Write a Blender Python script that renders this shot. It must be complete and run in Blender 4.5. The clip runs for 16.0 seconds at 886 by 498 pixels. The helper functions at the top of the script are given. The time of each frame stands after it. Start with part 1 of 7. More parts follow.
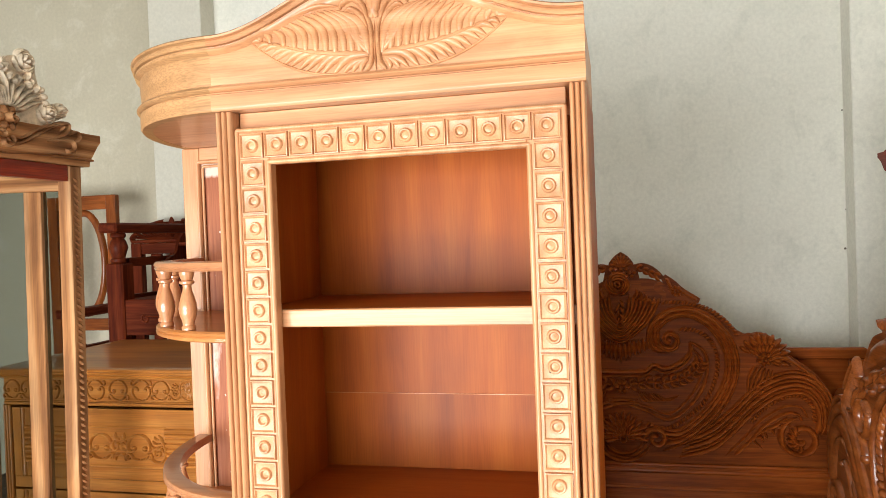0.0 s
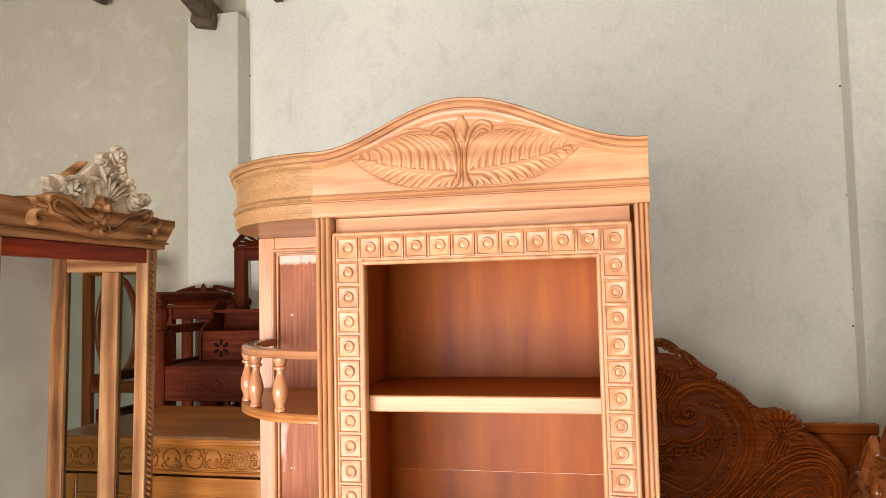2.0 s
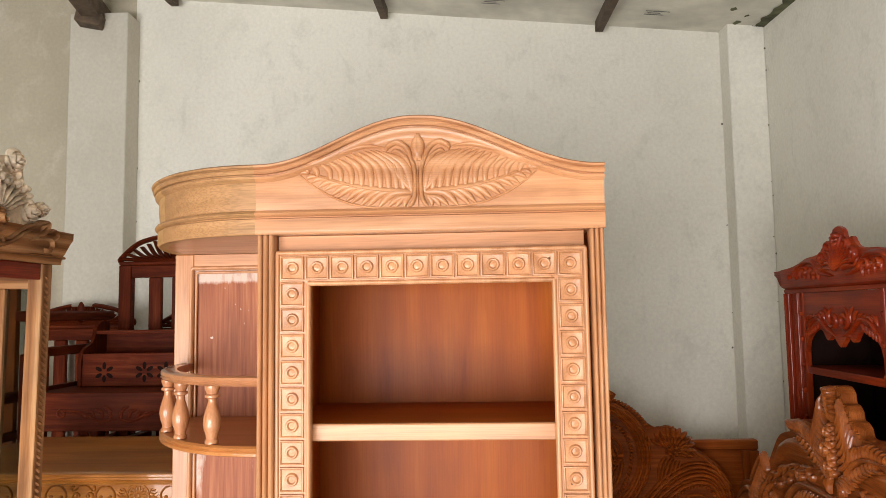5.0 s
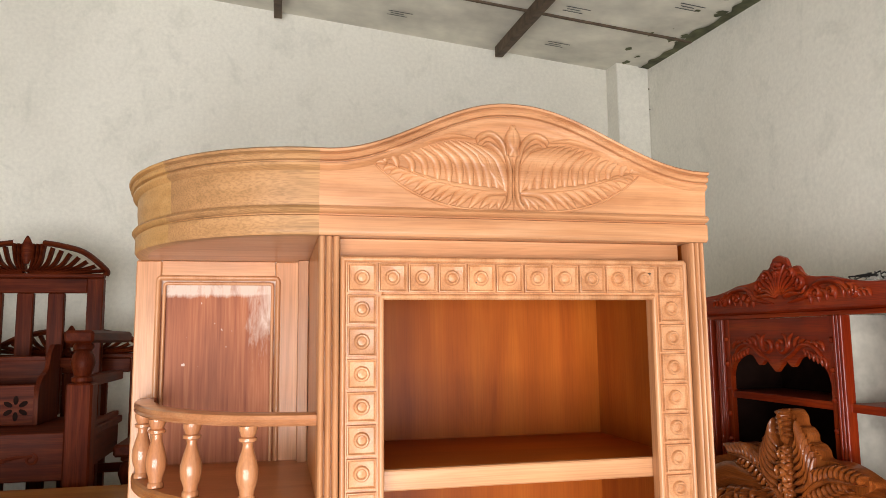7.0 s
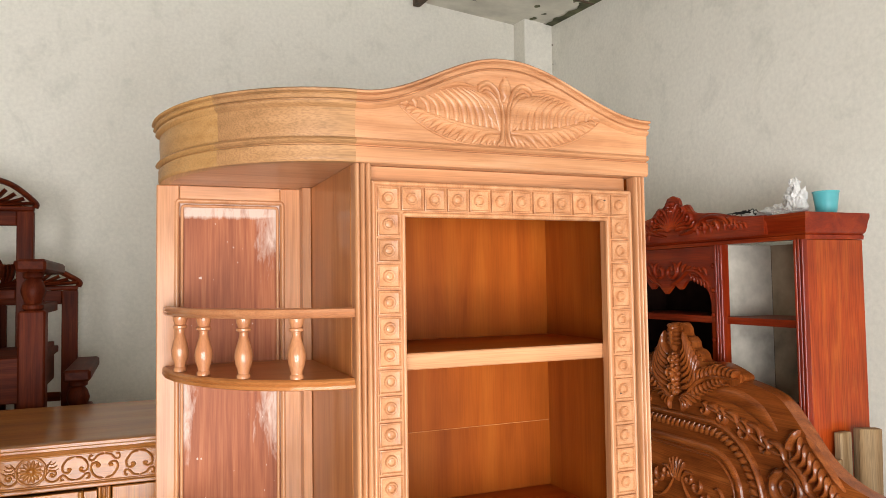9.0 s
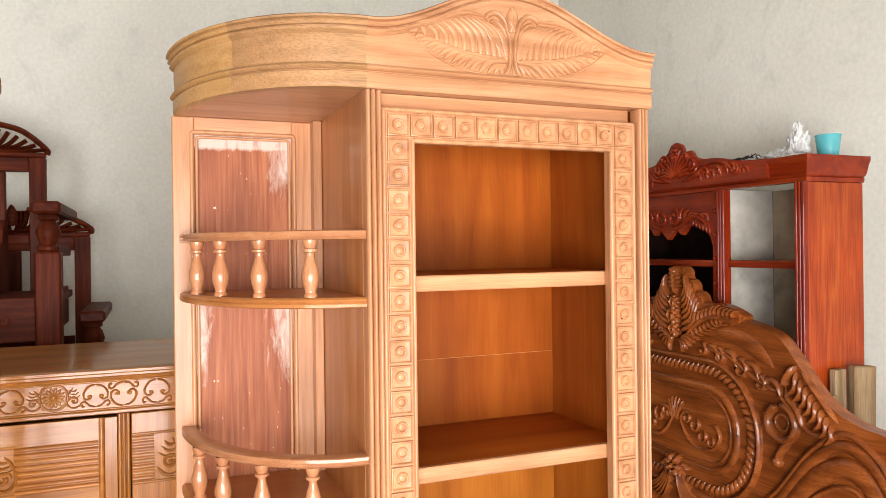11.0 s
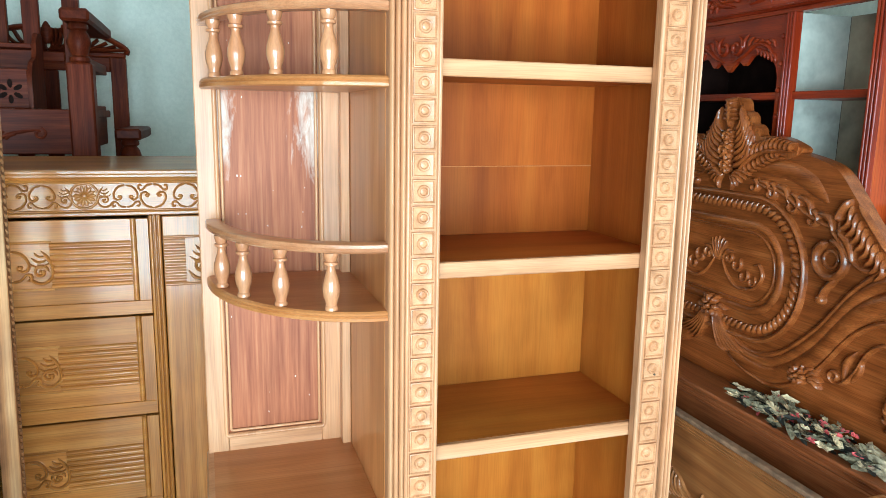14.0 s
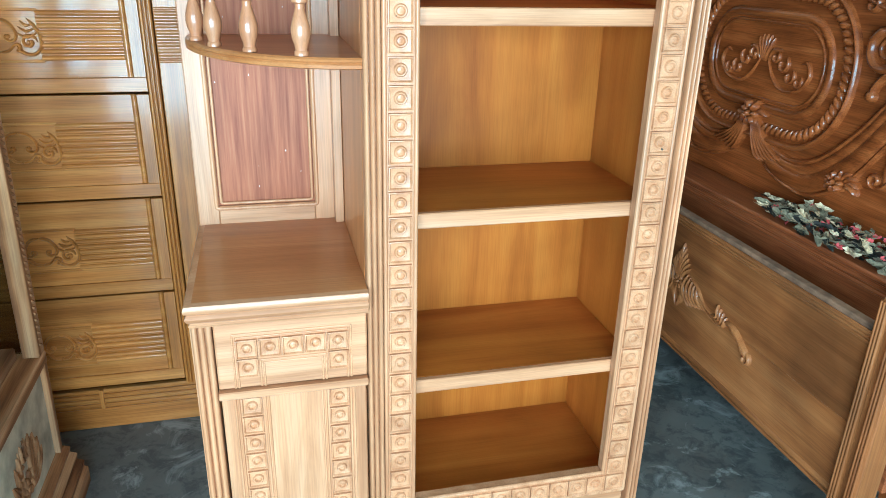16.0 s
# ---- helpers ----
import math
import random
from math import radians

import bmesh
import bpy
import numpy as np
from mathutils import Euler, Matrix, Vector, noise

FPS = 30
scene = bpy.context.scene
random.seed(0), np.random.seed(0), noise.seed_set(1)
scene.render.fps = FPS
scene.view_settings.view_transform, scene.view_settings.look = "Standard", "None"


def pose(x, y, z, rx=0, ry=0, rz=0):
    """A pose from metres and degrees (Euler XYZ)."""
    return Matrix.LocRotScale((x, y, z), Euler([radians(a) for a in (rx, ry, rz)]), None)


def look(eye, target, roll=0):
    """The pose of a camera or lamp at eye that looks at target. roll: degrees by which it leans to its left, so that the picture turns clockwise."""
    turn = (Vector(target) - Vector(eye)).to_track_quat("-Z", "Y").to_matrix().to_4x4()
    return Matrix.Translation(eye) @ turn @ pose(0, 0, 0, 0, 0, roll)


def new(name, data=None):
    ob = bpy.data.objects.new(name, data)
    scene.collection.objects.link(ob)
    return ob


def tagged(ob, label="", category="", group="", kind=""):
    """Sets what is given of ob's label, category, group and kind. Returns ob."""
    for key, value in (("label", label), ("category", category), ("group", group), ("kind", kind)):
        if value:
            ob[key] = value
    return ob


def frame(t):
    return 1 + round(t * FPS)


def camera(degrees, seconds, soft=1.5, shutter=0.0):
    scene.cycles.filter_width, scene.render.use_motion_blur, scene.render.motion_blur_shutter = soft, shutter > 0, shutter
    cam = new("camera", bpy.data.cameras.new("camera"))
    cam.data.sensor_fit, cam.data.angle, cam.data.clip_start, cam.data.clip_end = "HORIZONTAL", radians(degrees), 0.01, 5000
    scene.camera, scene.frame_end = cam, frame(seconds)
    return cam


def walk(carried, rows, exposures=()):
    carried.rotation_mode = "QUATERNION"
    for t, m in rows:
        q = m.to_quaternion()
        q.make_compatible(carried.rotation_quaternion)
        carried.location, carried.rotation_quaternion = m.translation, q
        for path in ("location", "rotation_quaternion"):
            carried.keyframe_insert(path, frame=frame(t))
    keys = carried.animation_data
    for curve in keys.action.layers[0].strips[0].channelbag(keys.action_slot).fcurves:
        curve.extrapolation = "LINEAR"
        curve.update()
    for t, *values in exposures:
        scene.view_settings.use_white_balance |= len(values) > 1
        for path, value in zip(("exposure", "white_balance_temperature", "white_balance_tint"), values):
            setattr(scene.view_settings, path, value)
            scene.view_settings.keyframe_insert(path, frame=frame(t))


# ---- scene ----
cam = camera(63.0, 16.0, soft=0.75)
PATH = [
    (0, (0.06, 0.047, 1.626), (-0.402, 1.993, 1.592), -2.2),
    (0.5, (0.053, 0.011, 1.656), (-0.438, 1.949, 1.702), -1.5),
    (1, (0.038, -0.03, 1.678), (-0.469, 1.903, 1.768), -1.5),
    (1.5, (0.009, -0.087, 1.688), (-0.486, 1.848, 1.805), -1.3),
    (2, (-0.041, -0.125, 1.698), (-0.484, 1.822, 1.82), -1.3),
    (2.5, (-0.081, -0.144, 1.702), (-0.526, 1.801, 1.839), -0.7),
    (3, (-0.107, -0.148, 1.707), (-0.563, 1.793, 1.859), -0.8),
    (3.5, (-0.119, -0.139, 1.707), (-0.54, 1.81, 1.868), -1.2),
    (4, (-0.122, -0.141, 1.704), (-0.417, 1.83, 1.872), -1.1),
    (4.5, (-0.14, -0.139, 1.705), (-0.323, 1.844, 1.891), -1.0),
    (4.7, (-0.149, -0.133, 1.705), (-0.31, 1.853, 1.876), -0.9),
    (6.8, (-0.56, 0.126, 1.707), (-0.139, 2.067, 1.935), -1.1),
    (7, (-0.603, 0.107, 1.7), (-0.169, 2.045, 1.94), -0.6),
    (7.5, (-0.676, 0.051, 1.677), (-0.164, 1.972, 1.89), -0.4),
    (8, (-0.739, -0.002, 1.666), (-0.153, 1.903, 1.829), 0.4),
    (8.5, (-0.835, -0.041, 1.646), (-0.123, 1.824, 1.767), -1.1),
    (8.7, (-0.858, -0.046, 1.644), (-0.098, 1.8, 1.751), -0.9),
    (10.8, (-0.901, -0.093, 1.572), (-0.135, 1.755, 1.603), -0.6),
    (11, (-0.897, -0.087, 1.567), (-0.143, 1.766, 1.564), -0.7),
    (11.5, (-0.889, -0.076, 1.544), (-0.147, 1.78, 1.474), -0.3),
    (12, (-0.882, -0.064, 1.515), (-0.144, 1.79, 1.374), -0.2),
    (12.5, (-0.877, -0.053, 1.488), (-0.14, 1.793, 1.273), -0.1),
    (13, (-0.875, -0.052, 1.468), (-0.174, 1.803, 1.205), 0.8),
    (13.5, (-0.861, -0.048, 1.438), (-0.191, 1.809, 1.121), 0.8),
    (14, (-0.837, -0.041, 1.422), (-0.219, 1.827, 1.063), 1.0),
    (14.5, (-0.791, -0.033, 1.383), (-0.253, 1.842, 0.938), 1.4),
    (15, (-0.749, -0.026, 1.336), (-0.259, 1.833, 0.783), 1.2),
    (15.5, (-0.719, -0.022, 1.293), (-0.243, 1.809, 0.644), 0.9),
    (16, (-0.705, -0.03, 1.247), (-0.252, 1.767, 0.497), 1.4),
]
EXPOSURES = [(0, 0.06, 6000, 7), (2, -0.22, 6300, 14), (5, -0.42, 6300, 13), (8.5, -0.40, 6250, 13), (11, -0.16, 6150, 14), (13, -0.02, 5150, -6), (14, 0.0, 4550, -16), (15, -0.02, 4250, -19), (16, -0.05, 4000, -21)]
walk(cam, [(t, look(eye, target, roll)) for t, eye, target, roll in PATH], EXPOSURES)

# ---- world and light ----
world = bpy.data.worlds.new("sky")
scene.world = world
world.use_nodes = True
wn = world.node_tree.nodes
sky = wn.new("ShaderNodeTexSky")
sky.sky_type = "NISHITA"
sky.sun_disc = False
sky.sun_elevation, sky.sun_rotation = radians(50), radians(187)
wn["Background"].inputs["Strength"].default_value = 0.10
world.node_tree.links.new(sky.outputs["Color"], wn["Background"].inputs["Color"])

sun = new("sun", bpy.data.lights.new("sun", "SUN"))
sun.data.energy, sun.data.angle, sun.data.color = 5.0, radians(0.6), (1.0, 0.95, 0.88)
sun.matrix_world = look((-1.6, -8.6, 8), (-0.8, -2.0, 0))

# daylight thrown in by the sunlit yard, through the open shop front behind the camera
front_light = new("shop_front_daylight", bpy.data.lights.new("shop_front_daylight", "AREA"))
front_light.data.shape, front_light.data.size, front_light.data.size_y = "RECTANGLE", 3.0, 1.76
front_light.data.energy, front_light.data.color = 295.0, (1.0, 0.97, 0.92)
front_light.matrix_world = look((-1.4, -1.86, 0.98), (-1.1, 2.0, 0.45))

# ---- materials ----
def nodes_of(name):
    m = bpy.data.materials.new(name)
    m.use_nodes = True
    t = m.node_tree
    return m, t.nodes, t.links, t.nodes["Principled BSDF"]


def coords(n, l, scale, spread=7.0):
    """Object coordinates, shifted per object, then scaled."""
    tc, info, mul, add, mp = (n.new("ShaderNodeTexCoord"), n.new("ShaderNodeObjectInfo"), n.new("ShaderNodeMath"),
                              n.new("ShaderNodeVectorMath"), n.new("ShaderNodeMapping"))
    mul.operation = "MULTIPLY"
    mul.inputs[1].default_value = spread
    l.new(info.outputs["Random"], mul.inputs[0])
    l.new(tc.outputs["Object"], add.inputs[0])
    l.new(mul.outputs[0], add.inputs[1])
    l.new(add.outputs[0], mp.inputs["Vector"])
    mp.inputs["Scale"].default_value = scale
    return mp.outputs[0]


def noise_tex(n, l, vec, scale, detail=4.0, rough=0.55, distort=0.0):
    t = n.new("ShaderNodeTexNoise")
    t.inputs["Scale"].default_value, t.inputs["Detail"].default_value = scale, detail
    t.inputs["Roughness"].default_value, t.inputs["Distortion"].default_value = rough, distort
    l.new(vec, t.inputs["Vector"])
    return t.outputs["Fac"]


def ramp(n, l, fac, stops):
    r = n.new("ShaderNodeValToRGB")
    e = r.color_ramp.elements
    while len(e) < len(stops):
        e.new(0.5)
    for el, (p, c) in zip(e, stops):
        el.position, el.color = p, (*c, 1)
    l.new(fac, r.inputs[0])
    return r.outputs[0]


def blend(n, l, a, b, fac, mode="MIX"):
    m = n.new("ShaderNodeMix")
    m.data_type, m.blend_type = "RGBA", mode
    for sock, v in ((m.inputs["Factor"], fac), (m.inputs[6], a), (m.inputs[7], b)):
        if isinstance(v, (int, float)):
            sock.default_value = v
        elif isinstance(v, tuple):
            sock.default_value = (*v, 1)
        else:
            l.new(v, sock)
    return m.outputs[2]


def bump(n, l, p, height, strength, dist=0.001):
    b = n.new("ShaderNodeBump")
    b.inputs["Strength"].default_value, b.inputs["Distance"].default_value = strength, dist
    l.new(height, b.inputs["Height"])
    l.new(b.outputs[0], p.inputs["Normal"])


STRETCH = {"x": (0.10, 1, 1), "y": (1, 0.10, 1), "z": (1, 1, 0.10)}


def wood(name, dark, mid, light, axis="z", scale=30.0, gloss=0.4, coat=0.0, vary=0.25, grain=0.3, bumpy=0.15, figure=1.2, spec=0.3, coat_rough=0.10, rings=14.0, ringed=0.12):
    """Sawn wood: long figure, fine pores along the grain and slow stains."""
    m, n, l, p = nodes_of(name)
    v = coords(n, l, STRETCH[axis])
    fig = noise_tex(n, l, v, scale, 5.0, 0.6, figure)
    # growth rings of a log that runs a little off the board's length
    tilt = n.new("ShaderNodeMapping")
    tilt.inputs["Rotation"].default_value = (0.013, 0.011, 0.012)
    tilt.inputs["Location"].default_value = (0.09, 0.05, 0.06)
    l.new(coords(n, l, tuple(0.16 if s < 1 else 1 for s in STRETCH[axis]), 1.3), tilt.inputs["Vector"])
    ring = n.new("ShaderNodeTexWave")
    ring.wave_type, ring.rings_direction = "RINGS", axis.upper()
    ring.inputs["Scale"].default_value, ring.inputs["Distortion"].default_value = rings, 9.0
    ring.inputs["Detail"].default_value, ring.inputs["Detail Scale"].default_value = 2.0, 0.35
    l.new(tilt.outputs[0], ring.inputs["Vector"])
    both = n.new("ShaderNodeMix")
    both.inputs[0].default_value = ringed
    l.new(fig, both.inputs[2])
    l.new(ring.outputs["Fac"], both.inputs[3])
    col = ramp(n, l, both.outputs[0], [(0.22, dark), (0.5, mid), (0.78, light)])
    v2 = coords(n, l, tuple(0.02 if s < 1 else 1 for s in STRETCH[axis]))
    pores = noise_tex(n, l, v2, 420.0, 2.0, 0.5)
    pc = ramp(n, l, pores, [(0.36, (1 - grain,) * 3), (0.58, (1, 1, 1))])
    col = blend(n, l, col, pc, 1.0, "MULTIPLY")
    slow = noise_tex(n, l, coords(n, l, (1, 1, 1)), 3.2, 3.0)
    sc = ramp(n, l, slow, [(0.3, (1 - vary, 1 - vary, 1 - vary * 0.9)), (0.7, (1 + vary * 0.35,) * 3)])
    col = blend(n, l, col, sc, 1.0, "MULTIPLY")
    l.new(col, p.inputs["Base Color"])
    rr = n.new("ShaderNodeMapRange")
    rr.inputs[3].default_value, rr.inputs[4].default_value = gloss - 0.08, gloss + 0.12
    l.new(slow, rr.inputs[0])
    l.new(rr.outputs[0], p.inputs["Roughness"])
    p.inputs["Coat Weight"].default_value, p.inputs["Coat Roughness"].default_value = coat, coat_rough
    p.inputs["Specular IOR Level"].default_value = spec
    bump(n, l, p, pores, bumpy, 0.0006)
    return m


def woods(name, *a, **k):
    return {ax: wood(name + "_" + ax, *a, axis=ax, **k) for ax in "xyz"}


TEAK = woods("pale_teak", (0.38, 0.153, 0.058), (0.54, 0.252, 0.108), (0.645, 0.340, 0.168), gloss=0.44, coat=0.32, vary=0.22, grain=0.15, scale=15, figure=2.6, rings=8, ringed=0.16, bumpy=0.25, coat_rough=0.2)
TEAK_YELLOW = woods("yellow_teak", (0.40, 0.20, 0.062), (0.49, 0.265, 0.092), (0.55, 0.32, 0.125), gloss=0.45, coat=0.1, vary=0.2, grain=0.18)
ORANGE = woods("orange_varnished_plywood", (0.235, 0.044, 0.0030), (0.345, 0.076, 0.0058), (0.43, 0.115, 0.0108), gloss=0.45, coat=0.10, vary=0.3, grain=0.10, scale=13, spec=0.1, rings=5, ringed=0.1, coat_rough=0.3, bumpy=0.3)
GOLDEN = woods("golden_varnished_plywood", (0.28, 0.069, 0.0048), (0.41, 0.121, 0.0098), (0.50, 0.172, 0.018), gloss=0.45, coat=0.12, vary=0.3, grain=0.10, scale=11, spec=0.1, rings=5, ringed=0.08, coat_rough=0.3, bumpy=0.25)
HONEY = woods("honey_lacquered_teak", (0.31, 0.100, 0.013), (0.44, 0.157, 0.024), (0.53, 0.220, 0.045), gloss=0.45, coat=0.7, vary=0.3, grain=0.24, spec=0.15, coat_rough=0.14, scale=16, ringed=0.2, rings=8)
BROWN = woods("brown_varnished_teak", (0.135, 0.030, 0.0048), (0.305, 0.076, 0.0125), (0.46, 0.140, 0.030), gloss=0.42, coat=0.55, vary=0.4, grain=0.32, scale=22, spec=0.15, coat_rough=0.14, rings=7, ringed=0.08, bumpy=0.3)
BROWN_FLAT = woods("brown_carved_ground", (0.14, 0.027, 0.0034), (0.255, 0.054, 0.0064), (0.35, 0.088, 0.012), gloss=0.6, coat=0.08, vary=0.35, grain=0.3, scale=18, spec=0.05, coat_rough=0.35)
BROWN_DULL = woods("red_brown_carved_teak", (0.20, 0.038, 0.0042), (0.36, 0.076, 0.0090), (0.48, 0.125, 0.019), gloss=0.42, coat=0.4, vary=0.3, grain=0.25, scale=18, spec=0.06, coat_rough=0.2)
RED = woods("red_lacquered_wood", (0.115, 0.0090, 0.0016), (0.255, 0.023, 0.0028), (0.39, 0.060, 0.007), gloss=0.5, coat=0.42, vary=0.35, grain=0.3, scale=14, spec=0.1, coat_rough=0.07, ringed=0.06, rings=6)
RED_END = wood("streaked_red_lacquer", (0.27, 0.030, 0.0035), (0.43, 0.061, 0.007), (0.58, 0.130, 0.015), gloss=0.45, coat=0.4, vary=0.35, grain=0.3, scale=22, spec=0.1, coat_rough=0.08, ringed=0.05, rings=5)
DARK = woods("dark_red_brown_wood", (0.046, 0.0060, 0.0014), (0.112, 0.0170, 0.0044), (0.185, 0.038, 0.0100), gloss=0.5, coat=0.03, vary=0.35, grain=0.3, spec=0.08, coat_rough=0.2)
RAW = woods("raw_teak", (0.13, 0.045, 0.013), (0.37, 0.160, 0.055), (0.57, 0.310, 0.135), gloss=0.6, vary=0.5, grain=0.22, scale=9, figure=3.8, spec=0.2, rings=10, ringed=0.34, bumpy=0.3)
PLANK = woods("red_brown_plank", (0.23, 0.056, 0.015), (0.35, 0.098, 0.026), (0.44, 0.140, 0.042), gloss=0.45, coat=0.15, vary=0.25, spec=0.2)
RAIL = woods("tan_varnished_board", (0.20, 0.058, 0.013), (0.36, 0.124, 0.029), (0.49, 0.195, 0.056), gloss=0.48, coat=0.25, vary=0.45, grain=0.18, scale=7, spec=0.2, figure=2.6, rings=5, ringed=0.07, bumpy=0.3)


SAWN = woods("rough_sawn_softwood", (0.20, 0.115, 0.050), (0.36, 0.235, 0.115), (0.50, 0.36, 0.20), gloss=0.8, vary=0.45, grain=0.3, scale=9, figure=3.0, spec=0.1, rings=8, ringed=0.3, bumpy=0.4)


def red_ply():
    """Reddish plywood, wiped with white filler along its top and edges."""
    m, n, l, p = nodes_of("red_plywood")
    v = coords(n, l, (1, 1, 0.04), 0.0)
    g = noise_tex(n, l, v, 120.0, 4.0, 0.6)
    col = ramp(n, l, g, [(0.3, (0.22, 0.056, 0.019)), (0.55, (0.34, 0.108, 0.040)), (0.75, (0.44, 0.165, 0.070))])
    flat = coords(n, l, (1, 1, 1), 0.0)
    blot = noise_tex(n, l, coords(n, l, (3, 1, 0.6), 0.0), 4.0, 3.0)
    col = blend(n, l, col, ramp(n, l, blot, [(0.3, (0.75, 0.70, 0.68)), (0.7, (1.1, 1.1, 1.1))]), 1.0, "MULTIPLY")
    sep = n.new("ShaderNodeSeparateXYZ")
    l.new(flat, sep.inputs[0])

    def rise(sock, a, b):
        r = n.new("ShaderNodeMapRange")
        r.inputs[1].default_value, r.inputs[2].default_value = a, b
        l.new(sock, r.inputs[0])
        return r.outputs[0]

    def maths(op, a, b):
        k = n.new("ShaderNodeMath")
        k.operation = op
        for sock, q in zip(k.inputs, (a, b)):
            if isinstance(q, (int, float)):
                sock.default_value = q
            else:
                l.new(q, sock)
        return k.outputs[0]
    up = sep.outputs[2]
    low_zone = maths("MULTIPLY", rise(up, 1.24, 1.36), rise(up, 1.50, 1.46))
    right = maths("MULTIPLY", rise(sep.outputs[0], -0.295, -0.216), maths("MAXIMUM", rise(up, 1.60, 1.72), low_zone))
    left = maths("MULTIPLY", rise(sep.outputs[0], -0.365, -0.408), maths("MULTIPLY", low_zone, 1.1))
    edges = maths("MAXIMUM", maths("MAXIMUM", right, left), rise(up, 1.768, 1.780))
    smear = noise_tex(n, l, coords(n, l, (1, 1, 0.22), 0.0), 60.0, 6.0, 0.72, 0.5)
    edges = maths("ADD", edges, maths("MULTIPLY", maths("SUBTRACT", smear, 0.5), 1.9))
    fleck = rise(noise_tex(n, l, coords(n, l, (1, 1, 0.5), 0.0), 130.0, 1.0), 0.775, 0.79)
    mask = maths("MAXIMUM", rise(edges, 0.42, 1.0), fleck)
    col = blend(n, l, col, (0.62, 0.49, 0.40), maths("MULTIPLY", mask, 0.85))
    l.new(col, p.inputs["Base Color"])
    p.inputs["Roughness"].default_value = 0.5
    p.inputs["Specular IOR Level"].default_value = 0.25
    bump(n, l, p, g, 0.2, 0.0005)
    return m


TEAK_GLOSS = woods("lacquered_pale_teak", (0.35, 0.130, 0.050), (0.45, 0.186, 0.076), (0.53, 0.25, 0.11), gloss=0.4, coat=0.8, vary=0.16, grain=0.14, scale=20, figure=1.8)


RED_PLY = red_ply()
AMBER = woods("amber_varnished_teak", (0.36, 0.118, 0.026), (0.48, 0.182, 0.048), (0.58, 0.250, 0.080), gloss=0.42, coat=0.35, vary=0.25, grain=0.14, scale=10, spec=0.2, coat_rough=0.09, figure=2.4, ringed=0.12, rings=6)


def plaster(name, base, dirt, patch, blotch=0.7):
    m, n, l, p = nodes_of(name)
    v = coords(n, l, (1, 1, 1), 0.0)
    big = noise_tex(n, l, v, 0.9, 4.0, 0.6, 0.6)
    mid = noise_tex(n, l, coords(n, l, (1.0, 1.0, 0.8), 0.0), 7.0, 8.0, 0.7, 0.5)
    fine = noise_tex(n, l, v, 60.0, 5.0, 0.6)
    col = blend(n, l, base, dirt, ramp(n, l, big, [(0.42, (0, 0, 0)), (0.75, (0.8, 0.8, 0.8))]))
    col = blend(n, l, col, patch, ramp(n, l, mid, [(0.52, (0, 0, 0)), (0.70, (blotch,) * 3)]))
    col = blend(n, l, col, ramp(n, l, fine, [(0.3, (0.92, 0.92, 0.92)), (0.7, (1.04, 1.04, 1.04))]), 1.0, "MULTIPLY")
    l.new(col, p.inputs["Base Color"])
    p.inputs["Roughness"].default_value = 0.85
    both = n.new("ShaderNodeMath")
    both.operation = "ADD"
    l.new(mid, both.inputs[0])
    l.new(fine, both.inputs[1])
    bump(n, l, p, both.outputs[0], 0.22, 0.003)
    return m


WALL = plaster("whitewashed_plaster", (0.88, 0.86, 0.77), (0.76, 0.735, 0.645), (0.71, 0.705, 0.62))
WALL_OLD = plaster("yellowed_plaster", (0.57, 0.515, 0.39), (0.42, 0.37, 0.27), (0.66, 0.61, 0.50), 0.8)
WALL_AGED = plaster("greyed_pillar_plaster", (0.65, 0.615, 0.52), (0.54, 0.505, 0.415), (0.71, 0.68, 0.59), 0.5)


# dull plaster for walls out of view, dark so they bounce little light
WALL_UNSEEN = plaster("dull_unseen_wall", (0.30, 0.28, 0.24), (0.22, 0.20, 0.17), (0.34, 0.32, 0.28))


def cement():
    m, n, l, p = nodes_of("blue_grey_cement")
    v = coords(n, l, (1, 1, 1), 0.0)
    big = noise_tex(n, l, v, 2.2, 5.0, 0.6, 0.5)
    spots = noise_tex(n, l, v, 16.0, 7.0, 0.72, 0.4)
    col = ramp(n, l, big, [(0.3, (0.075, 0.066, 0.057)), (0.7, (0.165, 0.148, 0.128))])
    col = blend(n, l, col, (0.036, 0.037, 0.036), ramp(n, l, spots, [(0.48, (0, 0, 0)), (0.60, (0.7, 0.7, 0.7))]))
    pale = noise_tex(n, l, v, 7.0, 6.0, 0.7, 0.9)
    col = blend(n, l, col, (0.31, 0.29, 0.26), ramp(n, l, pale, [(0.54, (0, 0, 0)), (0.64, (0.75, 0.75, 0.75))]))
    l.new(col, p.inputs["Base Color"])
    p.inputs["Roughness"].default_value = 0.55
    bump(n, l, p, spots, 0.2, 0.002)
    return m


CEMENT = cement()


def plain(name, colour, rough=0.5, vary=0.15, scale=20.0, metal=0.0):
    m, n, l, p = nodes_of(name)
    f = noise_tex(n, l, coords(n, l, (1, 1, 1)), scale, 4.0)
    lo, hi = tuple(c * (1 - vary) for c in colour), tuple(min(1, c * (1 + vary)) for c in colour)
    l.new(ramp(n, l, f, [(0.3, lo), (0.7, hi)]), p.inputs["Base Color"])
    p.inputs["Roughness"].default_value, p.inputs["Metallic"].default_value = rough, metal
    bump(n, l, p, f, 0.15, 0.001)
    return m


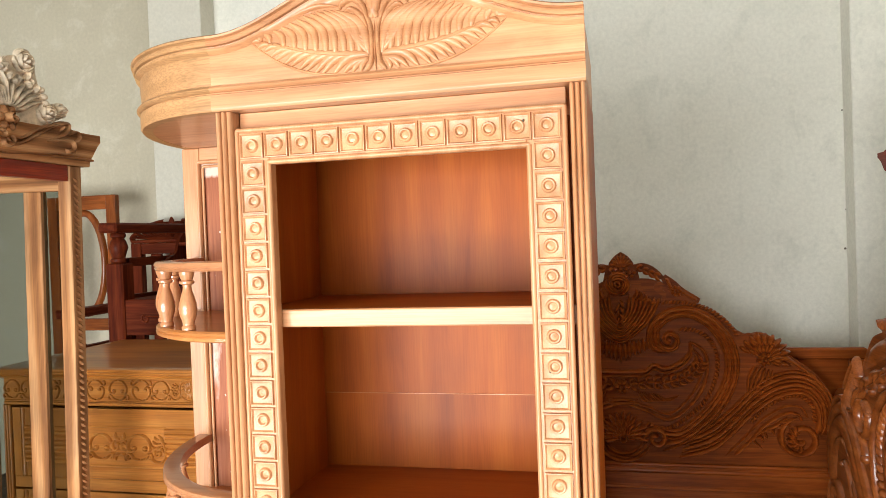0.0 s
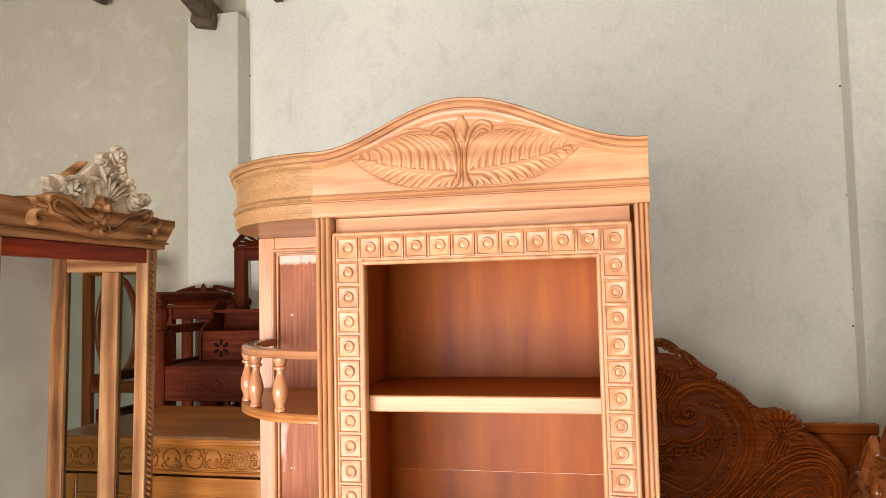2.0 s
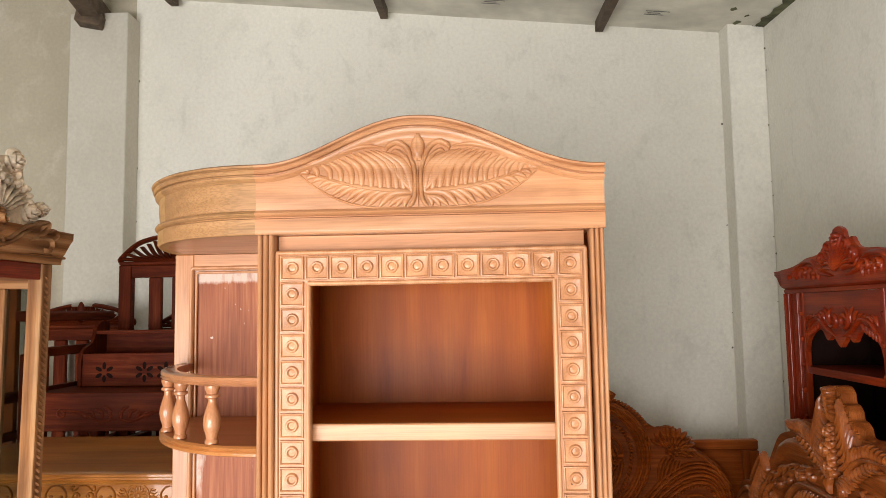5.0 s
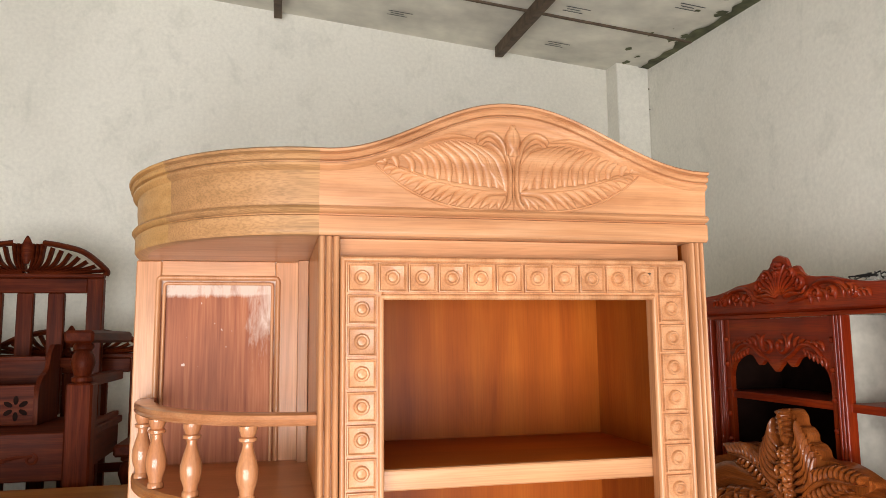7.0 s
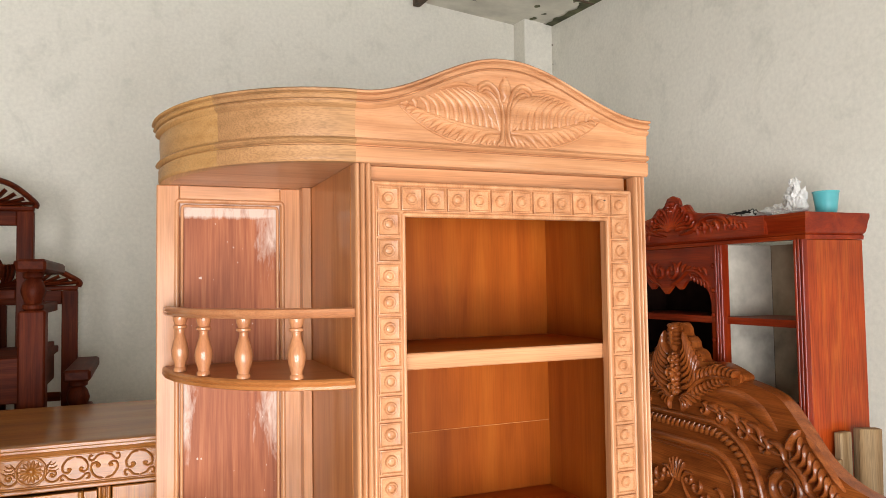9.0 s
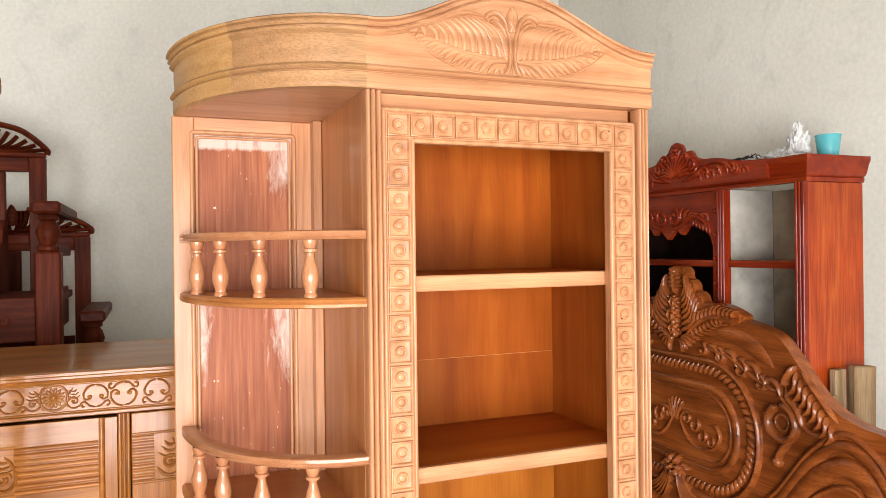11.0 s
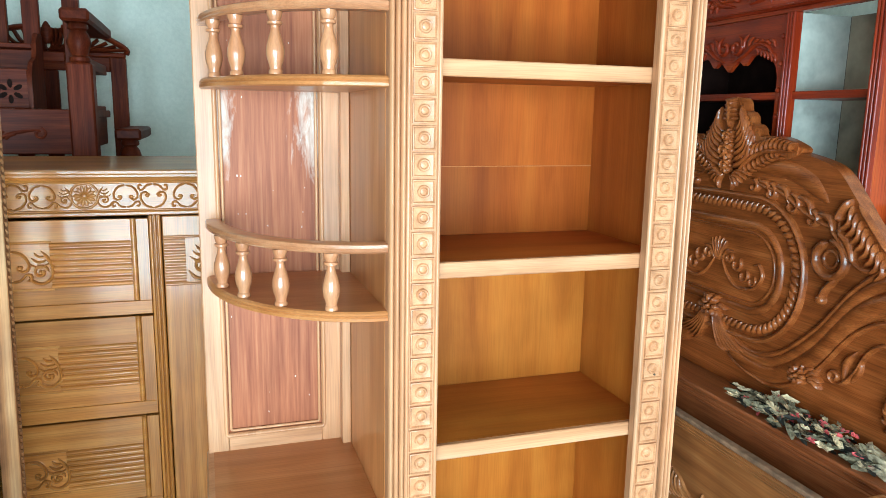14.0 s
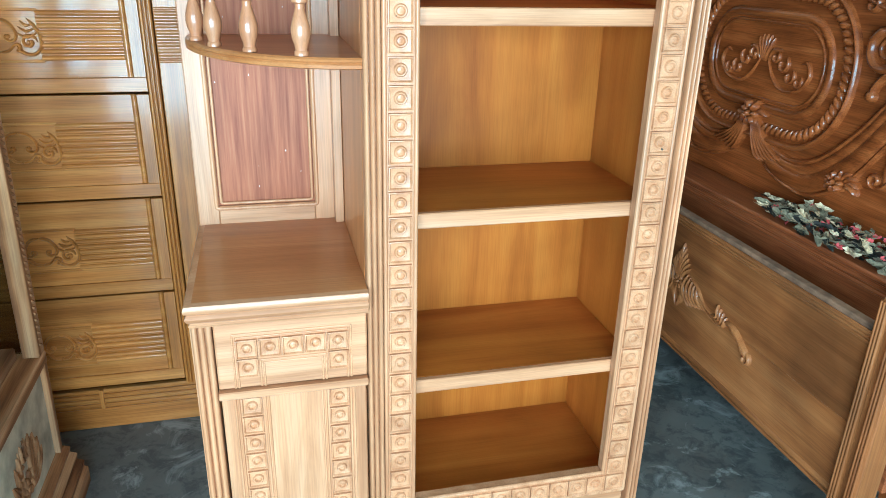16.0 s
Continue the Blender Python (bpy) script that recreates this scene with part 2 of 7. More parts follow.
ROOF_SHEET = plain("grey_roof_board", (0.70, 0.675, 0.58), 0.8, 0.22, 4.5)
CHIP = plain("bare_chipped_render", (0.13, 0.105, 0.08), 0.9, 0.4, 30.0)
MOULD = plain("mouldy_board", (0.105, 0.110, 0.055), 0.9, 0.75, 9.0)
OLD_TIMBER = plain("weathered_timber", (0.105, 0.072, 0.045), 0.8, 0.4, 25.0)
STAMP = plain("grey_stamp_ink", (0.12, 0.12, 0.11), 0.8, 0.2)
CARVED_PALE = plain("unpainted_pale_carving", (0.50, 0.40, 0.285), 0.5, 0.6, 30.0)
DUSTY_EDGE = plain("dusty_pale_edge", (0.24, 0.125, 0.066), 0.75, 0.45, 25.0)
TINTED_GLASS, _n, _l, _p = nodes_of("grey_tinted_glass")
_p.inputs["Base Color"].default_value = (0.32, 0.35, 0.33, 1)
_p.inputs["Transmission Weight"].default_value, _p.inputs["Roughness"].default_value, _p.inputs["IOR"].default_value = 1.0, 0.02, 1.12
EARTH = plain("pale_yard_concrete", (0.36, 0.34, 0.30), 0.9, 0.25, 2.0)
# near-black colour that stands in for shade inside the cabinet and cut petals
PAINTED_SHADE = plain("painted_shade_black", (0.016, 0.007, 0.005), 0.8, 0.3)
PAINTED_SHADE.node_tree.nodes["Principled BSDF"].inputs["Specular IOR Level"].default_value = 0.05

# ---- mesh helpers ----
ORIGIN = {}


def thing(name, at, label, category, group=""):
    ob = new(name)
    ob.empty_display_size = 0.1
    ob.location = at
    ORIGIN[ob.name] = Vector(at)
    return tagged(ob, label, category, group)


def mesh_of(name, bm, material, smooth=False):
    me = bpy.data.meshes.new(name)
    bmesh.ops.recalc_face_normals(bm, faces=bm.faces)
    bm.to_mesh(me)
    bm.free()
    me.materials.append(material)
    if smooth:
        me.polygons.foreach_set("use_smooth", [True] * len(me.polygons))
        me.set_sharp_from_angle(angle=radians(42))
    return me


def part(name, bm, material, parent, label="", smooth=False):
    """One mesh under a thing or a part; bm is in the world's metres."""
    at = ORIGIN[parent.name]
    bm.transform(Matrix.Translation(-at))
    ob = new(name, mesh_of(name, bm, material, smooth))
    ob.parent = parent
    ORIGIN[ob.name] = at
    return tagged(ob, label)


def share(name, me, parent, m):
    """Another object on a mesh already made, at the world pose m."""
    ob = new(name, me)
    ob.parent = parent
    ob.matrix_basis = Matrix.Translation(-ORIGIN[parent.name]) @ m
    return ob


def single(name, bm, material, label, category, at, kind="", smooth=False, group=""):
    """A thing that is one mesh."""
    bm.transform(Matrix.Translation(-Vector(at)))
    ob = new(name, mesh_of(name, bm, material, smooth))
    ob.location = at
    ORIGIN[ob.name] = Vector(at)
    return tagged(ob, label, category, group, kind)


def merge(bm, other, m=None):
    if m is not None:
        other.transform(m)
    me = bpy.data.meshes.new("tmp")
    other.to_mesh(me)
    other.free()
    bm.from_mesh(me)
    bpy.data.meshes.remove(me)
    return bm


def box(x0, x1, y0, y1, z0, z1, b=0.0015, bm=None, m=None):
    t = bmesh.new()
    bmesh.ops.create_cube(t, size=1.0)
    t.transform(Matrix.Translation(((x0 + x1) / 2, (y0 + y1) / 2, (z0 + z1) / 2)) @ Matrix.Diagonal((abs(x1 - x0), abs(y1 - y0), abs(z1 - z0), 1)))
    if b:
        bmesh.ops.bevel(t, geom=t.edges[:], offset=b, segments=1, affect="EDGES", clamp_overlap=True)
    if m is not None:
        t.transform(m)
    return t if bm is None else merge(bm, t)


def grid_faces(bm, rings, closed_ring=False, caps=False):
    n = len(rings[0])
    for a, b in zip(rings, rings[1:]):
        for i in range(n if closed_ring else n - 1):
            j = (i + 1) % n
            bm.faces.new((a[i], a[j], b[j], b[i]))
    if caps:
        bm.faces.new(rings[0])
        bm.faces.new(rings[-1][::-1])


def sweep(path, normals, profile, bm=None, closed=True, top=None):
    """A section of (out, z) swept along a plan path; top(s, out, z) may bend its heights."""
    bm = bm or bmesh.new()
    rings = []
    for i, (p, nn) in enumerate(zip(path, normals)):
        ring = []
        for d, z in profile:
            zz = top(i, z) if top else z
            ring.append(bm.verts.new((p[0] + nn[0] * d, p[1] + nn[1] * d, zz)))
        rings.append(ring)
    grid_faces(bm, rings, closed, closed)
    return bm


def lathe(profile, m=None, seg=16, bm=None):
    """Profile rows of (radius, z), turned round z."""
    t = bmesh.new()
    rings = [[t.verts.new((r * math.cos(a), r * math.sin(a), z)) for a in (2 * math.pi * k / seg for k in range(seg))] for r, z in profile]
    grid_faces(t, rings, True, True)
    if m is not None:
        t.transform(m)
    return t if bm is None else merge(bm, t)


def slab(outline, w0, w1, m, bm=None, b=0.0):
    """A flat board of any outline (u, v), between two depths, laid by m."""
    t = bmesh.new()
    lo = [t.verts.new((u, v, w0)) for u, v in outline]
    hi = [t.verts.new((u, v, w1)) for u, v in outline]
    t.faces.new(lo[::-1])
    f = t.faces.new(hi)
    k = len(lo)
    for i in range(k):
        t.faces.new((lo[i], lo[(i + 1) % k], hi[(i + 1) % k], hi[i]))
    if b:
        bmesh.ops.bevel(t, geom=f.edges[:], offset=b, segments=2, affect="EDGES", clamp_overlap=True)
    t.transform(m)
    return t if bm is None else merge(bm, t)


def curve(pts, n=24):
    """Catmull-Rom through the points."""
    p = [Vector(q) for q in pts]
    p = [2 * p[0] - p[1]] + p + [2 * p[-1] - p[-2]]
    out = []
    for i in range(1, len(p) - 2):
        for k in range(n):
            t = k / n
            a, b, c, d = p[i - 1:i + 3]
            out.append(0.5 * (2 * b + (c - a) * t + (2 * a - 5 * b + 4 * c - d) * t * t + (3 * b - a - 3 * c + d) * t ** 3))
    return out + [p[-2]]


def spiral(cx, cy, r0, r1, a0, a1, n=28):
    return [Vector((cx + (r0 + (r1 - r0) * k / n) * math.cos(radians(a0 + (a1 - a0) * k / n)),
                    cy + (r0 + (r1 - r0) * k / n) * math.sin(radians(a0 + (a1 - a0) * k / n)))) for k in range(n + 1)]


ROUND = ((-1, 0), (-0.82, 0.5), (-0.45, 0.88), (0, 1), (0.45, 0.88), (0.82, 0.5), (1, 0))


def ridge(bm, pts, width, height, m, ends=0.25, base=-0.001):
    """A carved half-round ridge along (u, v) points, tapering over its ends, raised from the plane of m."""
    k = len(pts) - 1
    rings = []
    for i, p in enumerate(pts):
        a, b = pts[max(i - 1, 0)], pts[min(i + 1, k)]
        d = (b - a)
        d = d.normalized() if d.length > 1e-9 else Vector((1, 0))
        nn = Vector((-d.y, d.x))
        s = i / k
        f = min(1.0, 0.12 + (min(s, 1 - s) / ends) ** 0.7) if ends else 1.0
        w = width(s) if callable(width) else width * f
        h = height * (0.35 + 0.65 * f)
        rings.append([bm.verts.new(m @ Vector((p.x + nn.x * w * q, p.y + nn.y * w * q, base + h * z))) for q, z in ROUND])
    grid_faces(bm, rings)
    return bm


def leaf(bm, root, tip, bend, width, height, m):
    """A carved leaf: widest before its middle, pointed at its tip."""
    a, b = Vector(root), Vector(tip)
    side = Vector((-(b - a).y, (b - a).x)) * bend
    pts = curve([a, (a + b) / 2 + side, b], 6)
    return ridge(bm, pts, lambda s: width * max(0.08, math.sin(math.pi * min(1, s * 0.9 + 0.08)) ** 0.7), height, m)


def dome(bm, u, v, r, h, m, seg=12):
    """A carved button on the plane of m."""
    rows = [(1.0, 0.0), (0.92, 0.45), (0.66, 0.82), (0.3, 0.98)]
    rings = [[bm.verts.new(m @ Vector((u + r * k * math.cos(a), v + r * k * math.sin(a), -0.001 + h * z))) for a in (2 * math.pi * j / seg for j in range(seg))] for k, z in rows]
    grid_faces(bm, rings, True)
    bm.faces.new(rings[-1])


def rosette(bm, u, v, r, petals, h, m):
    for k in range(petals):
        a = 2 * math.pi * k / petals
        leaf(bm, (u + 0.25 * r * math.cos(a), v + 0.25 * r * math.sin(a)), (u + r * math.cos(a), v + r * math.sin(a)), 0, r * 2.6 / petals, h, m)
    dome(bm, u, v, r * 0.28, h * 1.2, m)


def rope(bm, pts, radius, m, pitch=1.5, fat=0.62):
    """Slanting beads along a line, like a twisted cord."""
    length = sum((b - a).length for a, b in zip(pts, pts[1:]))
    count = max(2, int(length / (radius * pitch)))
    step, acc, i = length / count, 0.0, 0
    for k in range(count):
        want = (k + 0.5) * step
        while i < len(pts) - 2 and acc + (pts[i + 1] - pts[i]).length < want:
            acc += (pts[i + 1] - pts[i]).length
            i += 1
        d = pts[i + 1] - pts[i]
        p = pts[i] + d * ((want - acc) / max(1e-9, d.length))
        d.normalize()
        q = (Vector((-d.y, d.x)) * 0.9 + d * 0.65).normalized() * radius
        ridge(bm, [p - q, p - q * 0.5, p, p + q * 0.5, p + q], radius * fat, radius * 0.75, m, ends=0.4)


def reeded(m, w, v0, v1, count, depth=0.008, thick=0.02):
    """An upright board, w wide, whose face is worked into rounded reeds: one closed section drawn from v0 to v1."""
    t = bmesh.new()
    sec = [(-w / 2, -thick)]
    s = w / count
    for k in range(count):
        c = -w / 2 + (k + 0.5) * s
        sec += [(c - 0.47 * s * math.cos(a), depth * math.sin(a) - depth * 0.15) for a in (math.pi * j / 8 for j in range(9))]
    sec.append((w / 2, -thick))
    rings = [[t.verts.new(m @ Vector((u, v, d))) for u, d in sec] for v in (v0, v1)]
    grid_faces(t, rings, True, True)
    return t


def facing(point, out):
    """A plane through a point, u along the wall, v up, w outwards; out is (x, y)."""
    w = Vector((out[0], out[1], 0)).normalized()
    v = Vector((0, 0, 1))
    u = v.cross(w)
    return Matrix(((u.x, v.x, w.x, point[0]), (u.y, v.y, w.y, point[1]), (u.z, v.z, w.z, point[2]), (0, 0, 0, 1)))


# ---- the room ----
def roof_z(x, y):
    return 3.17 - 0.10 * x + 0.06 * (y - 3.4)


BACK_Y, RIGHT_X, LEFT_X, FRONT_Y = 3.47, 1.205, -5.2, -1.9
single("floor", box(LEFT_X - 0.2, RIGHT_X + 0.2, FRONT_Y, BACK_Y + 0.2, -0.12, 0.0, 0), CEMENT, "blue-grey stained cement floor", "floor", (0, 0, 0), "structure")
bm = bmesh.new()
for z0, (xa, xb, ya, yb) in ((-0.3, (-60, 60, -60, 60)),):
    box(xa, xb, ya, yb, z0, z0 + 0.17, 0, bm)
single("ground", bm, EARTH, "pale bare yard ground outside the shop", "ground", (0, 0, 0), "structure")


single("wall_back", box(-1.95, RIGHT_X + 0.2, BACK_Y, BACK_Y + 0.2, 0, 3.9, 0), WALL, "whitewashed plaster back wall with faint damp stains", "wall", (0, BACK_Y, 0), "structure")
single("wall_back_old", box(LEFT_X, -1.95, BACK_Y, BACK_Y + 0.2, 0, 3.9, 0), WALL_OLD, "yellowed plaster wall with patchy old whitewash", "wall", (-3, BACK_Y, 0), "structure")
single("wall_right", box(RIGHT_X, RIGHT_X + 0.2, FRONT_Y, BACK_Y, 0, 3.9, 0), WALL, "rough whitewashed plaster side wall", "wall", (RIGHT_X, 0, 0), "structure")
# left and front walls are unseen, added to bound daylight and cut bounce
single("wall_left", box(LEFT_X - 0.2, LEFT_X, FRONT_Y, BACK_Y + 0.2, 0, 3.9, 0), WALL_UNSEEN, "unseen dull side wall that keeps bounced light low", "wall", (LEFT_X, 0, 0), "structure")
bm = box(LEFT_X - 0.2, -2.95, FRONT_Y - 0.2, FRONT_Y, 0, 3.9, 0)
box(0.15, RIGHT_X + 0.2, FRONT_Y - 0.2, FRONT_Y, 0, 3.9, 0, bm)
box(-2.95, 0.15, FRONT_Y - 0.2, FRONT_Y, 2.0, 3.9, 0, bm)
single("wall_front", bm, WALL_UNSEEN, "unseen dull front wall, added to limit daylight to a wide opening", "wall", (-1, FRONT_Y, 0), "structure")
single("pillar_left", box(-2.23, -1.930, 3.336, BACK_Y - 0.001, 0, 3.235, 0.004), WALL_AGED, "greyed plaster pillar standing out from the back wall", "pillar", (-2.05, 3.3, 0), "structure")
single("pillar_corner", box(1.030, RIGHT_X - 0.001, 3.343, BACK_Y - 0.001, 0, 3.09, 0.005), WALL, "whitewashed corner pillar below the roof", "pillar", (1.1, 3.3, 0), "structure")


def plaster_chips():
    """Small knocked-off spots along the pillar's edges."""
    rnd = random.Random(21)
    bm = bmesh.new()
    for x, y, zs in ((1.203, 3.342, (2.95, 2.83, 2.55, 2.30, 2.22, 2.04, 1.93, 1.72, 1.36, 1.12)), (1.0295, 3.468, (2.62, 2.10, 1.69, 1.52)), (-1.9295, 3.468, (2.9, 2.45, 2.2, 2.05))):
        for z in zs:
            dome(bm, 0, z + rnd.uniform(-0.02, 0.02), rnd.uniform(0.0025, 0.006), 0.002, facing((x + rnd.uniform(-0.008, 0.002), y - 0.001, 0), (0, -1)), 7)
    single("plaster_chips", bm, CHIP, "small dark chips along the pillar edges", "chips", (0.5, 3.4, 2.0), "structure")


plaster_chips()


def ceiling():
    bm = bmesh.new()
    seams_x = [-5.6, -4.95, -3.87, -2.80, -1.72, -0.64, 0.43, 1.42]
    seams_y = [-2.05, -0.7, 0.5, 1.72, 2.94, 3.62]
    for a, b in zip(seams_x, seams_x[1:]):
        for c, d in zip(seams_y, seams_y[1:]):
            g = 0.003
            q = [(a + g, c + g), (b - g, c + g), (b - g, d - g), (a + g, d - g)]
            lo = [bm.verts.new((x, y, roof_z(x, y))) for x, y in q]
            hi = [bm.verts.new((x, y, roof_z(x, y) + 0.03)) for x, y in q]
            bm.faces.new(lo)
            bm.faces.new(hi[::-1])
            for i in range(4):
                bm.faces.new((lo[i], lo[(i + 1) % 4], hi[(i + 1) % 4], hi[i]))
    # the seal over the joints
    q = [(-5.6, -2.05), (1.42, -2.05), (1.42, 3.62), (-5.6, 3.62)]
    bm.faces.new([bm.verts.new((x, y, roof_z(x, y) + 0.035)) for x, y in q])
    single("ceiling", bm, ROOF_SHEET, "grey fibre board roof lining with stained joints", "ceiling", (0, 0, 3), "structure")
    for x in seams_x[1:-1]:
        t = thing("rafter", (x, 0.2, roof_z(x, 0.2)), "thin dark weathered timber rafter under the roof boards", "rafter", "rafters")
        bm = bmesh.new()
        rings = []
        for y in (-1.89, 0.0, 3.41):
            z = roof_z(x, y)
            rings.append([bm.verts.new((x + dx, y, z + dz)) for dx, dz in ((-0.018, -0.002), (0.018, -0.002), (0.018, -0.055), (-0.018, -0.055))])
        grid_faces(bm, rings, True, True)
        part("beam", bm, OLD_TIMBER, t)
    for y in seams_y[1:-1]:
        bm = bmesh.new()
        rings = []
        for x in (-4.3, 0.0, 1.2):
            z = roof_z(x, y)
            rings.append([bm.verts.new((x, y + dy, z + dz)) for dy, dz in ((-0.008, -0.001), (0.008, -0.001), (0.006, -0.008), (-0.006, -0.008))])
        grid_faces(bm, rings, True, True)
        single("batten", bm, OLD_TIMBER, "narrow dark batten over a joint in the roof boards", "batten", (0, y, 3.1), "structure")
    # dark mouldy edge along the right wall
    bm = bmesh.new()
    rings = []
    for k in range(160):
        y = 3.40 - k * 0.03
        w = 0.045 + 0.05 * abs(noise.noise((y * 2.3, 0, 0))) + 0.035 * noise.noise((y * 9, 2, 0)) + 0.02 * noise.noise((y * 31, 5, 0))
        rings.append([bm.verts.new((RIGHT_X - d, y, roof_z(RIGHT_X - d, y) - 0.004)) for d in (0.001, max(0.012, w))])
    grid_faces(bm, rings)
    rnd = random.Random(5)
    for k in range(46):
        cy, cx, r = rnd.uniform(1.2, 3.36), RIGHT_X - 0.03 - abs(rnd.gauss(0, 0.10)), rnd.uniform(0.005, 0.026)
        ring = [(cx + r * rnd.uniform(0.5, 1.2) * math.cos(a), cy + r * rnd.uniform(0.6, 1.6) * math.sin(a)) for a in (2 * math.pi * j / 9 for j in range(9))]
        bm.faces.new([bm.verts.new((min(x, RIGHT_X - 0.001), y, roof_z(min(x, RIGHT_X - 0.001), y) - 0.003 - 0.00001 * k)) for x, y in ring])
    single("mould_stain", bm, MOULD, "dark green mould along the edge of the roof boards", "stain", (1.1, 1, 3), "structure")
    # stamped marks, printed on the boards
    bm = bmesh.new()
    for cx, cy in ((-0.15, 3.2), (0.62, 3.22), (0.55, 2.82), (0.15, 2.75), (0.95, 2.6), (-0.9, 2.8), (0.8, 2.2)):
        for k, w in enumerate((0.11, 0.06, 0.09)):
            x0, y0 = cx + 0.012 * (k % 2), cy + k * 0.022
            bm.faces.new([bm.verts.new((x, y, roof_z(x, y) - 0.003)) for x, y in ((x0, y0), (x0 + w, y0), (x0 + w, y0 + 0.008), (x0, y0 + 0.008))])
    single("board_stamps", bm, STAMP, "small grey printed stamps on the roof boards", "stamp", (0, 2.8, 3), "structure")
    # the truss end that rests on the left pillar
    t = thing("roof_truss", (-2.1, 3.2, 3.13), "rough weathered timber truss end resting on the pillar", "truss")
    m = Matrix.Translation((-2.10, 3.36, 3.235)) @ pose(0, 0, 0, 0, 0, 8)
    part("tie_beam", box(-0.045, 0.045, -0.75, 0.1, -0.06, 0.05, 0.006, m=m @ pose(0, 0, 0, -6, 0, 0)), OLD_TIMBER, t)
    part("bracket", box(-0.07, 0.055, -0.10, 0.02, -0.085, -0.02, 0.006, m=m @ pose(0, 0, 0, 0, 12, 6)), OLD_TIMBER, t)


ceiling()

STAINED = wood("stained_teak", (0.33, 0.175, 0.07), (0.45, 0.235, 0.095), (0.53, 0.29, 0.125), axis="x", gloss=0.45, coat=0.05, vary=0.32, grain=0.25, scale=22)

# ---- the pale teak display cabinet ----
CX = -0.279             # middle of its crown
L0, L1, R1 = -0.852, -0.555, 0.028
FY, IY, BY = 1.10, 1.414, 1.455    # front of the door frame, inner back, end panel


def quarter(rx, ry, cx=L1, cy=1.462, n=22):
    """Plan of the rounded end: from the front, round to the left."""
    return [(cx - rx * math.sin(0.5 * math.pi * k / n), cy - ry * math.cos(0.5 * math.pi * k / n)) for k in range(n + 1)]


def flutes(x0, x1, y, z0, z1, count, material, parent, depth=0.009):
    """An upright strip with rounded reeds on its face."""
    m = facing(((x0 + x1) / 2, y, 0.0), (0, -1))
    return part("fluted_stile", reeded(m, x1 - x0, z0, z1, count, depth), material, parent, smooth=True)


def cell_mesh(s, name):
    """One carved square: a hollow cushion with a ring and a button."""
    bm = bmesh.new()
    h = s / 2
    m = Matrix.Identity(4)
    rows = [(h, 0.0), (h * 0.965, 0.0046), (h * 0.90, 0.0050), (h * 0.80, 0.0018), (h * 0.62, 0.0010)]
    rings = []
    for r, z in rows:
        rings.append([bm.verts.new((x * r, y * r, z)) for x, y in ((-1, -1), (1, -1), (1, 1), (-1, 1))])
    grid_faces(bm, rings, True)
    bm.faces.new(rings[-1])
    prof = [(0.56, 0.0006), (0.52, 0.0040), (0.45, 0.0056), (0.37, 0.0054), (0.31, 0.0034), (0.26, 0.0016), (0.14, 0.0018), (0.05, 0.0026)]
    seg = 14
    rr = [[bm.verts.new((h * r * math.cos(2 * math.pi * k / seg), h * r * math.sin(2 * math.pi * k / seg), z)) for k in range(seg)] for r, z in prof]
    grid_faces(bm, rr, True)
    bm.faces.new(rr[-1])
    return mesh_of(name, bm, TEAK["z"], True)


def cells_along(me, p0, p1, count, parent):
    a, b = Vector(p0), Vector(p1)
    for k in range(count):
        p = a.lerp(b, k / max(1, count - 1))
        share("carved_square", me, parent, facing(p, (0, -1)) @ pose(0, 0, 0, 0, 0, 90 * (k % 4)))


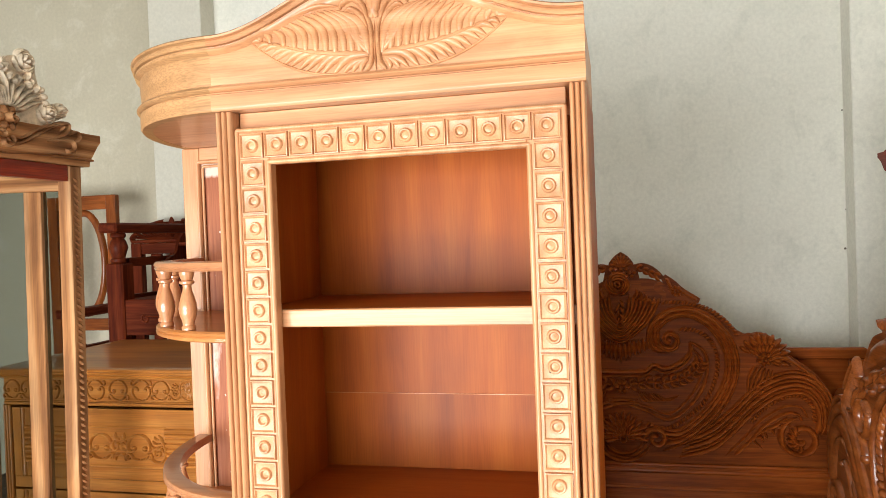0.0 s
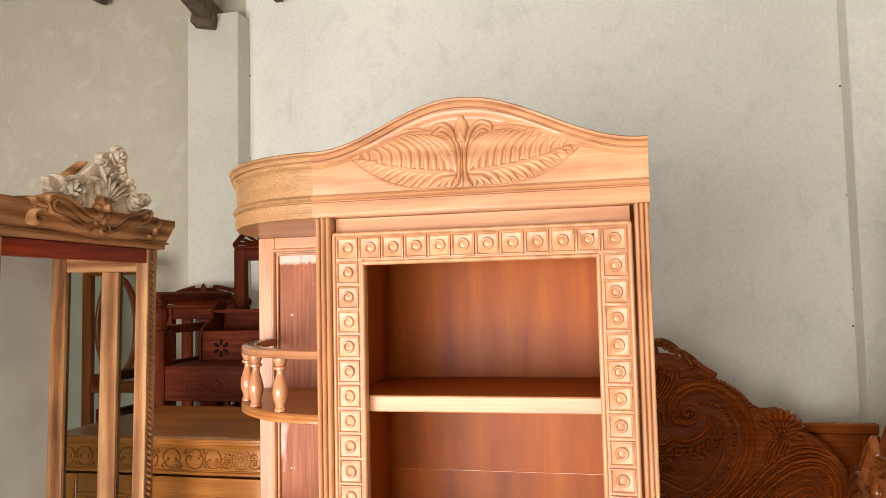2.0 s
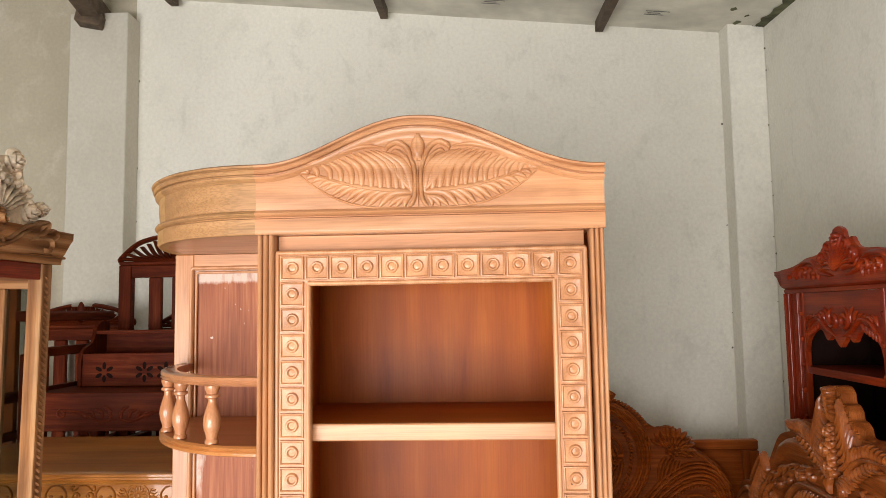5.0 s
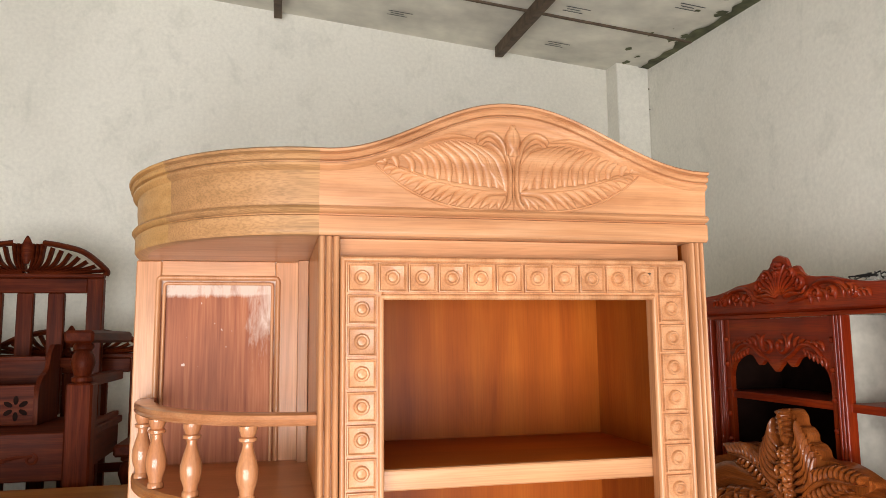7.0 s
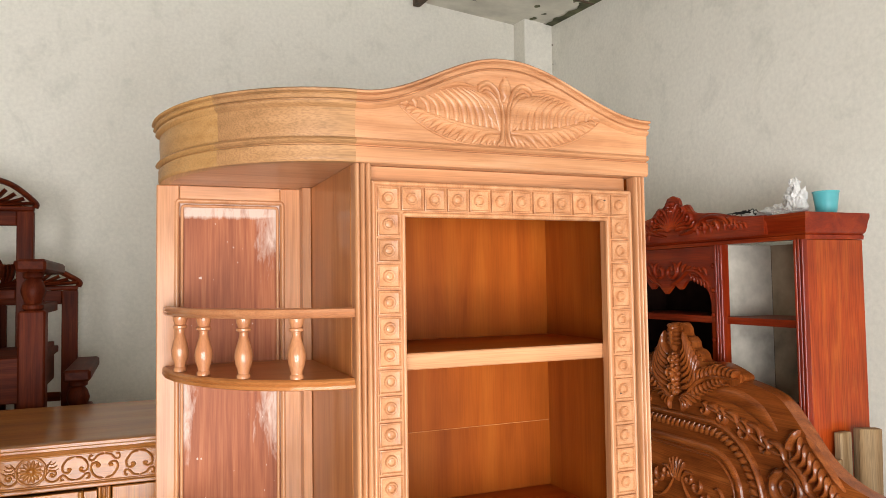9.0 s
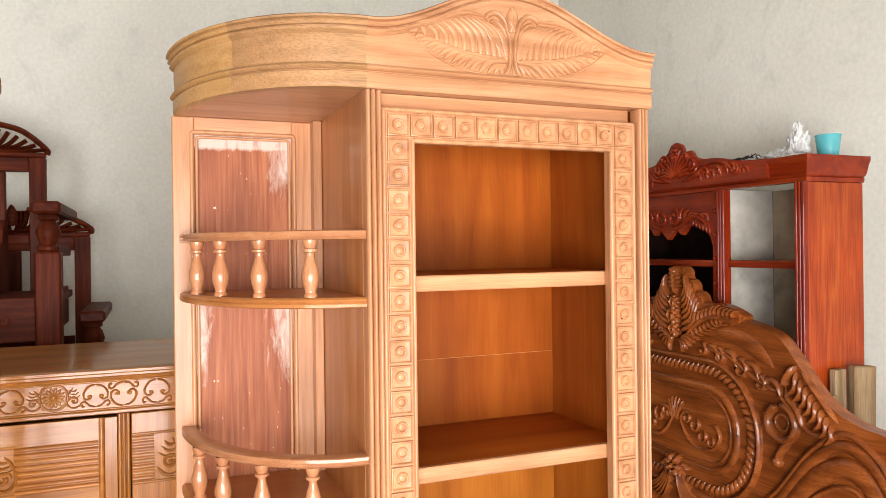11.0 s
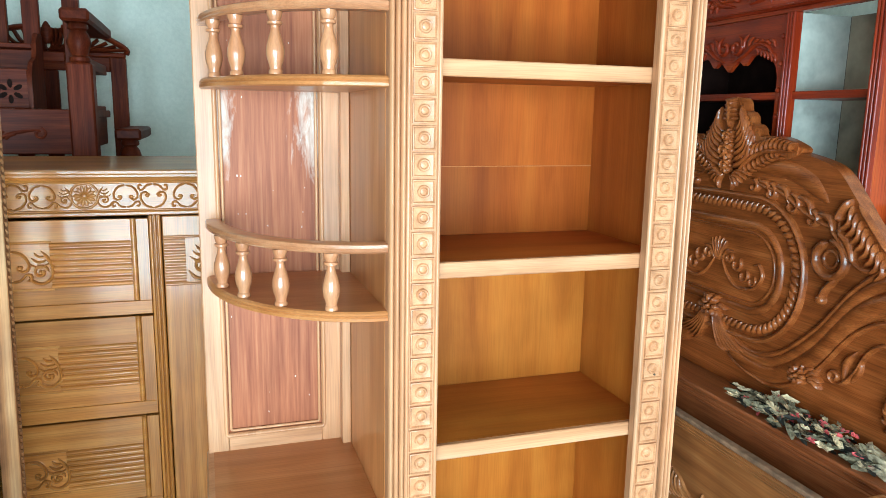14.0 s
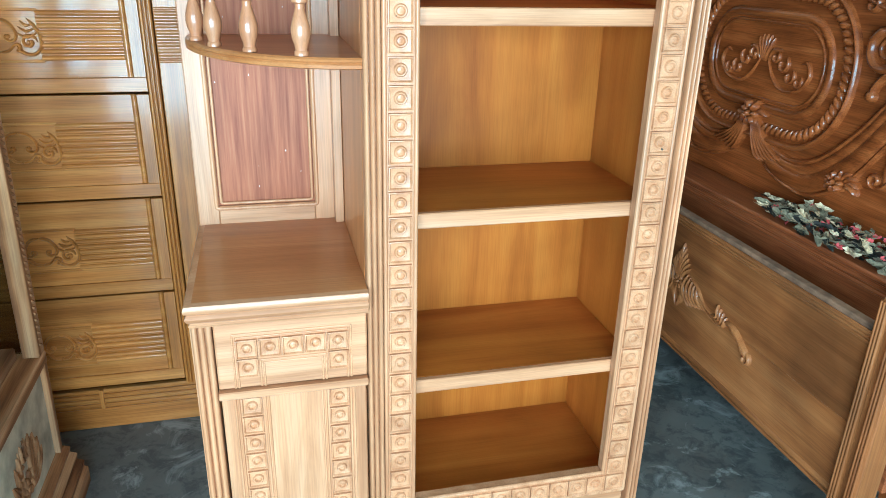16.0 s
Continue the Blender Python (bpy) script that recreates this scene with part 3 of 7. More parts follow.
def display_cabinet():
    t = thing("display_cabinet", (-0.4, 1.28, 0), "tall pale teak display cabinet with carved crown and rounded end shelves", "cabinet")
    W = TEAK
    # carcass
    part("side_panel", box(L1, L1 + 0.02, FY + 0.022, BY, 0.05, 1.838, 0.001), AMBER["z"], t)
    part("side_panel", box(R1 - 0.02, R1, FY + 0.022, BY, 0.05, 1.838, 0.001), ORANGE["z"], t)
    for z0, z1 in ((0.05, 1.1598), (1.160, 1.3194), (1.320, 1.838)):
        part("back_panel", box(L1 + 0.021, R1 - 0.021, IY, IY + 0.012, z0, z1, 0.0008), (GOLDEN if z0 < 1 else ORANGE)["z"], t, "golden varnished plywood back" if z0 < 1 else "orange varnished plywood back")
    part("back_batten", box(L1 + 0.021, R1 - 0.021, IY + 0.0125, IY + 0.02, 1.28, 1.36, 0), ORANGE["x"], t)
    part("seam_strip", box(L1 + 0.036, R1 - 0.038, IY - 0.0006, IY - 0.0001, 1.3190, 1.3202, 0), AMBER["x"], t, "thin pale joint between the back boards")
    for z0, z1, mat in ((0.16, 1.1485, GOLDEN), (1.149, 1.8, ORANGE)):
        part("side_lining", box(R1 - 0.036, R1 - 0.0205, FY + 0.0405, IY - 0.001, z0, z1, 0), mat["z"], t)
        part("side_lining", box(L1 + 0.0205, L1 + 0.034, FY + 0.0405, IY - 0.001, z0, z1, 0), mat["z"], t)
    part("plinth", box(L0 + 0.004, R1 + 0.004, FY - 0.012, BY, 0.0, 0.075, 0.004), W["x"], t)
    part("lower_rail", box(L1 + 0.03, R1 - 0.03, FY + 0.004, FY + 0.03, 0.076, 0.178, 0.002), W["x"], t)
    part("upper_rail", box(L1 + 0.03, R1 - 0.03, FY + 0.018, FY + 0.032, 1.80, 1.838, 0.001), W["x"], t)
    part("roof_board", box(L1, R1, FY + 0.0, BY + 0.012, 1.8385, 1.8505, 0.001), W["x"], t)
    # four shelves and the bottom, with pale front edges
    for z in (1.517, 1.173, 0.833, 0.497, 0.20):
        s = part("shelf", box(L1 + 0.0345, R1 - 0.0365, FY + 0.0385, IY - 0.0005, z - 0.024, z, 0.0008), (GOLDEN if z < 1 else ORANGE)["x"], t, "golden varnished shelf board" if z < 1 else "orange varnished shelf board")
        part("edge_strip", box(L1 + 0.025, R1 - 0.0245, FY + 0.024, FY + 0.0375, z - 0.028, z + 0.0005, 0.002), W["x"], s, "unvarnished pale edge strip")
    # stiles
    flutes(L1, L1 + 0.029, FY - 0.002, 0.076, 1.8375, 3, W["z"], t)
    flutes(R1 - 0.024, R1, FY - 0.002, 0.076, 1.8375, 3, W["z"], t)
    # carved frame in front of the shelves
    f = part("front_frame", merge(merge(merge(
        box(-0.525, -0.466, FY, FY + 0.022, 0.178, 1.811, 0.002),
        box(-0.059, -0.001, FY, FY + 0.022, 0.178, 1.811, 0.002)),
        box(-0.4661, -0.0589, FY, FY + 0.022, 1.752, 1.811, 0.002)),
        box(-0.4661, -0.0589, FY, FY + 0.022, 0.178, 0.237, 0.002)), W["z"], t, "open door frame carved with squares and rings")
    bead = bmesh.new()
    for x0, x1, z0, z1 in ((-0.525, 0.0, 0.178, 1.811), (-0.473, -0.052, 0.230, 1.759)):
        pf = facing(((x0 + x1) / 2, FY, (z0 + z1) / 2), (0, -1))
        hw, hh = (x1 - x0) / 2 - 0.004, (z1 - z0) / 2 - 0.004
        ring = [Vector(q) for q in ((-hw, -hh), (hw, -hh), (hw, hh), (-hw, hh))]
        for a, b in zip(ring, ring[1:] + ring[:1]):
            ridge(bead, [a, (a + b) / 2, b], 0.0042, 0.0045, pf, ends=0)
    part("bead_moulding", bead, W["z"], f, smooth=True)
    me = cell_mesh(0.0405, "carved_square")
    zt, zb, xl, xr = 1.7815, 0.2075, -0.4955, -0.0295
    cells_along(me, (xl, FY, zt), (xr, FY, zt), 12, f)
    cells_along(me, (xl, FY, zb), (xr, FY, zb), 12, f)
    for x in (xl, xr):
        cells_along(me, (x, FY, zt - 0.0437), (x, FY, zb + 0.0437), 35, f)
    for x, z in ((-0.333, 1.776), (-0.063, 1.790), (-0.0365, 1.424), (-0.502, 1.163), (-0.024, 0.938)):
        bm = bmesh.new()
        dome(bm, 0, 0, 0.0022, 0.0064, facing((x, FY, z), (0, -1)), 8)
        part("nail_head", bm, OLD_TIMBER, f, "dark nail head")
    # rounded end: framed panel
    pn = part("end_panel", box(L0, L0 + 0.042, BY, BY + 0.02, 0.70, 1.838, 0.002), W["z"], t, "upright panel frame with a red plywood field")
    part("panel_stile", box(-0.614, L1 - 0.001, BY, BY + 0.02, 0.70, 1.838, 0.002), W["z"], pn)
    part("panel_rail", box(L0 + 0.0425, -0.6145, BY, BY + 0.02, 1.803, 1.838, 0.001), W["x"], pn)
    part("panel_rail", box(L0 + 0.0425, -0.6145, BY, BY + 0.02, 0.70, 0.757, 0.001), W["x"], pn)
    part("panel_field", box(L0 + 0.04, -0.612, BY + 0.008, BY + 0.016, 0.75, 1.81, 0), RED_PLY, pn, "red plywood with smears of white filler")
    part("corner_post", box(-0.574, L1 - 0.001, 1.425, BY - 0.0005, 0.7185, 1.838, 0.001), W["z"], t)
    lip = bmesh.new()
    pf = facing(((L0 + 0.042 - 0.614) / 2, BY, 1.28), (0, -1))
    hw, hh, r = (-0.614 - L0 - 0.042) / 2 + 0.005, (1.803 - 0.757) / 2 + 0.005, 0.006
    ring = []
    for sx, sy, a0 in ((1, 1, 0), (-1, 1, 90), (-1, -1, 180), (1, -1, 270)):
        ring += [Vector((sx * (hw - r) + r * math.cos(radians(a0 + 18 * k)), sy * (hh - r) + r * math.sin(radians(a0 + 18 * k)))) for k in range(6)]
    ridge(lip, ring + ring[:1], 0.0045, 0.005, pf, ends=0)
    inner = [Vector((q.x * (hw - 0.010) / hw, q.y * (hh - 0.010) / hh)) for q in ring]
    ridge(lip, inner + inner[:1], 0.003, 0.003, pf, ends=0, base=-0.004)
    part("panel_moulding", lip, W["z"], pn, smooth=True)
    # rounded shelves with little galleries
    bal = [(0.0094, 0.0), (0.0096, 0.005), (0.0078, 0.008), (0.0084, 0.014), (0.0112, 0.024), (0.0124, 0.034), (0.0119, 0.043), (0.0094, 0.055), (0.0066, 0.066), (0.0056, 0.072), (0.0062, 0.076), (0.0100, 0.078), (0.0102, 0.082), (0.0074, 0.084), (0.0086, 0.088), (0.0102, 0.093), (0.0104, 0.098)]
    bb = lathe([(r * 1.22, z) for r, z in bal], seg=18)
    bal_me = mesh_of("baluster", bb, TEAK_GLOSS["z"], True)
    rx, ry = 0.285, 0.362
    for z in (1.485, 1.100):
        bm = bmesh.new()
        q = quarter(rx, ry)
        nn = [Vector((-(L1 - p[0]) / rx ** 2, -(1.462 - p[1]) / ry ** 2)).normalized() for p in q]
        prof = [(-0.004, z), (0.0, z - 0.003), (0.0015, z - 0.006), (-0.001, z - 0.008), (0.0015, z - 0.011), (0.001, z - 0.016), (-0.004, z - 0.018)]
        sweep(q, nn, prof, bm, closed=False)
        topv = [bm.verts.new((p[0] - v.x * 0.004, p[1] - v.y * 0.004, z)) for p, v in zip(q, nn)]
        bm.faces.new(topv + [bm.verts.new((L1 - 0.0005, BY - 0.0005, z))])
        lowv = [bm.verts.new((p[0] - v.x * 0.004, p[1] - v.y * 0.004, z - 0.018)) for p, v in zip(q, nn)]
        bm.faces.new(lowv[::-1] + [bm.verts.new((L1 - 0.0005, BY - 0.0005, z - 0.018))])
        bmesh.ops.remove_doubles(bm, verts=bm.verts, dist=0.0002)
        s = part("end_shelf", bm, AMBER["x"], t, "lacquered quarter-round shelf with a moulded edge")
        zr = z + 0.099
        prof = [(-0.030, zr), (-0.002, zr), (0.001, zr + 0.003), (-0.001, zr + 0.006), (0.001, zr + 0.009), (0.0, zr + 0.014), (-0.003, zr + 0.016), (-0.029, zr + 0.016), (-0.031, zr + 0.012)]
        part("gallery_rail", sweep(q, nn, prof, closed=True), TEAK_GLOSS["x"], s, smooth=True)
        for deg in (19, 37.5, 55, 71):
            a = radians(deg)
            p = Vector((L1 - (rx - 0.012) * math.sin(a), 1.462 - (ry - 0.014) * math.cos(a), z + 0.0005))
            share("baluster", bal_me, s, Matrix.Translation(p))
    # base cupboard under the rounded shelves
    c = part("counter", sweep([(L1 - 0.0005, FY - 0.022), (L0 + 0.006, FY - 0.022), (L0 + 0.006, BY + 0.02)], [Vector((0, -1)), Vector((-1, -1)), Vector((-1, 0))],
        [(-0.004, 0.676), (0.002, 0.676), (0.004, 0.680), (0.001, 0.684), (0.006, 0.688), (0.0085, 0.694), (0.006, 0.699), (0.004, 0.701), (0.009, 0.705), (0.010, 0.711), (0.007, 0.717), (-0.004, 0.719)], closed=True), W["x"], t, "moulded counter board", smooth=True)
    part("counter_board", box(L0 + 0.010, L1 - 0.0005, FY - 0.018, BY + 0.019, 0.6905, 0.719, 0), AMBER["x"], c, "amber varnished counter top")
    part("counter_board", box(L0 + 0.010, L1 - 0.0005, FY - 0.018, BY + 0.019, 0.677, 0.690, 0), W["x"], c)
    part("end_side", box(L0, L0 + 0.018, FY + 0.001, BY + 0.02, 0.0755, 0.676, 0.001), W["z"], t)
    flutes(L0 + 0.002, L0 + 0.036, FY - 0.004, 0.076, 0.676, 3, W["z"], t)
    d = part("drawer", box(L0 + 0.038, L1 - 0.002, FY - 0.010, FY + 0.02, 0.545, 0.674, 0.0025), W["x"], t, "carved drawer front of pale unfinished teak")
    small = cell_mesh(0.036, "small_carved_square")
    x0, x1, zt = -0.777, -0.594, 0.622
    cells_along(small, (x0 + 0.014, FY - 0.010, zt), (x1 - 0.014, FY - 0.010, zt), 5, d)
    for x in (x0 + 0.014, x1 - 0.014):
        cells_along(small, (x, FY - 0.010, zt - 0.037), (x, FY - 0.010, zt - 0.0371), 1, d)
    rl = bmesh.new()
    pf = facing((-0.6855, FY - 0.010, 0.60), (0, -1))
    for hw, top in ((0.100, 0.050), (0.094, 0.044), (0.056, -0.002), (0.050, -0.008)):
        for a, b in (((-hw, -0.054), (-hw, top)), ((-hw, top), (hw, top)), ((hw, top), (hw, -0.054))):
            a, b = Vector(a), Vector(b)
            ridge(rl, [a, (a + b) / 2, b], 0.0022, 0.003, pf, ends=0)
    part("drawer_moulding", rl, W["x"], d, smooth=True)
    part("drawer_rail", box(L0 + 0.037, L1 - 0.0015, FY - 0.020, FY + 0.02, 0.528, 0.543, 0.002), W["x"], t)
    dr = part("cupboard_door", box(L0 + 0.040, L1 - 0.004, FY - 0.006, FY + 0.016, 0.08, 0.525, 0.0025), W["z"], t, "cupboard door with two carved strips")
    for x in (-0.762, -0.609):
        cells_along(small, (x, FY - 0.006, 0.505), (x, FY - 0.006, 0.110), 11, dr)
    rl = bmesh.new()
    pf = facing((-0.6855, FY - 0.006, 0.30), (0, -1))
    for x in (-0.104, -0.098, -0.053, -0.047, 0.047, 0.053, 0.098, 0.104):
        ridge(rl, [Vector((x, -0.21)), Vector((x, 0)), Vector((x, 0.222))], 0.0025, 0.0035, pf, ends=0)
    part("door_moulding", rl, W["z"], dr, smooth=True)
    # crown: straight front and rounded end
    front = [(R1 + 0.001 - (R1 + 0.001 - L1) * k / 44, FY - 0.014) for k in range(45)]
    arc = quarter(0.291, 1.462 - FY + 0.014)[1:]
    path = front + arc
    nn = [Vector((0, -1))] * 45
    for p in arc:
        v = Vector((-(L1 - p[0]) / 0.291 ** 2, -(1.462 - p[1]) / (1.462 - FY + 0.014) ** 2))
        nn.append(v.normalized())

    def wave(x):
        u = abs(x - CX) / (0.302 if x > CX else 0.276)
        return 0.088 * 0.5 * (1 + math.cos(math.pi * u)) if u < 1 else 0.0

    def lift(i, z):
        k = min(1.0, max(0.0, (z - 1.88) / 0.022))
        x = path[i][0]
        ease = min(1.0, max(0.0, (CX - x) / (CX - L1)))
        return z + k * (0.017 + 0.011 * ease + wave(x))
    prof = [(-0.018, 1.838), (0.0, 1.838), (0.003, 1.842), (0.003, 1.8435), (0.003, 1.862), (0.003, 1.864), (-0.002, 1.866), (-0.002, 1.8675), (0.0055, 1.869), (0.0085, 1.873), (0.0055, 1.877), (-0.001, 1.879),
            (0.001, 1.892), (0.001, 1.900), (0.001, 1.9005), (0.005, 1.9015), (0.0085, 1.9045), (0.0085, 1.908), (0.004, 1.9098), (0.0045, 1.911), (0.010, 1.912), (0.0125, 1.9155), (0.0115, 1.919), (0.0075, 1.9205), (0.0085, 1.9215), (0.014, 1.9225), (0.0155, 1.9255), (0.012, 1.928), (-0.018, 1.9285)]
    cr = part("crown", sweep(path[:45], nn[:45], prof, closed=True, top=lift), W["x"], t, "arched crown board with a moulded edge", smooth=True)
    cut = 45 + 11
    for name, i0, i1, mat, label in (("crown_joint", 44, cut, STAINED, "greenish stained piece of the rounded crown"), ("crown_round", cut - 1, len(path), TEAK_YELLOW["y"], "rounded yellowish end of the crown")):
        part(name, sweep(path[i0:i1], nn[i0:i1], prof, closed=True, top=lambda i, z, o=i0: lift(i + o, z)), mat, t, label, smooth=True)
    part("crown_end", box(R1 - 0.016, R1 + 0.0005, FY + 0.006, IY, 1.851, 1.93, 0.001), W["y"], t)
    under = bmesh.new()
    u = [under.verts.new((p[0], p[1], 1.8385)) for p in quarter(0.289, 1.462 - FY + 0.010)] + [under.verts.new((L1, 1.46, 1.8385))]
    ret = bmesh.ops.extrude_face_region(under, geom=[under.faces.new(u)])
    for v in ret["geom"]:
        if isinstance(v, bmesh.types.BMVert):
            v.co.z += 0.012
    part("crown_underside", under, W["x"], t)
    # palm carving on the crown: two long fronds, a lily between them
    cv = bmesh.new()
    pf = facing((CX, FY - 0.0150, 1.896), (0, -1)) @ Matrix.Diagonal((1.06, 1.06, 1.0, 1))
    for s in (-1, 1):
        low = curve([(s * 0.010, -0.0165), (s * 0.075, -0.0150), (s * 0.125, -0.002), (s * 0.168, 0.022), (s * 0.202, 0.052)], 10)
        top = curve([(s * 0.052, 0.076), (s * 0.085, 0.079), (s * 0.118, 0.071), (s * 0.160, 0.057), (s * 0.202, 0.052)], 10)
        rib = curve([(s * 0.010, 0.008), (s * 0.05, 0.009), (s * 0.10, 0.017), (s * 0.155, 0.034), (s * 0.202, 0.052)], 10)
        n = len(rib) - 1
        for k in range(13):
            f = k / 12 * 0.93
            r = rib[int(f * n)]
            q = low[int(min(1, f * 0.80 + 0.22) * n)]
            leaf(cv, (r.x, r.y), (q.x, q.y + 0.001), 0.20 * s, 0.0074 * (1 - 0.45 * f), 0.0052, pf)
            q = top[int(min(1, f * 0.97 + 0.06) * n)]
            tip = Vector((max(abs(q.x), abs(r.x) + 0.012) * s, q.y - 0.002))
            leaf(cv, (r.x, r.y), (tip.x, tip.y), 0.20 * s, 0.0080 * (1 - 0.42 * f), 0.0052, pf)
        # inner fans beside the stem
        for k in range(4):
            leaf(cv, (s * 0.012, 0.012 + 0.006 * k), (s * (0.030 + 0.009 * k), 0.066 + 0.003 * k), -0.16 * s, 0.0060, 0.0050, pf)
        for k in range(3):
            leaf(cv, (s * 0.011, 0.004 - 0.002 * k), (s * (0.022 + 0.013 * k), -0.015), 0.16 * s, 0.0055, 0.0048, pf)
        ridge(cv, rib, 0.0016, 0.0060, pf)
        ridge(cv, low, 0.0018, 0.0030, pf)
        ridge(cv, [p + Vector((0, 0.004)) for p in top], 0.0050, 0.0072, pf, ends=0.35)
        # stem that parts at its foot
        ridge(cv, curve([(s * 0.016, -0.0165), (s * 0.007, -0.004), (s * 0.0045, 0.020), (s * 0.0055, 0.046), (s * 0.011, 0.062)], 8), 0.0036, 0.0066, pf, ends=0.12)
        # curled petals
        ridge(cv, curve([(s * 0.009, 0.052), (s * 0.016, 0.076), (s * 0.032, 0.088), (s * 0.047, 0.082), (s * 0.050, 0.074)], 8), 0.0052, 0.0086, pf, ends=0.3)
        ridge(cv, curve([(s * 0.010, 0.046), (s * 0.020, 0.064), (s * 0.034, 0.074), (s * 0.044, 0.071)], 8), 0.0042, 0.0066, pf, ends=0.3)
        leaf(cv, (s * 0.004, 0.058), (s * 0.003, 0.103), 0.16 * s, 0.0085, 0.0092, pf)
    ridge(cv, [Vector((0, -0.016)), Vector((0, 0.02)), Vector((0, 0.056))], 0.0022, 0.0050, pf, ends=0.3)
    part("palm_carving", cv, W["x"], cr, "carved spreading palm leaves", smooth=True)


display_cabinet()


def reeds(bm, u0, u1, v0, v1, count, m, h=0.004):
    """Level half-round reeds filling a rectangle of the plane of m."""
    w = (v1 - v0) / count
    for k in range(count):
        v = v0 + (k + 0.5) * w
        ridge(bm, [Vector((u0, v)), Vector(((u0 + u1) / 2, v)), Vector((u1, v))], w * 0.44, h, m, ends=0)


def s_leaf(bm, u, v, r, m, s=1, h=0.006):
    """A curled leaf: a volute at its foot, a long curved back, and flame-like lobes within."""
    def at(p, q):
        return (u + s * p * r, v + q * r)
    ridge(bm, curve([at(-0.62, -0.52), at(-0.30, -0.92), at(0.20, -1.0), at(0.62, -0.62), at(0.66, -0.02), at(0.44, 0.48), at(0.10, 0.92)], 6), r * 0.105, h, m, ends=0.15)
    ridge(bm, spiral(u + s * 0.04 * r, v - 0.34 * r, r * 0.42, r * 0.12, 0 if s > 0 else 180, (0 if s > 0 else 180) + s * 420, 26), r * 0.095, h * 0.95, m, ends=0.12)
    dome(bm, u + s * 0.04 * r, v - 0.34 * r, r * 0.13, h, m, 8)
    for k in range(3):
        leaf(bm, at(0.50 - 0.10 * k, 0.16 + 0.22 * k), at(-0.56 + 0.16 * k, 0.20 + 0.30 * k), 0.25 * s, r * 0.085, h * 0.9, m)


def horns(bm, u, v, r, m, up=1, h=0.006):
    """A ring of two arms that curl inwards to a pair of eyes, closed below by a footed arc."""
    def at(p, q):
        return (u + p * r, v + up * q * r)
    for s in (-1, 1):
        ridge(bm, curve([at(0, 1.0), at(s * 0.58, 0.82), at(s * 0.96, 0.28), at(s * 0.92, -0.18), at(s * 0.62, -0.32), at(s * 0.36, -0.12), at(s * 0.46, 0.10)], 6), r * 0.10, h, m, ends=0.06)
        dome(bm, u + s * 0.52 * r, v - up * 0.04 * r, r * 0.15, h, m, 8)
        ridge(bm, curve([at(0, -0.98), at(s * 0.45, -0.88), at(s * 0.82, -0.52), at(s * 1.10, -0.58), at(s * 1.06, -0.90), at(s * 0.84, -0.86)], 6), r * 0.095, h * 0.9, m, ends=0.06)


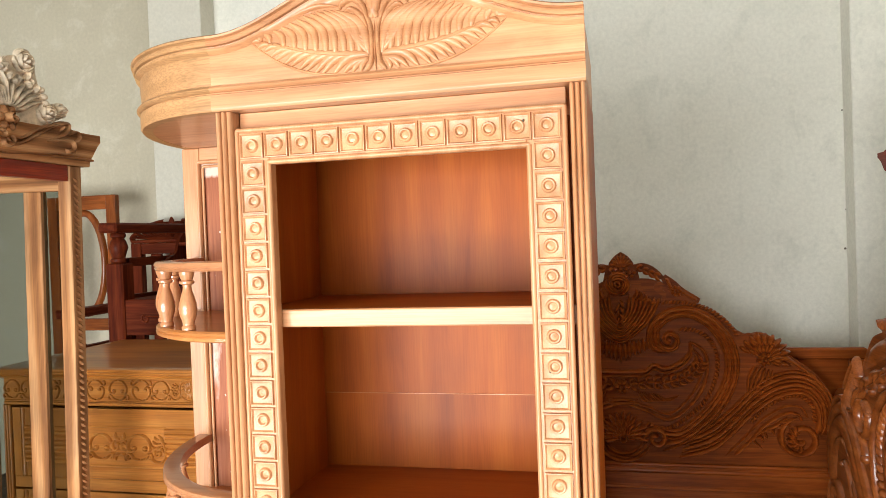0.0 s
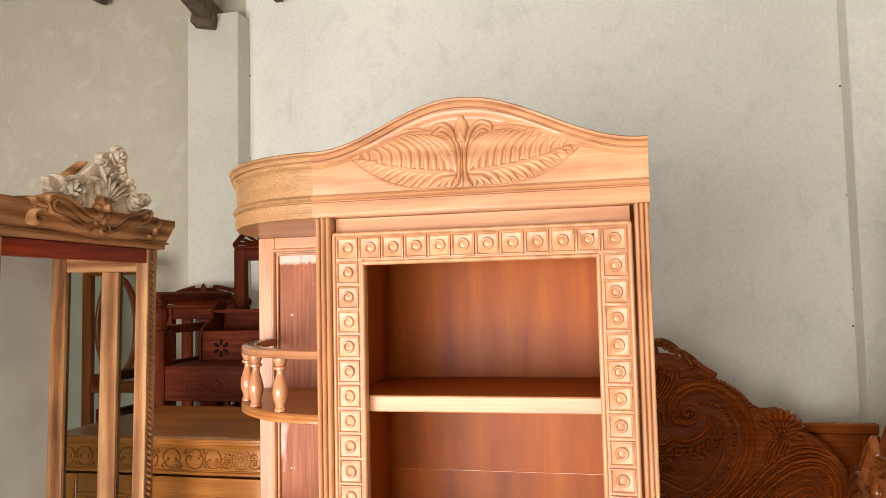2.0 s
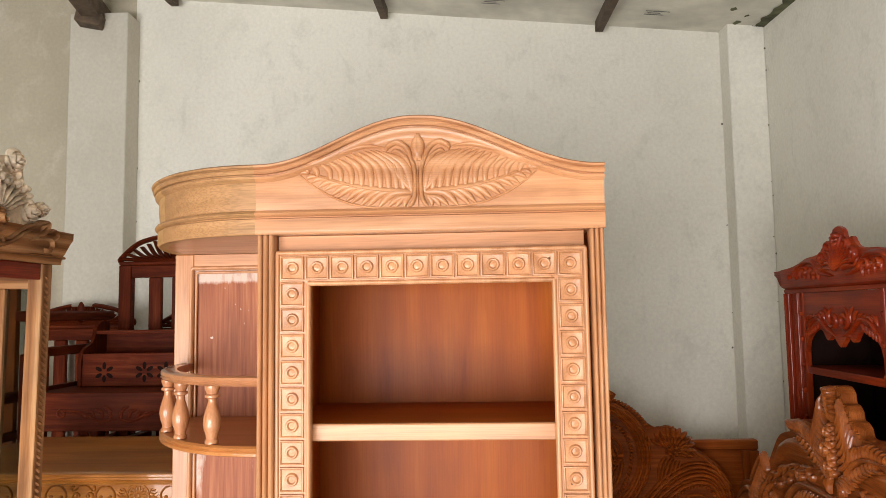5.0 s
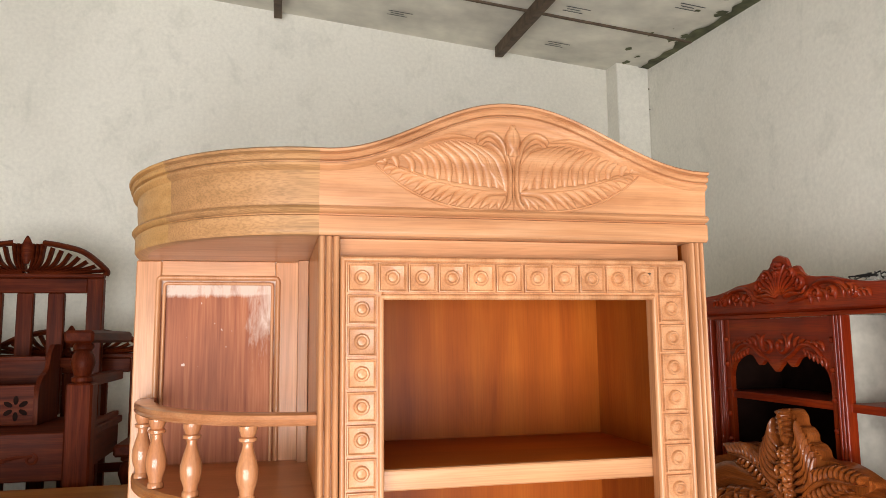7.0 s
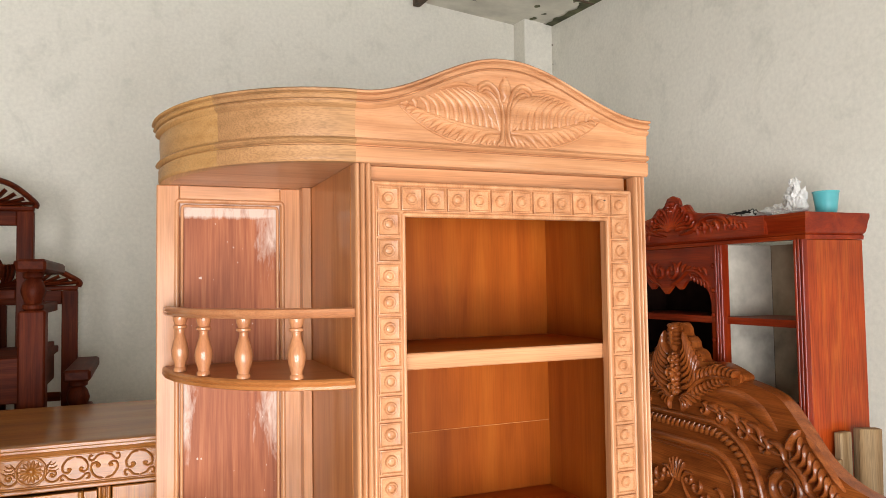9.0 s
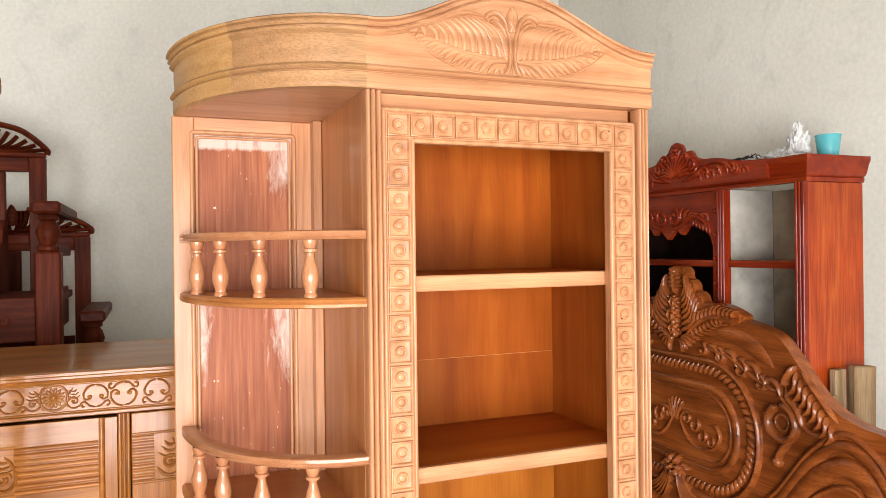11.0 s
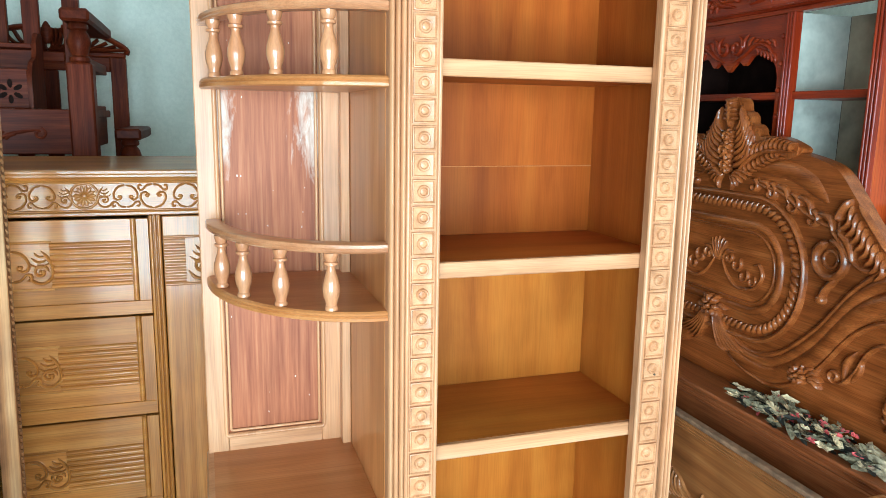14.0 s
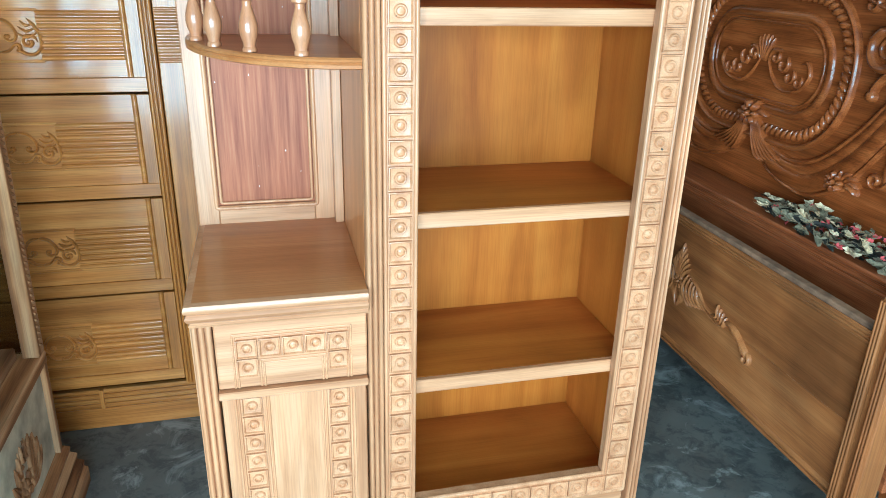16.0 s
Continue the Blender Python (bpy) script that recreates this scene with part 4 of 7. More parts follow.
# ---- honey-coloured chest of drawers ----
def chest():
    t = thing("chest_of_drawers", (-1.05, 2.1, 0), "honey lacquered teak chest with carved reeded drawers", "chest")
    X0, X1, Y, B = -1.73, -0.36, 1.837, 2.40
    H = HONEY
    part("top", sweep([(X1 + 0.01, B), (X1 + 0.01, Y - 0.012), (X0 - 0.01, Y - 0.012), (X0 - 0.01, B)], [Vector((1, 0)), Vector((1, -1)), Vector((-1, -1)), Vector((-1, 0))],
         [(-0.02, 1.258), (0.0, 1.258), (0.004, 1.262), (0.0, 1.266), (0.006, 1.270), (0.006, 1.275), (0.010, 1.278), (0.010, 1.284), (0.006, 1.287), (-0.02, 1.287)]), H["x"], t, smooth=True)
    part("top_board", box(X0 - 0.01, X1 + 0.01, Y - 0.008, B, 1.264, 1.2868, 0), H["x"], t)
    part("side_panel", box(X0, X0 + 0.02, Y + 0.012, B - 0.005, 0.0, 1.258, 0.001), H["z"], t)
    part("side_panel", box(X1 - 0.02, X1, Y + 0.012, B - 0.005, 0.0, 1.258, 0.001), H["z"], t)
    part("back_panel", box(X0 + 0.021, X1 - 0.021, B - 0.02, B - 0.008, 0.02, 1.258, 0), H["z"], t)
    fz = part("frieze", box(X0 + 0.001, X1 - 0.001, Y, Y + 0.02, 1.186, 1.2575, 0.001), H["x"], t, "frieze carved with rosettes and linked scrolls")
    bm = bmesh.new()
    m = facing((-1.109, Y, 1.2245), (0, -1))
    for k in range(-8, 10):
        u = k * 0.0755
        if k % 9 == 0:
            rosette(bm, u, 0, 0.026, 14, 0.004, m)
            ridge(bm, spiral(u, 0, 0.030, 0.030, 0, 360, 28), 0.0035, 0.005, m, ends=0)
            for s in (-1, 1):
                s_leaf(bm, u + s * 0.044, -0.002, 0.025, m, -s, 0.006)
        elif k % 9 in (1, 8):
            horns(bm, u + (0.014 if k % 9 == 1 else -0.014), -0.002, 0.027, m, 1, 0.007)
        else:
            horns(bm, u, -0.002, 0.029, m, 1 if k % 2 else -1, 0.007)
    for z in (-0.036, 0.031):
        ridge(bm, [Vector((X0 + 1.112, z)), Vector((0, z)), Vector((X1 + 1.106, z))], 0.003, 0.004, m, ends=0)
    tagged(part("frieze_carving", bm, H["x"], fz, smooth=True), kind="stuff")
    part("frieze_rail", box(X0 + 0.001, X1 - 0.001, Y - 0.004, Y + 0.02, 1.176, 1.1855, 0.002), H["x"], t)

    def post(x0, x1):
        mm = facing(((x0 + x1) / 2, Y - 0.004, 0.0), (0, -1))
        part("post", reeded(mm, x1 - x0, 0.12, 1.1755, 3, 0.007), H["z"], t, "reeded upright", smooth=True)
    post(-0.972, -0.944)
    post(X0, X0 + 0.028)
    post(X1 - 0.028, X1)
    uc = (X0 + 0.028 - 0.972) / 2
    hw = (-0.972 - X0 - 0.028) / 2
    for z0, z1, b0, b1 in ((0.938, 1.168, 1.003, 1.116), (0.676, 0.924, 0.746, 0.859), (0.414, 0.662, 0.481, 0.591), (0.140, 0.400, 0.205, 0.322)):
        d = part("drawer", box(uc - hw + 0.03, uc + hw - 0.03, Y + 0.001, Y + 0.02, z0 + 0.026, z1, 0.001), H["x"], t, "glossy drawer with a reeded carved band")
        for s in (-1, 1):
            part("drawer_stile", box(uc + s * (hw - 0.029) - 0.0, uc + s * (hw - 0.001), Y - 0.003, Y + 0.02, z0 + 0.026, z1, 0.001), H["z"], d)
        part("drawer_lip", box(uc - hw + 0.001, uc + hw - 0.001, Y - 0.0025, Y + 0.02, z0 - 0.008, z0 + 0.0258, 0.0012), H["x"], d)
        bm = bmesh.new()
        m = facing((uc, Y + 0.001, (b0 + b1) / 2), (0, -1))
        hb = (b1 - b0) / 2
        for s in (-1, 1):
            a, b = sorted((s * 0.146, s * (hw - 0.043)))
            reeds(bm, a, b, -hb, hb, 8, m, 0.0085)
            s_leaf(bm, s * 0.122, 0.0, 0.041, m, s, 0.012)
            horns(bm, s * 0.063, 0.0, 0.037, m, 1, 0.012)
            ridge(bm, spiral(s * 0.012, 0.004, 0.016, 0.005, 90, 90 - s * 420, 20), 0.0042, 0.011, m)
            leaf(bm, (0.0, -0.018), (s * 0.016, -0.040), 0.3 * s, 0.005, 0.010, m)
            leaf(bm, (0.0, 0.020), (s * 0.014, 0.042), -0.3 * s, 0.005, 0.010, m)
        for v in (-hb, hb):
            ridge(bm, [Vector((-0.15, v)), Vector((0, v)), Vector((0.15, v))], 0.004, 0.004, m, ends=0)
        mid = (z0 + 0.027 + z1) / 2 - (b0 + b1) / 2
        for s in (-1, 1):
            u = s * (hw - 0.036)
            ridge(bm, [Vector((u, mid - (z1 - z0 - 0.029) / 2)), Vector((u, mid)), Vector((u, mid + (z1 - z0 - 0.029) / 2))], 0.0065, 0.0075, m, ends=0)
        tagged(part("band_carving", bm, H["x"], d, smooth=True), kind="stuff")
    d = part("door", box(-0.942, X1 - 0.029, Y + 0.001, Y + 0.02, 0.14, 1.172, 0.002), H["z"], t, "plain glossy door with a carved upper band")
    bm = bmesh.new()
    m = facing((-0.655, Y + 0.001, 1.06), (0, -1))
    reeds(bm, -0.285, -0.235, -0.057, 0.057, 8, m, 0.005)
    for u in (-0.20, -0.10, 0.0, 0.1, 0.2):
        s_leaf(bm, u, 0, 0.048, m, 1, 0.007)
    for v in (-0.06, 0.06):
        ridge(bm, [Vector((-0.285, v)), Vector((0, v)), Vector((0.255, v))], 0.004, 0.004, m, ends=0)
    tagged(part("door_carving", bm, H["x"], d, smooth=True), kind="stuff")
    pl = part("plinth", box(X0 - 0.012, X1 + 0.012, Y - 0.006, B, 0.0, 0.062, 0.003), H["x"], t)
    bm = bmesh.new()
    for z, dpt in ((0.066, 0.008), (0.080, 0.006), (0.094, 0.004), (0.108, 0.002)):
        box(X0 - 0.008, X1 + 0.008, Y - dpt + 0.003, Y + 0.02, z - 0.0035, z + 0.010, 0.003, bm)
    part("plinth_moulding", bm, H["x"], pl)
    part("plinth_block", box(-1.20, -1.19, Y - 0.008, Y + 0.01, 0.062, 0.12, 0.001), H["z"], pl)


chest()


# ---- unfinished open cabinet with a carved crest ----
def open_cabinet():
    t = thing("open_cabinet", (-1.33, 1.3, 0), "unfinished raw teak cabinet frame with rope-carved posts and crest", "cabinet")
    XF, XB, Y0, Y1 = -1.197, -1.50, 1.01, 1.572
    R = RAW

    def rope_post(y0, y1, name="front_post"):
        p = part(name, box(XF - 0.035, XF, y0, y1, 0.41, 1.832, 0.0015), R["z"], t)
        bm = bmesh.new()
        m = facing((XF - 0.0045, (y0 + y1) / 2, 1.165), (1, 0))
        rope(bm, [Vector((0.0, -0.74 + 0.06 * k)) for k in range(24)], 0.0125, m, 1.2, 0.44)
        part("rope_carving", bm, R["z"], p, "twisted rope carving", smooth=True)
    rope_post(Y1 - 0.050, Y1 - 0.012)
    rope_post(Y0 + 0.012, Y0 + 0.050)
    # end frames with a middle post
    for y0, y1 in ((Y1 - 0.036, Y1 - 0.014), (Y0 + 0.014, Y0 + 0.036)):
        part("back_post", box(XB, XB + 0.045, y0, y1, 0.41, 1.832, 0.0015), R["z"], t)
        if y0 > 1.2:
            part("middle_post", box(-1.345, -1.295, y0, y1, 0.41, 1.7735, 0.0015), R["z"], t)
            part("end_rail", box(XB + 0.0455, XF - 0.0355, y0 + 0.001, y1 - 0.001, 1.774, 1.832, 0.001), R["x"], t)
            for x0, x1 in ((XB + 0.046, -1.3455), (-1.2945, XF - 0.036)):
                pane = part("glass_pane", box(x0, x1, y0 + 0.009, y0 + 0.012, 0.411, 1.7735, 0), TINTED_GLASS, t, "dusty grey tinted glass")
                pane.visible_shadow = False
        else:
            part("end_rail", box(XB + 0.0455, XF - 0.0355, y0, y1, 1.7905, 1.832, 0.001), R["x"], t)
            part("end_board", box(XB + 0.0455, XF - 0.0355, y0, y1, 0.41, 0.86, 0.001), R["z"], t, "low boarded end of pale and brown raw teak")
    part("back_board", box(XB - 0.006, XB - 0.0005, Y0 + 0.02, Y1 - 0.014, 0.41, 1.832, 0), plain("grey_painted_board", (0.50, 0.52, 0.46), 0.6, 0.14, 5.0), t, "grey painted back board with scuffs")
    part("head_rail", box(XF - 0.03, XF - 0.004, Y0 + 0.051, Y1 - 0.051, 1.795, 1.832, 0.001), RED["y"], t)
    # cornice, with its moulded face
    path = [(XB - 0.0, Y1), (XF, Y1), (XF, Y0), (XB - 0.0, Y0)]
    nn = [Vector((0, 1)), Vector((1, 1)), Vector((1, -1)), Vector((0, -1))]
    part("cornice", sweep(path, nn, [(-0.05, 1.833), (0.008, 1.833), (0.009, 1.846), (0.015, 1.847), (0.015, 1.851), (0.011, 1.853), (0.014, 1.860), (0.021, 1.882), (0.026, 1.893), (0.026, 1.910), (-0.05, 1.912)]), R["y"], t, "moulded cornice", smooth=True)
    part("top_board", box(XB, XF, Y0, Y1, 1.880, 1.898, 0), R["y"], t)
    # flowing ribbons carved on the cornice, and the pale shell crest standing on it
    m = facing((XF + 0.016, 1.322, 1.870), (1, 0))
    base = part("carved_board", slab([(-0.222, 0.047), (-0.201, 0.044), (-0.180, 0.051), (-0.164, 0.057), (-0.124, 0.055), (-0.090, 0.040), (-0.060, 0.026), (-0.033, 0.021), (0.005, 0.031), (0.038, 0.028), (0.073, 0.031), (0.112, 0.042), (0.157, 0.056), (0.170, 0.043), (0.200, 0.038)] + [(0.19, -0.012), (0.0, -0.030), (-0.20, -0.012)], -0.030, 0.0125, m, b=0.002), R["y"], t, "raw board carved with ribbons")
    bm = bmesh.new()
    for line, w in (([(-0.033, 0.014), (-0.063, 0.024), (-0.093, 0.040), (-0.127, 0.054), (-0.165, 0.055), (-0.183, 0.045), (-0.175, 0.020), (-0.148, 0.013), (-0.104, -0.001), (-0.063, -0.012), (-0.026, 0.000)], 0.0062),
                    ([(-0.029, 0.006), (-0.069, 0.009), (-0.101, 0.024), (-0.132, 0.039), (-0.159, 0.044), (-0.169, 0.031), (-0.154, 0.021), (-0.110, 0.011), (-0.069, -0.002)], 0.0048),
                    ([(-0.180, 0.024), (-0.200, 0.031), (-0.218, 0.037), (-0.221, 0.046)], 0.0065),
                    ([(-0.175, 0.018), (-0.200, 0.021), (-0.218, 0.012), (-0.217, -0.002), (-0.205, -0.006), (-0.192, 0.001), (-0.198, 0.008)], 0.0068),
                    ([(-0.020, 0.011), (-0.011, -0.005), (0.019, -0.007), (0.066, 0.015), (0.108, 0.037), (0.157, 0.054), (0.164, 0.043), (0.145, 0.024), (0.101, 0.009)], 0.0062),
                    ([(-0.007, 0.004), (0.025, 0.004), (0.066, 0.026), (0.115, 0.043), (0.145, 0.046), (0.138, 0.031)], 0.0046),
                    ([(0.094, 0.006), (0.145, 0.015), (0.176, 0.015), (0.180, -0.002), (0.165, -0.010), (0.153, -0.004)], 0.0066),
                    ([(0.161, 0.028), (0.188, 0.038), (0.200, 0.027), (0.184, 0.011)], 0.0056),
                    ([(-0.045, 0.013), (-0.036, 0.001), (-0.020, 0.002), (-0.017, 0.014), (-0.030, 0.017)], 0.0060),
                    ([(-0.020, 0.002), (-0.020, -0.011), (-0.001, -0.013), (0.005, 0.000), (-0.004, 0.008)], 0.0060)):
        ridge(bm, curve(line, 8), w, 0.022, m, ends=0.12, base=0.0)
    for u, v, r in ((-0.005, 0.043, 0.030),):
        rosette(bm, u, v, r, 6, 0.020, m)
        ridge(bm, spiral(u, v, r * 0.40, r * 0.10, 0, 500, 22), 0.0040, 0.034, m)
    tagged(part("cornice_carving", bm, R["y"], base, "raw carved ribbons and scrolls", smooth=True), kind="stuff")
    outline = curve([(-0.121, 0.036), (-0.149, 0.059), (-0.164, 0.073), (-0.164, 0.094), (-0.133, 0.099), (-0.099, 0.099), (-0.070, 0.110), (-0.034, 0.140), (-0.006, 0.158), (-0.001, 0.173), (0.030, 0.183), (0.065, 0.187), (0.080, 0.173), (0.084, 0.151), (0.093, 0.123), (0.104, 0.095), (0.145, 0.096), (0.174, 0.088), (0.157, 0.066), (0.094, 0.040)], 4)
    cr = part("crest", slab([(p.x, p.y) for p in outline] + [(0.045, 0.022), (-0.057, 0.012)], -0.020, 0.002, m, b=0.002), CARVED_PALE, t, "pale unfinished carved shell crest")
    # the raw board behind the shell, its sloping edge showing
    part("crest_board", slab([(-0.098, 0.102), (-0.027, 0.152), (0.004, 0.137), (0.005, 0.049), (-0.093, 0.038)], -0.046, -0.0205, m), R["y"], cr, "raw sloping backing board")
    bm = bmesh.new()
    m = m @ Matrix.Translation((0, 0, -0.001))
    # shell ribs fan out from the hub and curl over at their ends
    fan = ([(-0.076, 0.092), (-0.034, 0.107), (-0.018, 0.081)], [(-0.057, 0.101), (-0.024, 0.106), (-0.011, 0.080)], [(-0.037, 0.111), (-0.013, 0.106), (-0.006, 0.081)], [(-0.015, 0.152), (-0.003, 0.118), (0.000, 0.081)], [(0.021, 0.129), (0.012, 0.107), (0.006, 0.080)],
           [(0.058, 0.130), (0.034, 0.108), (0.013, 0.079)], [(0.093, 0.123), (0.051, 0.104), (0.019, 0.075)], [(0.101, 0.109), (0.062, 0.094), (0.025, 0.071)], [(0.104, 0.095), (0.069, 0.084), (0.031, 0.066)])
    for rib in fan:
        ridge(bm, curve(rib + [(-0.003 + 0.25 * (rib[2][0] - -0.003), 0.048 + 0.022)], 6), 0.0062, 0.015, m, ends=0.35)
        dome(bm, rib[0][0], rib[0][1] - 0.003, 0.0088, 0.018, m, 8)
    # roses: curled petals round a coiled heart
    for u, v, r in ((-0.096, 0.075, 0.030), (0.049, 0.172, 0.027), (0.108, 0.07, 0.024), (0.149, 0.082, 0.017)):
        for f, h in ((1.0, 0.013), (0.72, 0.020), (0.46, 0.026)):
            for k in range(3):
                a0 = 120 * k + 160 * f
                ridge(bm, spiral(u, v, r * f, r * f * 0.78, a0, a0 + 130, 10), r * 0.20, h, m, ends=0.3)
        dome(bm, u, v, r * 0.26, 0.028, m, 8)
    # veined leaf block beside the rose, and leaves stepping up to the top
    for q in range(4):
        leaf(bm, (-0.113, 0.077), (-0.163 + 0.004 + 0.012 * q, 0.094 + 0.006 - 0.016 * q * (q > 1)), 0.10 * (q - 1.5), 0.0075, 0.013, m)
    for k, p in enumerate([(0.031, 0.142), (0.065, 0.140), (0.080, 0.131), (0.058, 0.155), (0.014, 0.143), (0.004, 0.160)]):
        leaf(bm, (p[0] - 0.010, p[1] - 0.022), p, -0.2 if k < 4 else 0.2, 0.0090, 0.018, m)
    for k in range(4):
        leaf(bm, (0.094 + 0.008 * k, 0.059), (0.126 + 0.014 * k, 0.089 - 0.006 * k), 0.2, 0.0075, 0.015, m)
        leaf(bm, (-0.082 - 0.010 * k, 0.064), (-0.067 - 0.014 * k, 0.044 - 0.002 * k), 0.25, 0.0075, 0.014, m)
    tagged(part("shell_carving", bm, CARVED_PALE, cr, smooth=True), kind="stuff")
    # low base with a carved front
    part("base_ledge", box(XB, XF + 0.002, Y0, Y1 - 0.012, 0.38, 0.4095, 0.003), R["y"], t)
    part("base_rail", box(XF - 0.075, XF - 0.045, Y0 + 0.05, Y1 - 0.05, 0.41, 0.44, 0.003), R["y"], t)
    pn = part("base_panel", box(XF - 0.03, XF - 0.012, Y0 + 0.03, Y1 - 0.031, 0.14, 0.3795, 0.001), plain("pale_planed_board", (0.42, 0.33, 0.22), 0.6, 0.45, 14.0), t)
    part("base_post", box(XF - 0.035, XF, Y1 - 0.030, Y1 - 0.012, 0.14, 0.3795, 0.001), R["z"], t)
    part("base_post", box(XF - 0.035, XF, Y0 + 0.012, Y0 + 0.030, 0.14, 0.3795, 0.001), R["z"], t)
    part("base_side", box(XB, XF - 0.036, Y1 - 0.030, Y1 - 0.014, 0.14, 0.3795, 0), R["x"], t)
    part("base_side", box(XB, XF - 0.036, Y0 + 0.014, Y0 + 0.030, 0.14, 0.3795, 0), R["x"], t)
    bm = bmesh.new()
    m = facing((XF - 0.012, 1.36, 0.16), (1, 0))
    for k in range(9):
        a = radians(20 + 17.5 * k)
        leaf(bm, (0.01 * math.cos(a), 0.02), (0.11 * math.cos(a), 0.02 + 0.13 * math.sin(a)), 0.15 if k > 4 else -0.15, 0.011, 0.007, m)
        leaf(bm, (0.05 * math.cos(a), 0.05 + 0.05 * math.sin(a)), (0.09 * math.cos(a + 0.2), 0.05 + 0.10 * math.sin(a + 0.2)), 0.3, 0.008, 0.008, m)
    rosette(bm, 0, 0.05, 0.03, 7, 0.009, m)
    tagged(part("flower_carving", bm, R["z"], pn, "rough carved flowers", smooth=True), kind="stuff")
    part("plinth", sweep([(XB, Y1), (XF, Y1), (XF, Y0), (XB, Y0)], nn, [(-0.05, 0.0), (0.035, 0.0), (0.035, 0.045), (0.028, 0.055), (0.030, 0.07), (0.018, 0.085), (0.020, 0.10), (0.008, 0.115), (0.010, 0.128), (0.0, 0.1395), (-0.05, 0.1395)]), R["y"], t, "moulded plinth of raw teak")
    # sawn offcuts lying on the ledge
    for k, (x, y, turn, ln) in enumerate(((-1.30, 1.30, 4, 0.44), (-1.37, 1.27, -3, 0.40))):
        mo = Matrix.Translation((x, y, 0.4105)) @ pose(0, 0, 0, 0, 0, turn)
        part("offcut", box(-0.022, 0.022, -ln / 2, ln / 2, 0.0, 0.032, 0.004, m=mo), OLD_TIMBER, t, "weathered sawn offcut on the ledge")
    # it leans a little on the uneven floor
    t.rotation_euler = (0, radians(1.1), 0)
    t.location.x -= 0.034



open_cabinet()


# ---- carved headboard along the right ----
def strap(pts, width, w0, w1, m, bm=None, b=0.002):
    """A flat curved band along (u, v) points, tapering to both ends."""
    k = len(pts) - 1
    one, two = [], []
    for i, p in enumerate(pts):
        d = (pts[min(i + 1, k)] - pts[max(i - 1, 0)]).normalized()
        f = width * (0.25 + 0.75 * math.sin(math.pi * (0.08 + 0.84 * i / k)))
        one.append((p.x - d.y * f, p.y + d.x * f))
        two.append((p.x + d.y * f, p.y - d.x * f))
    return slab(one + two[::-1], w0, w1, m, bm, b)


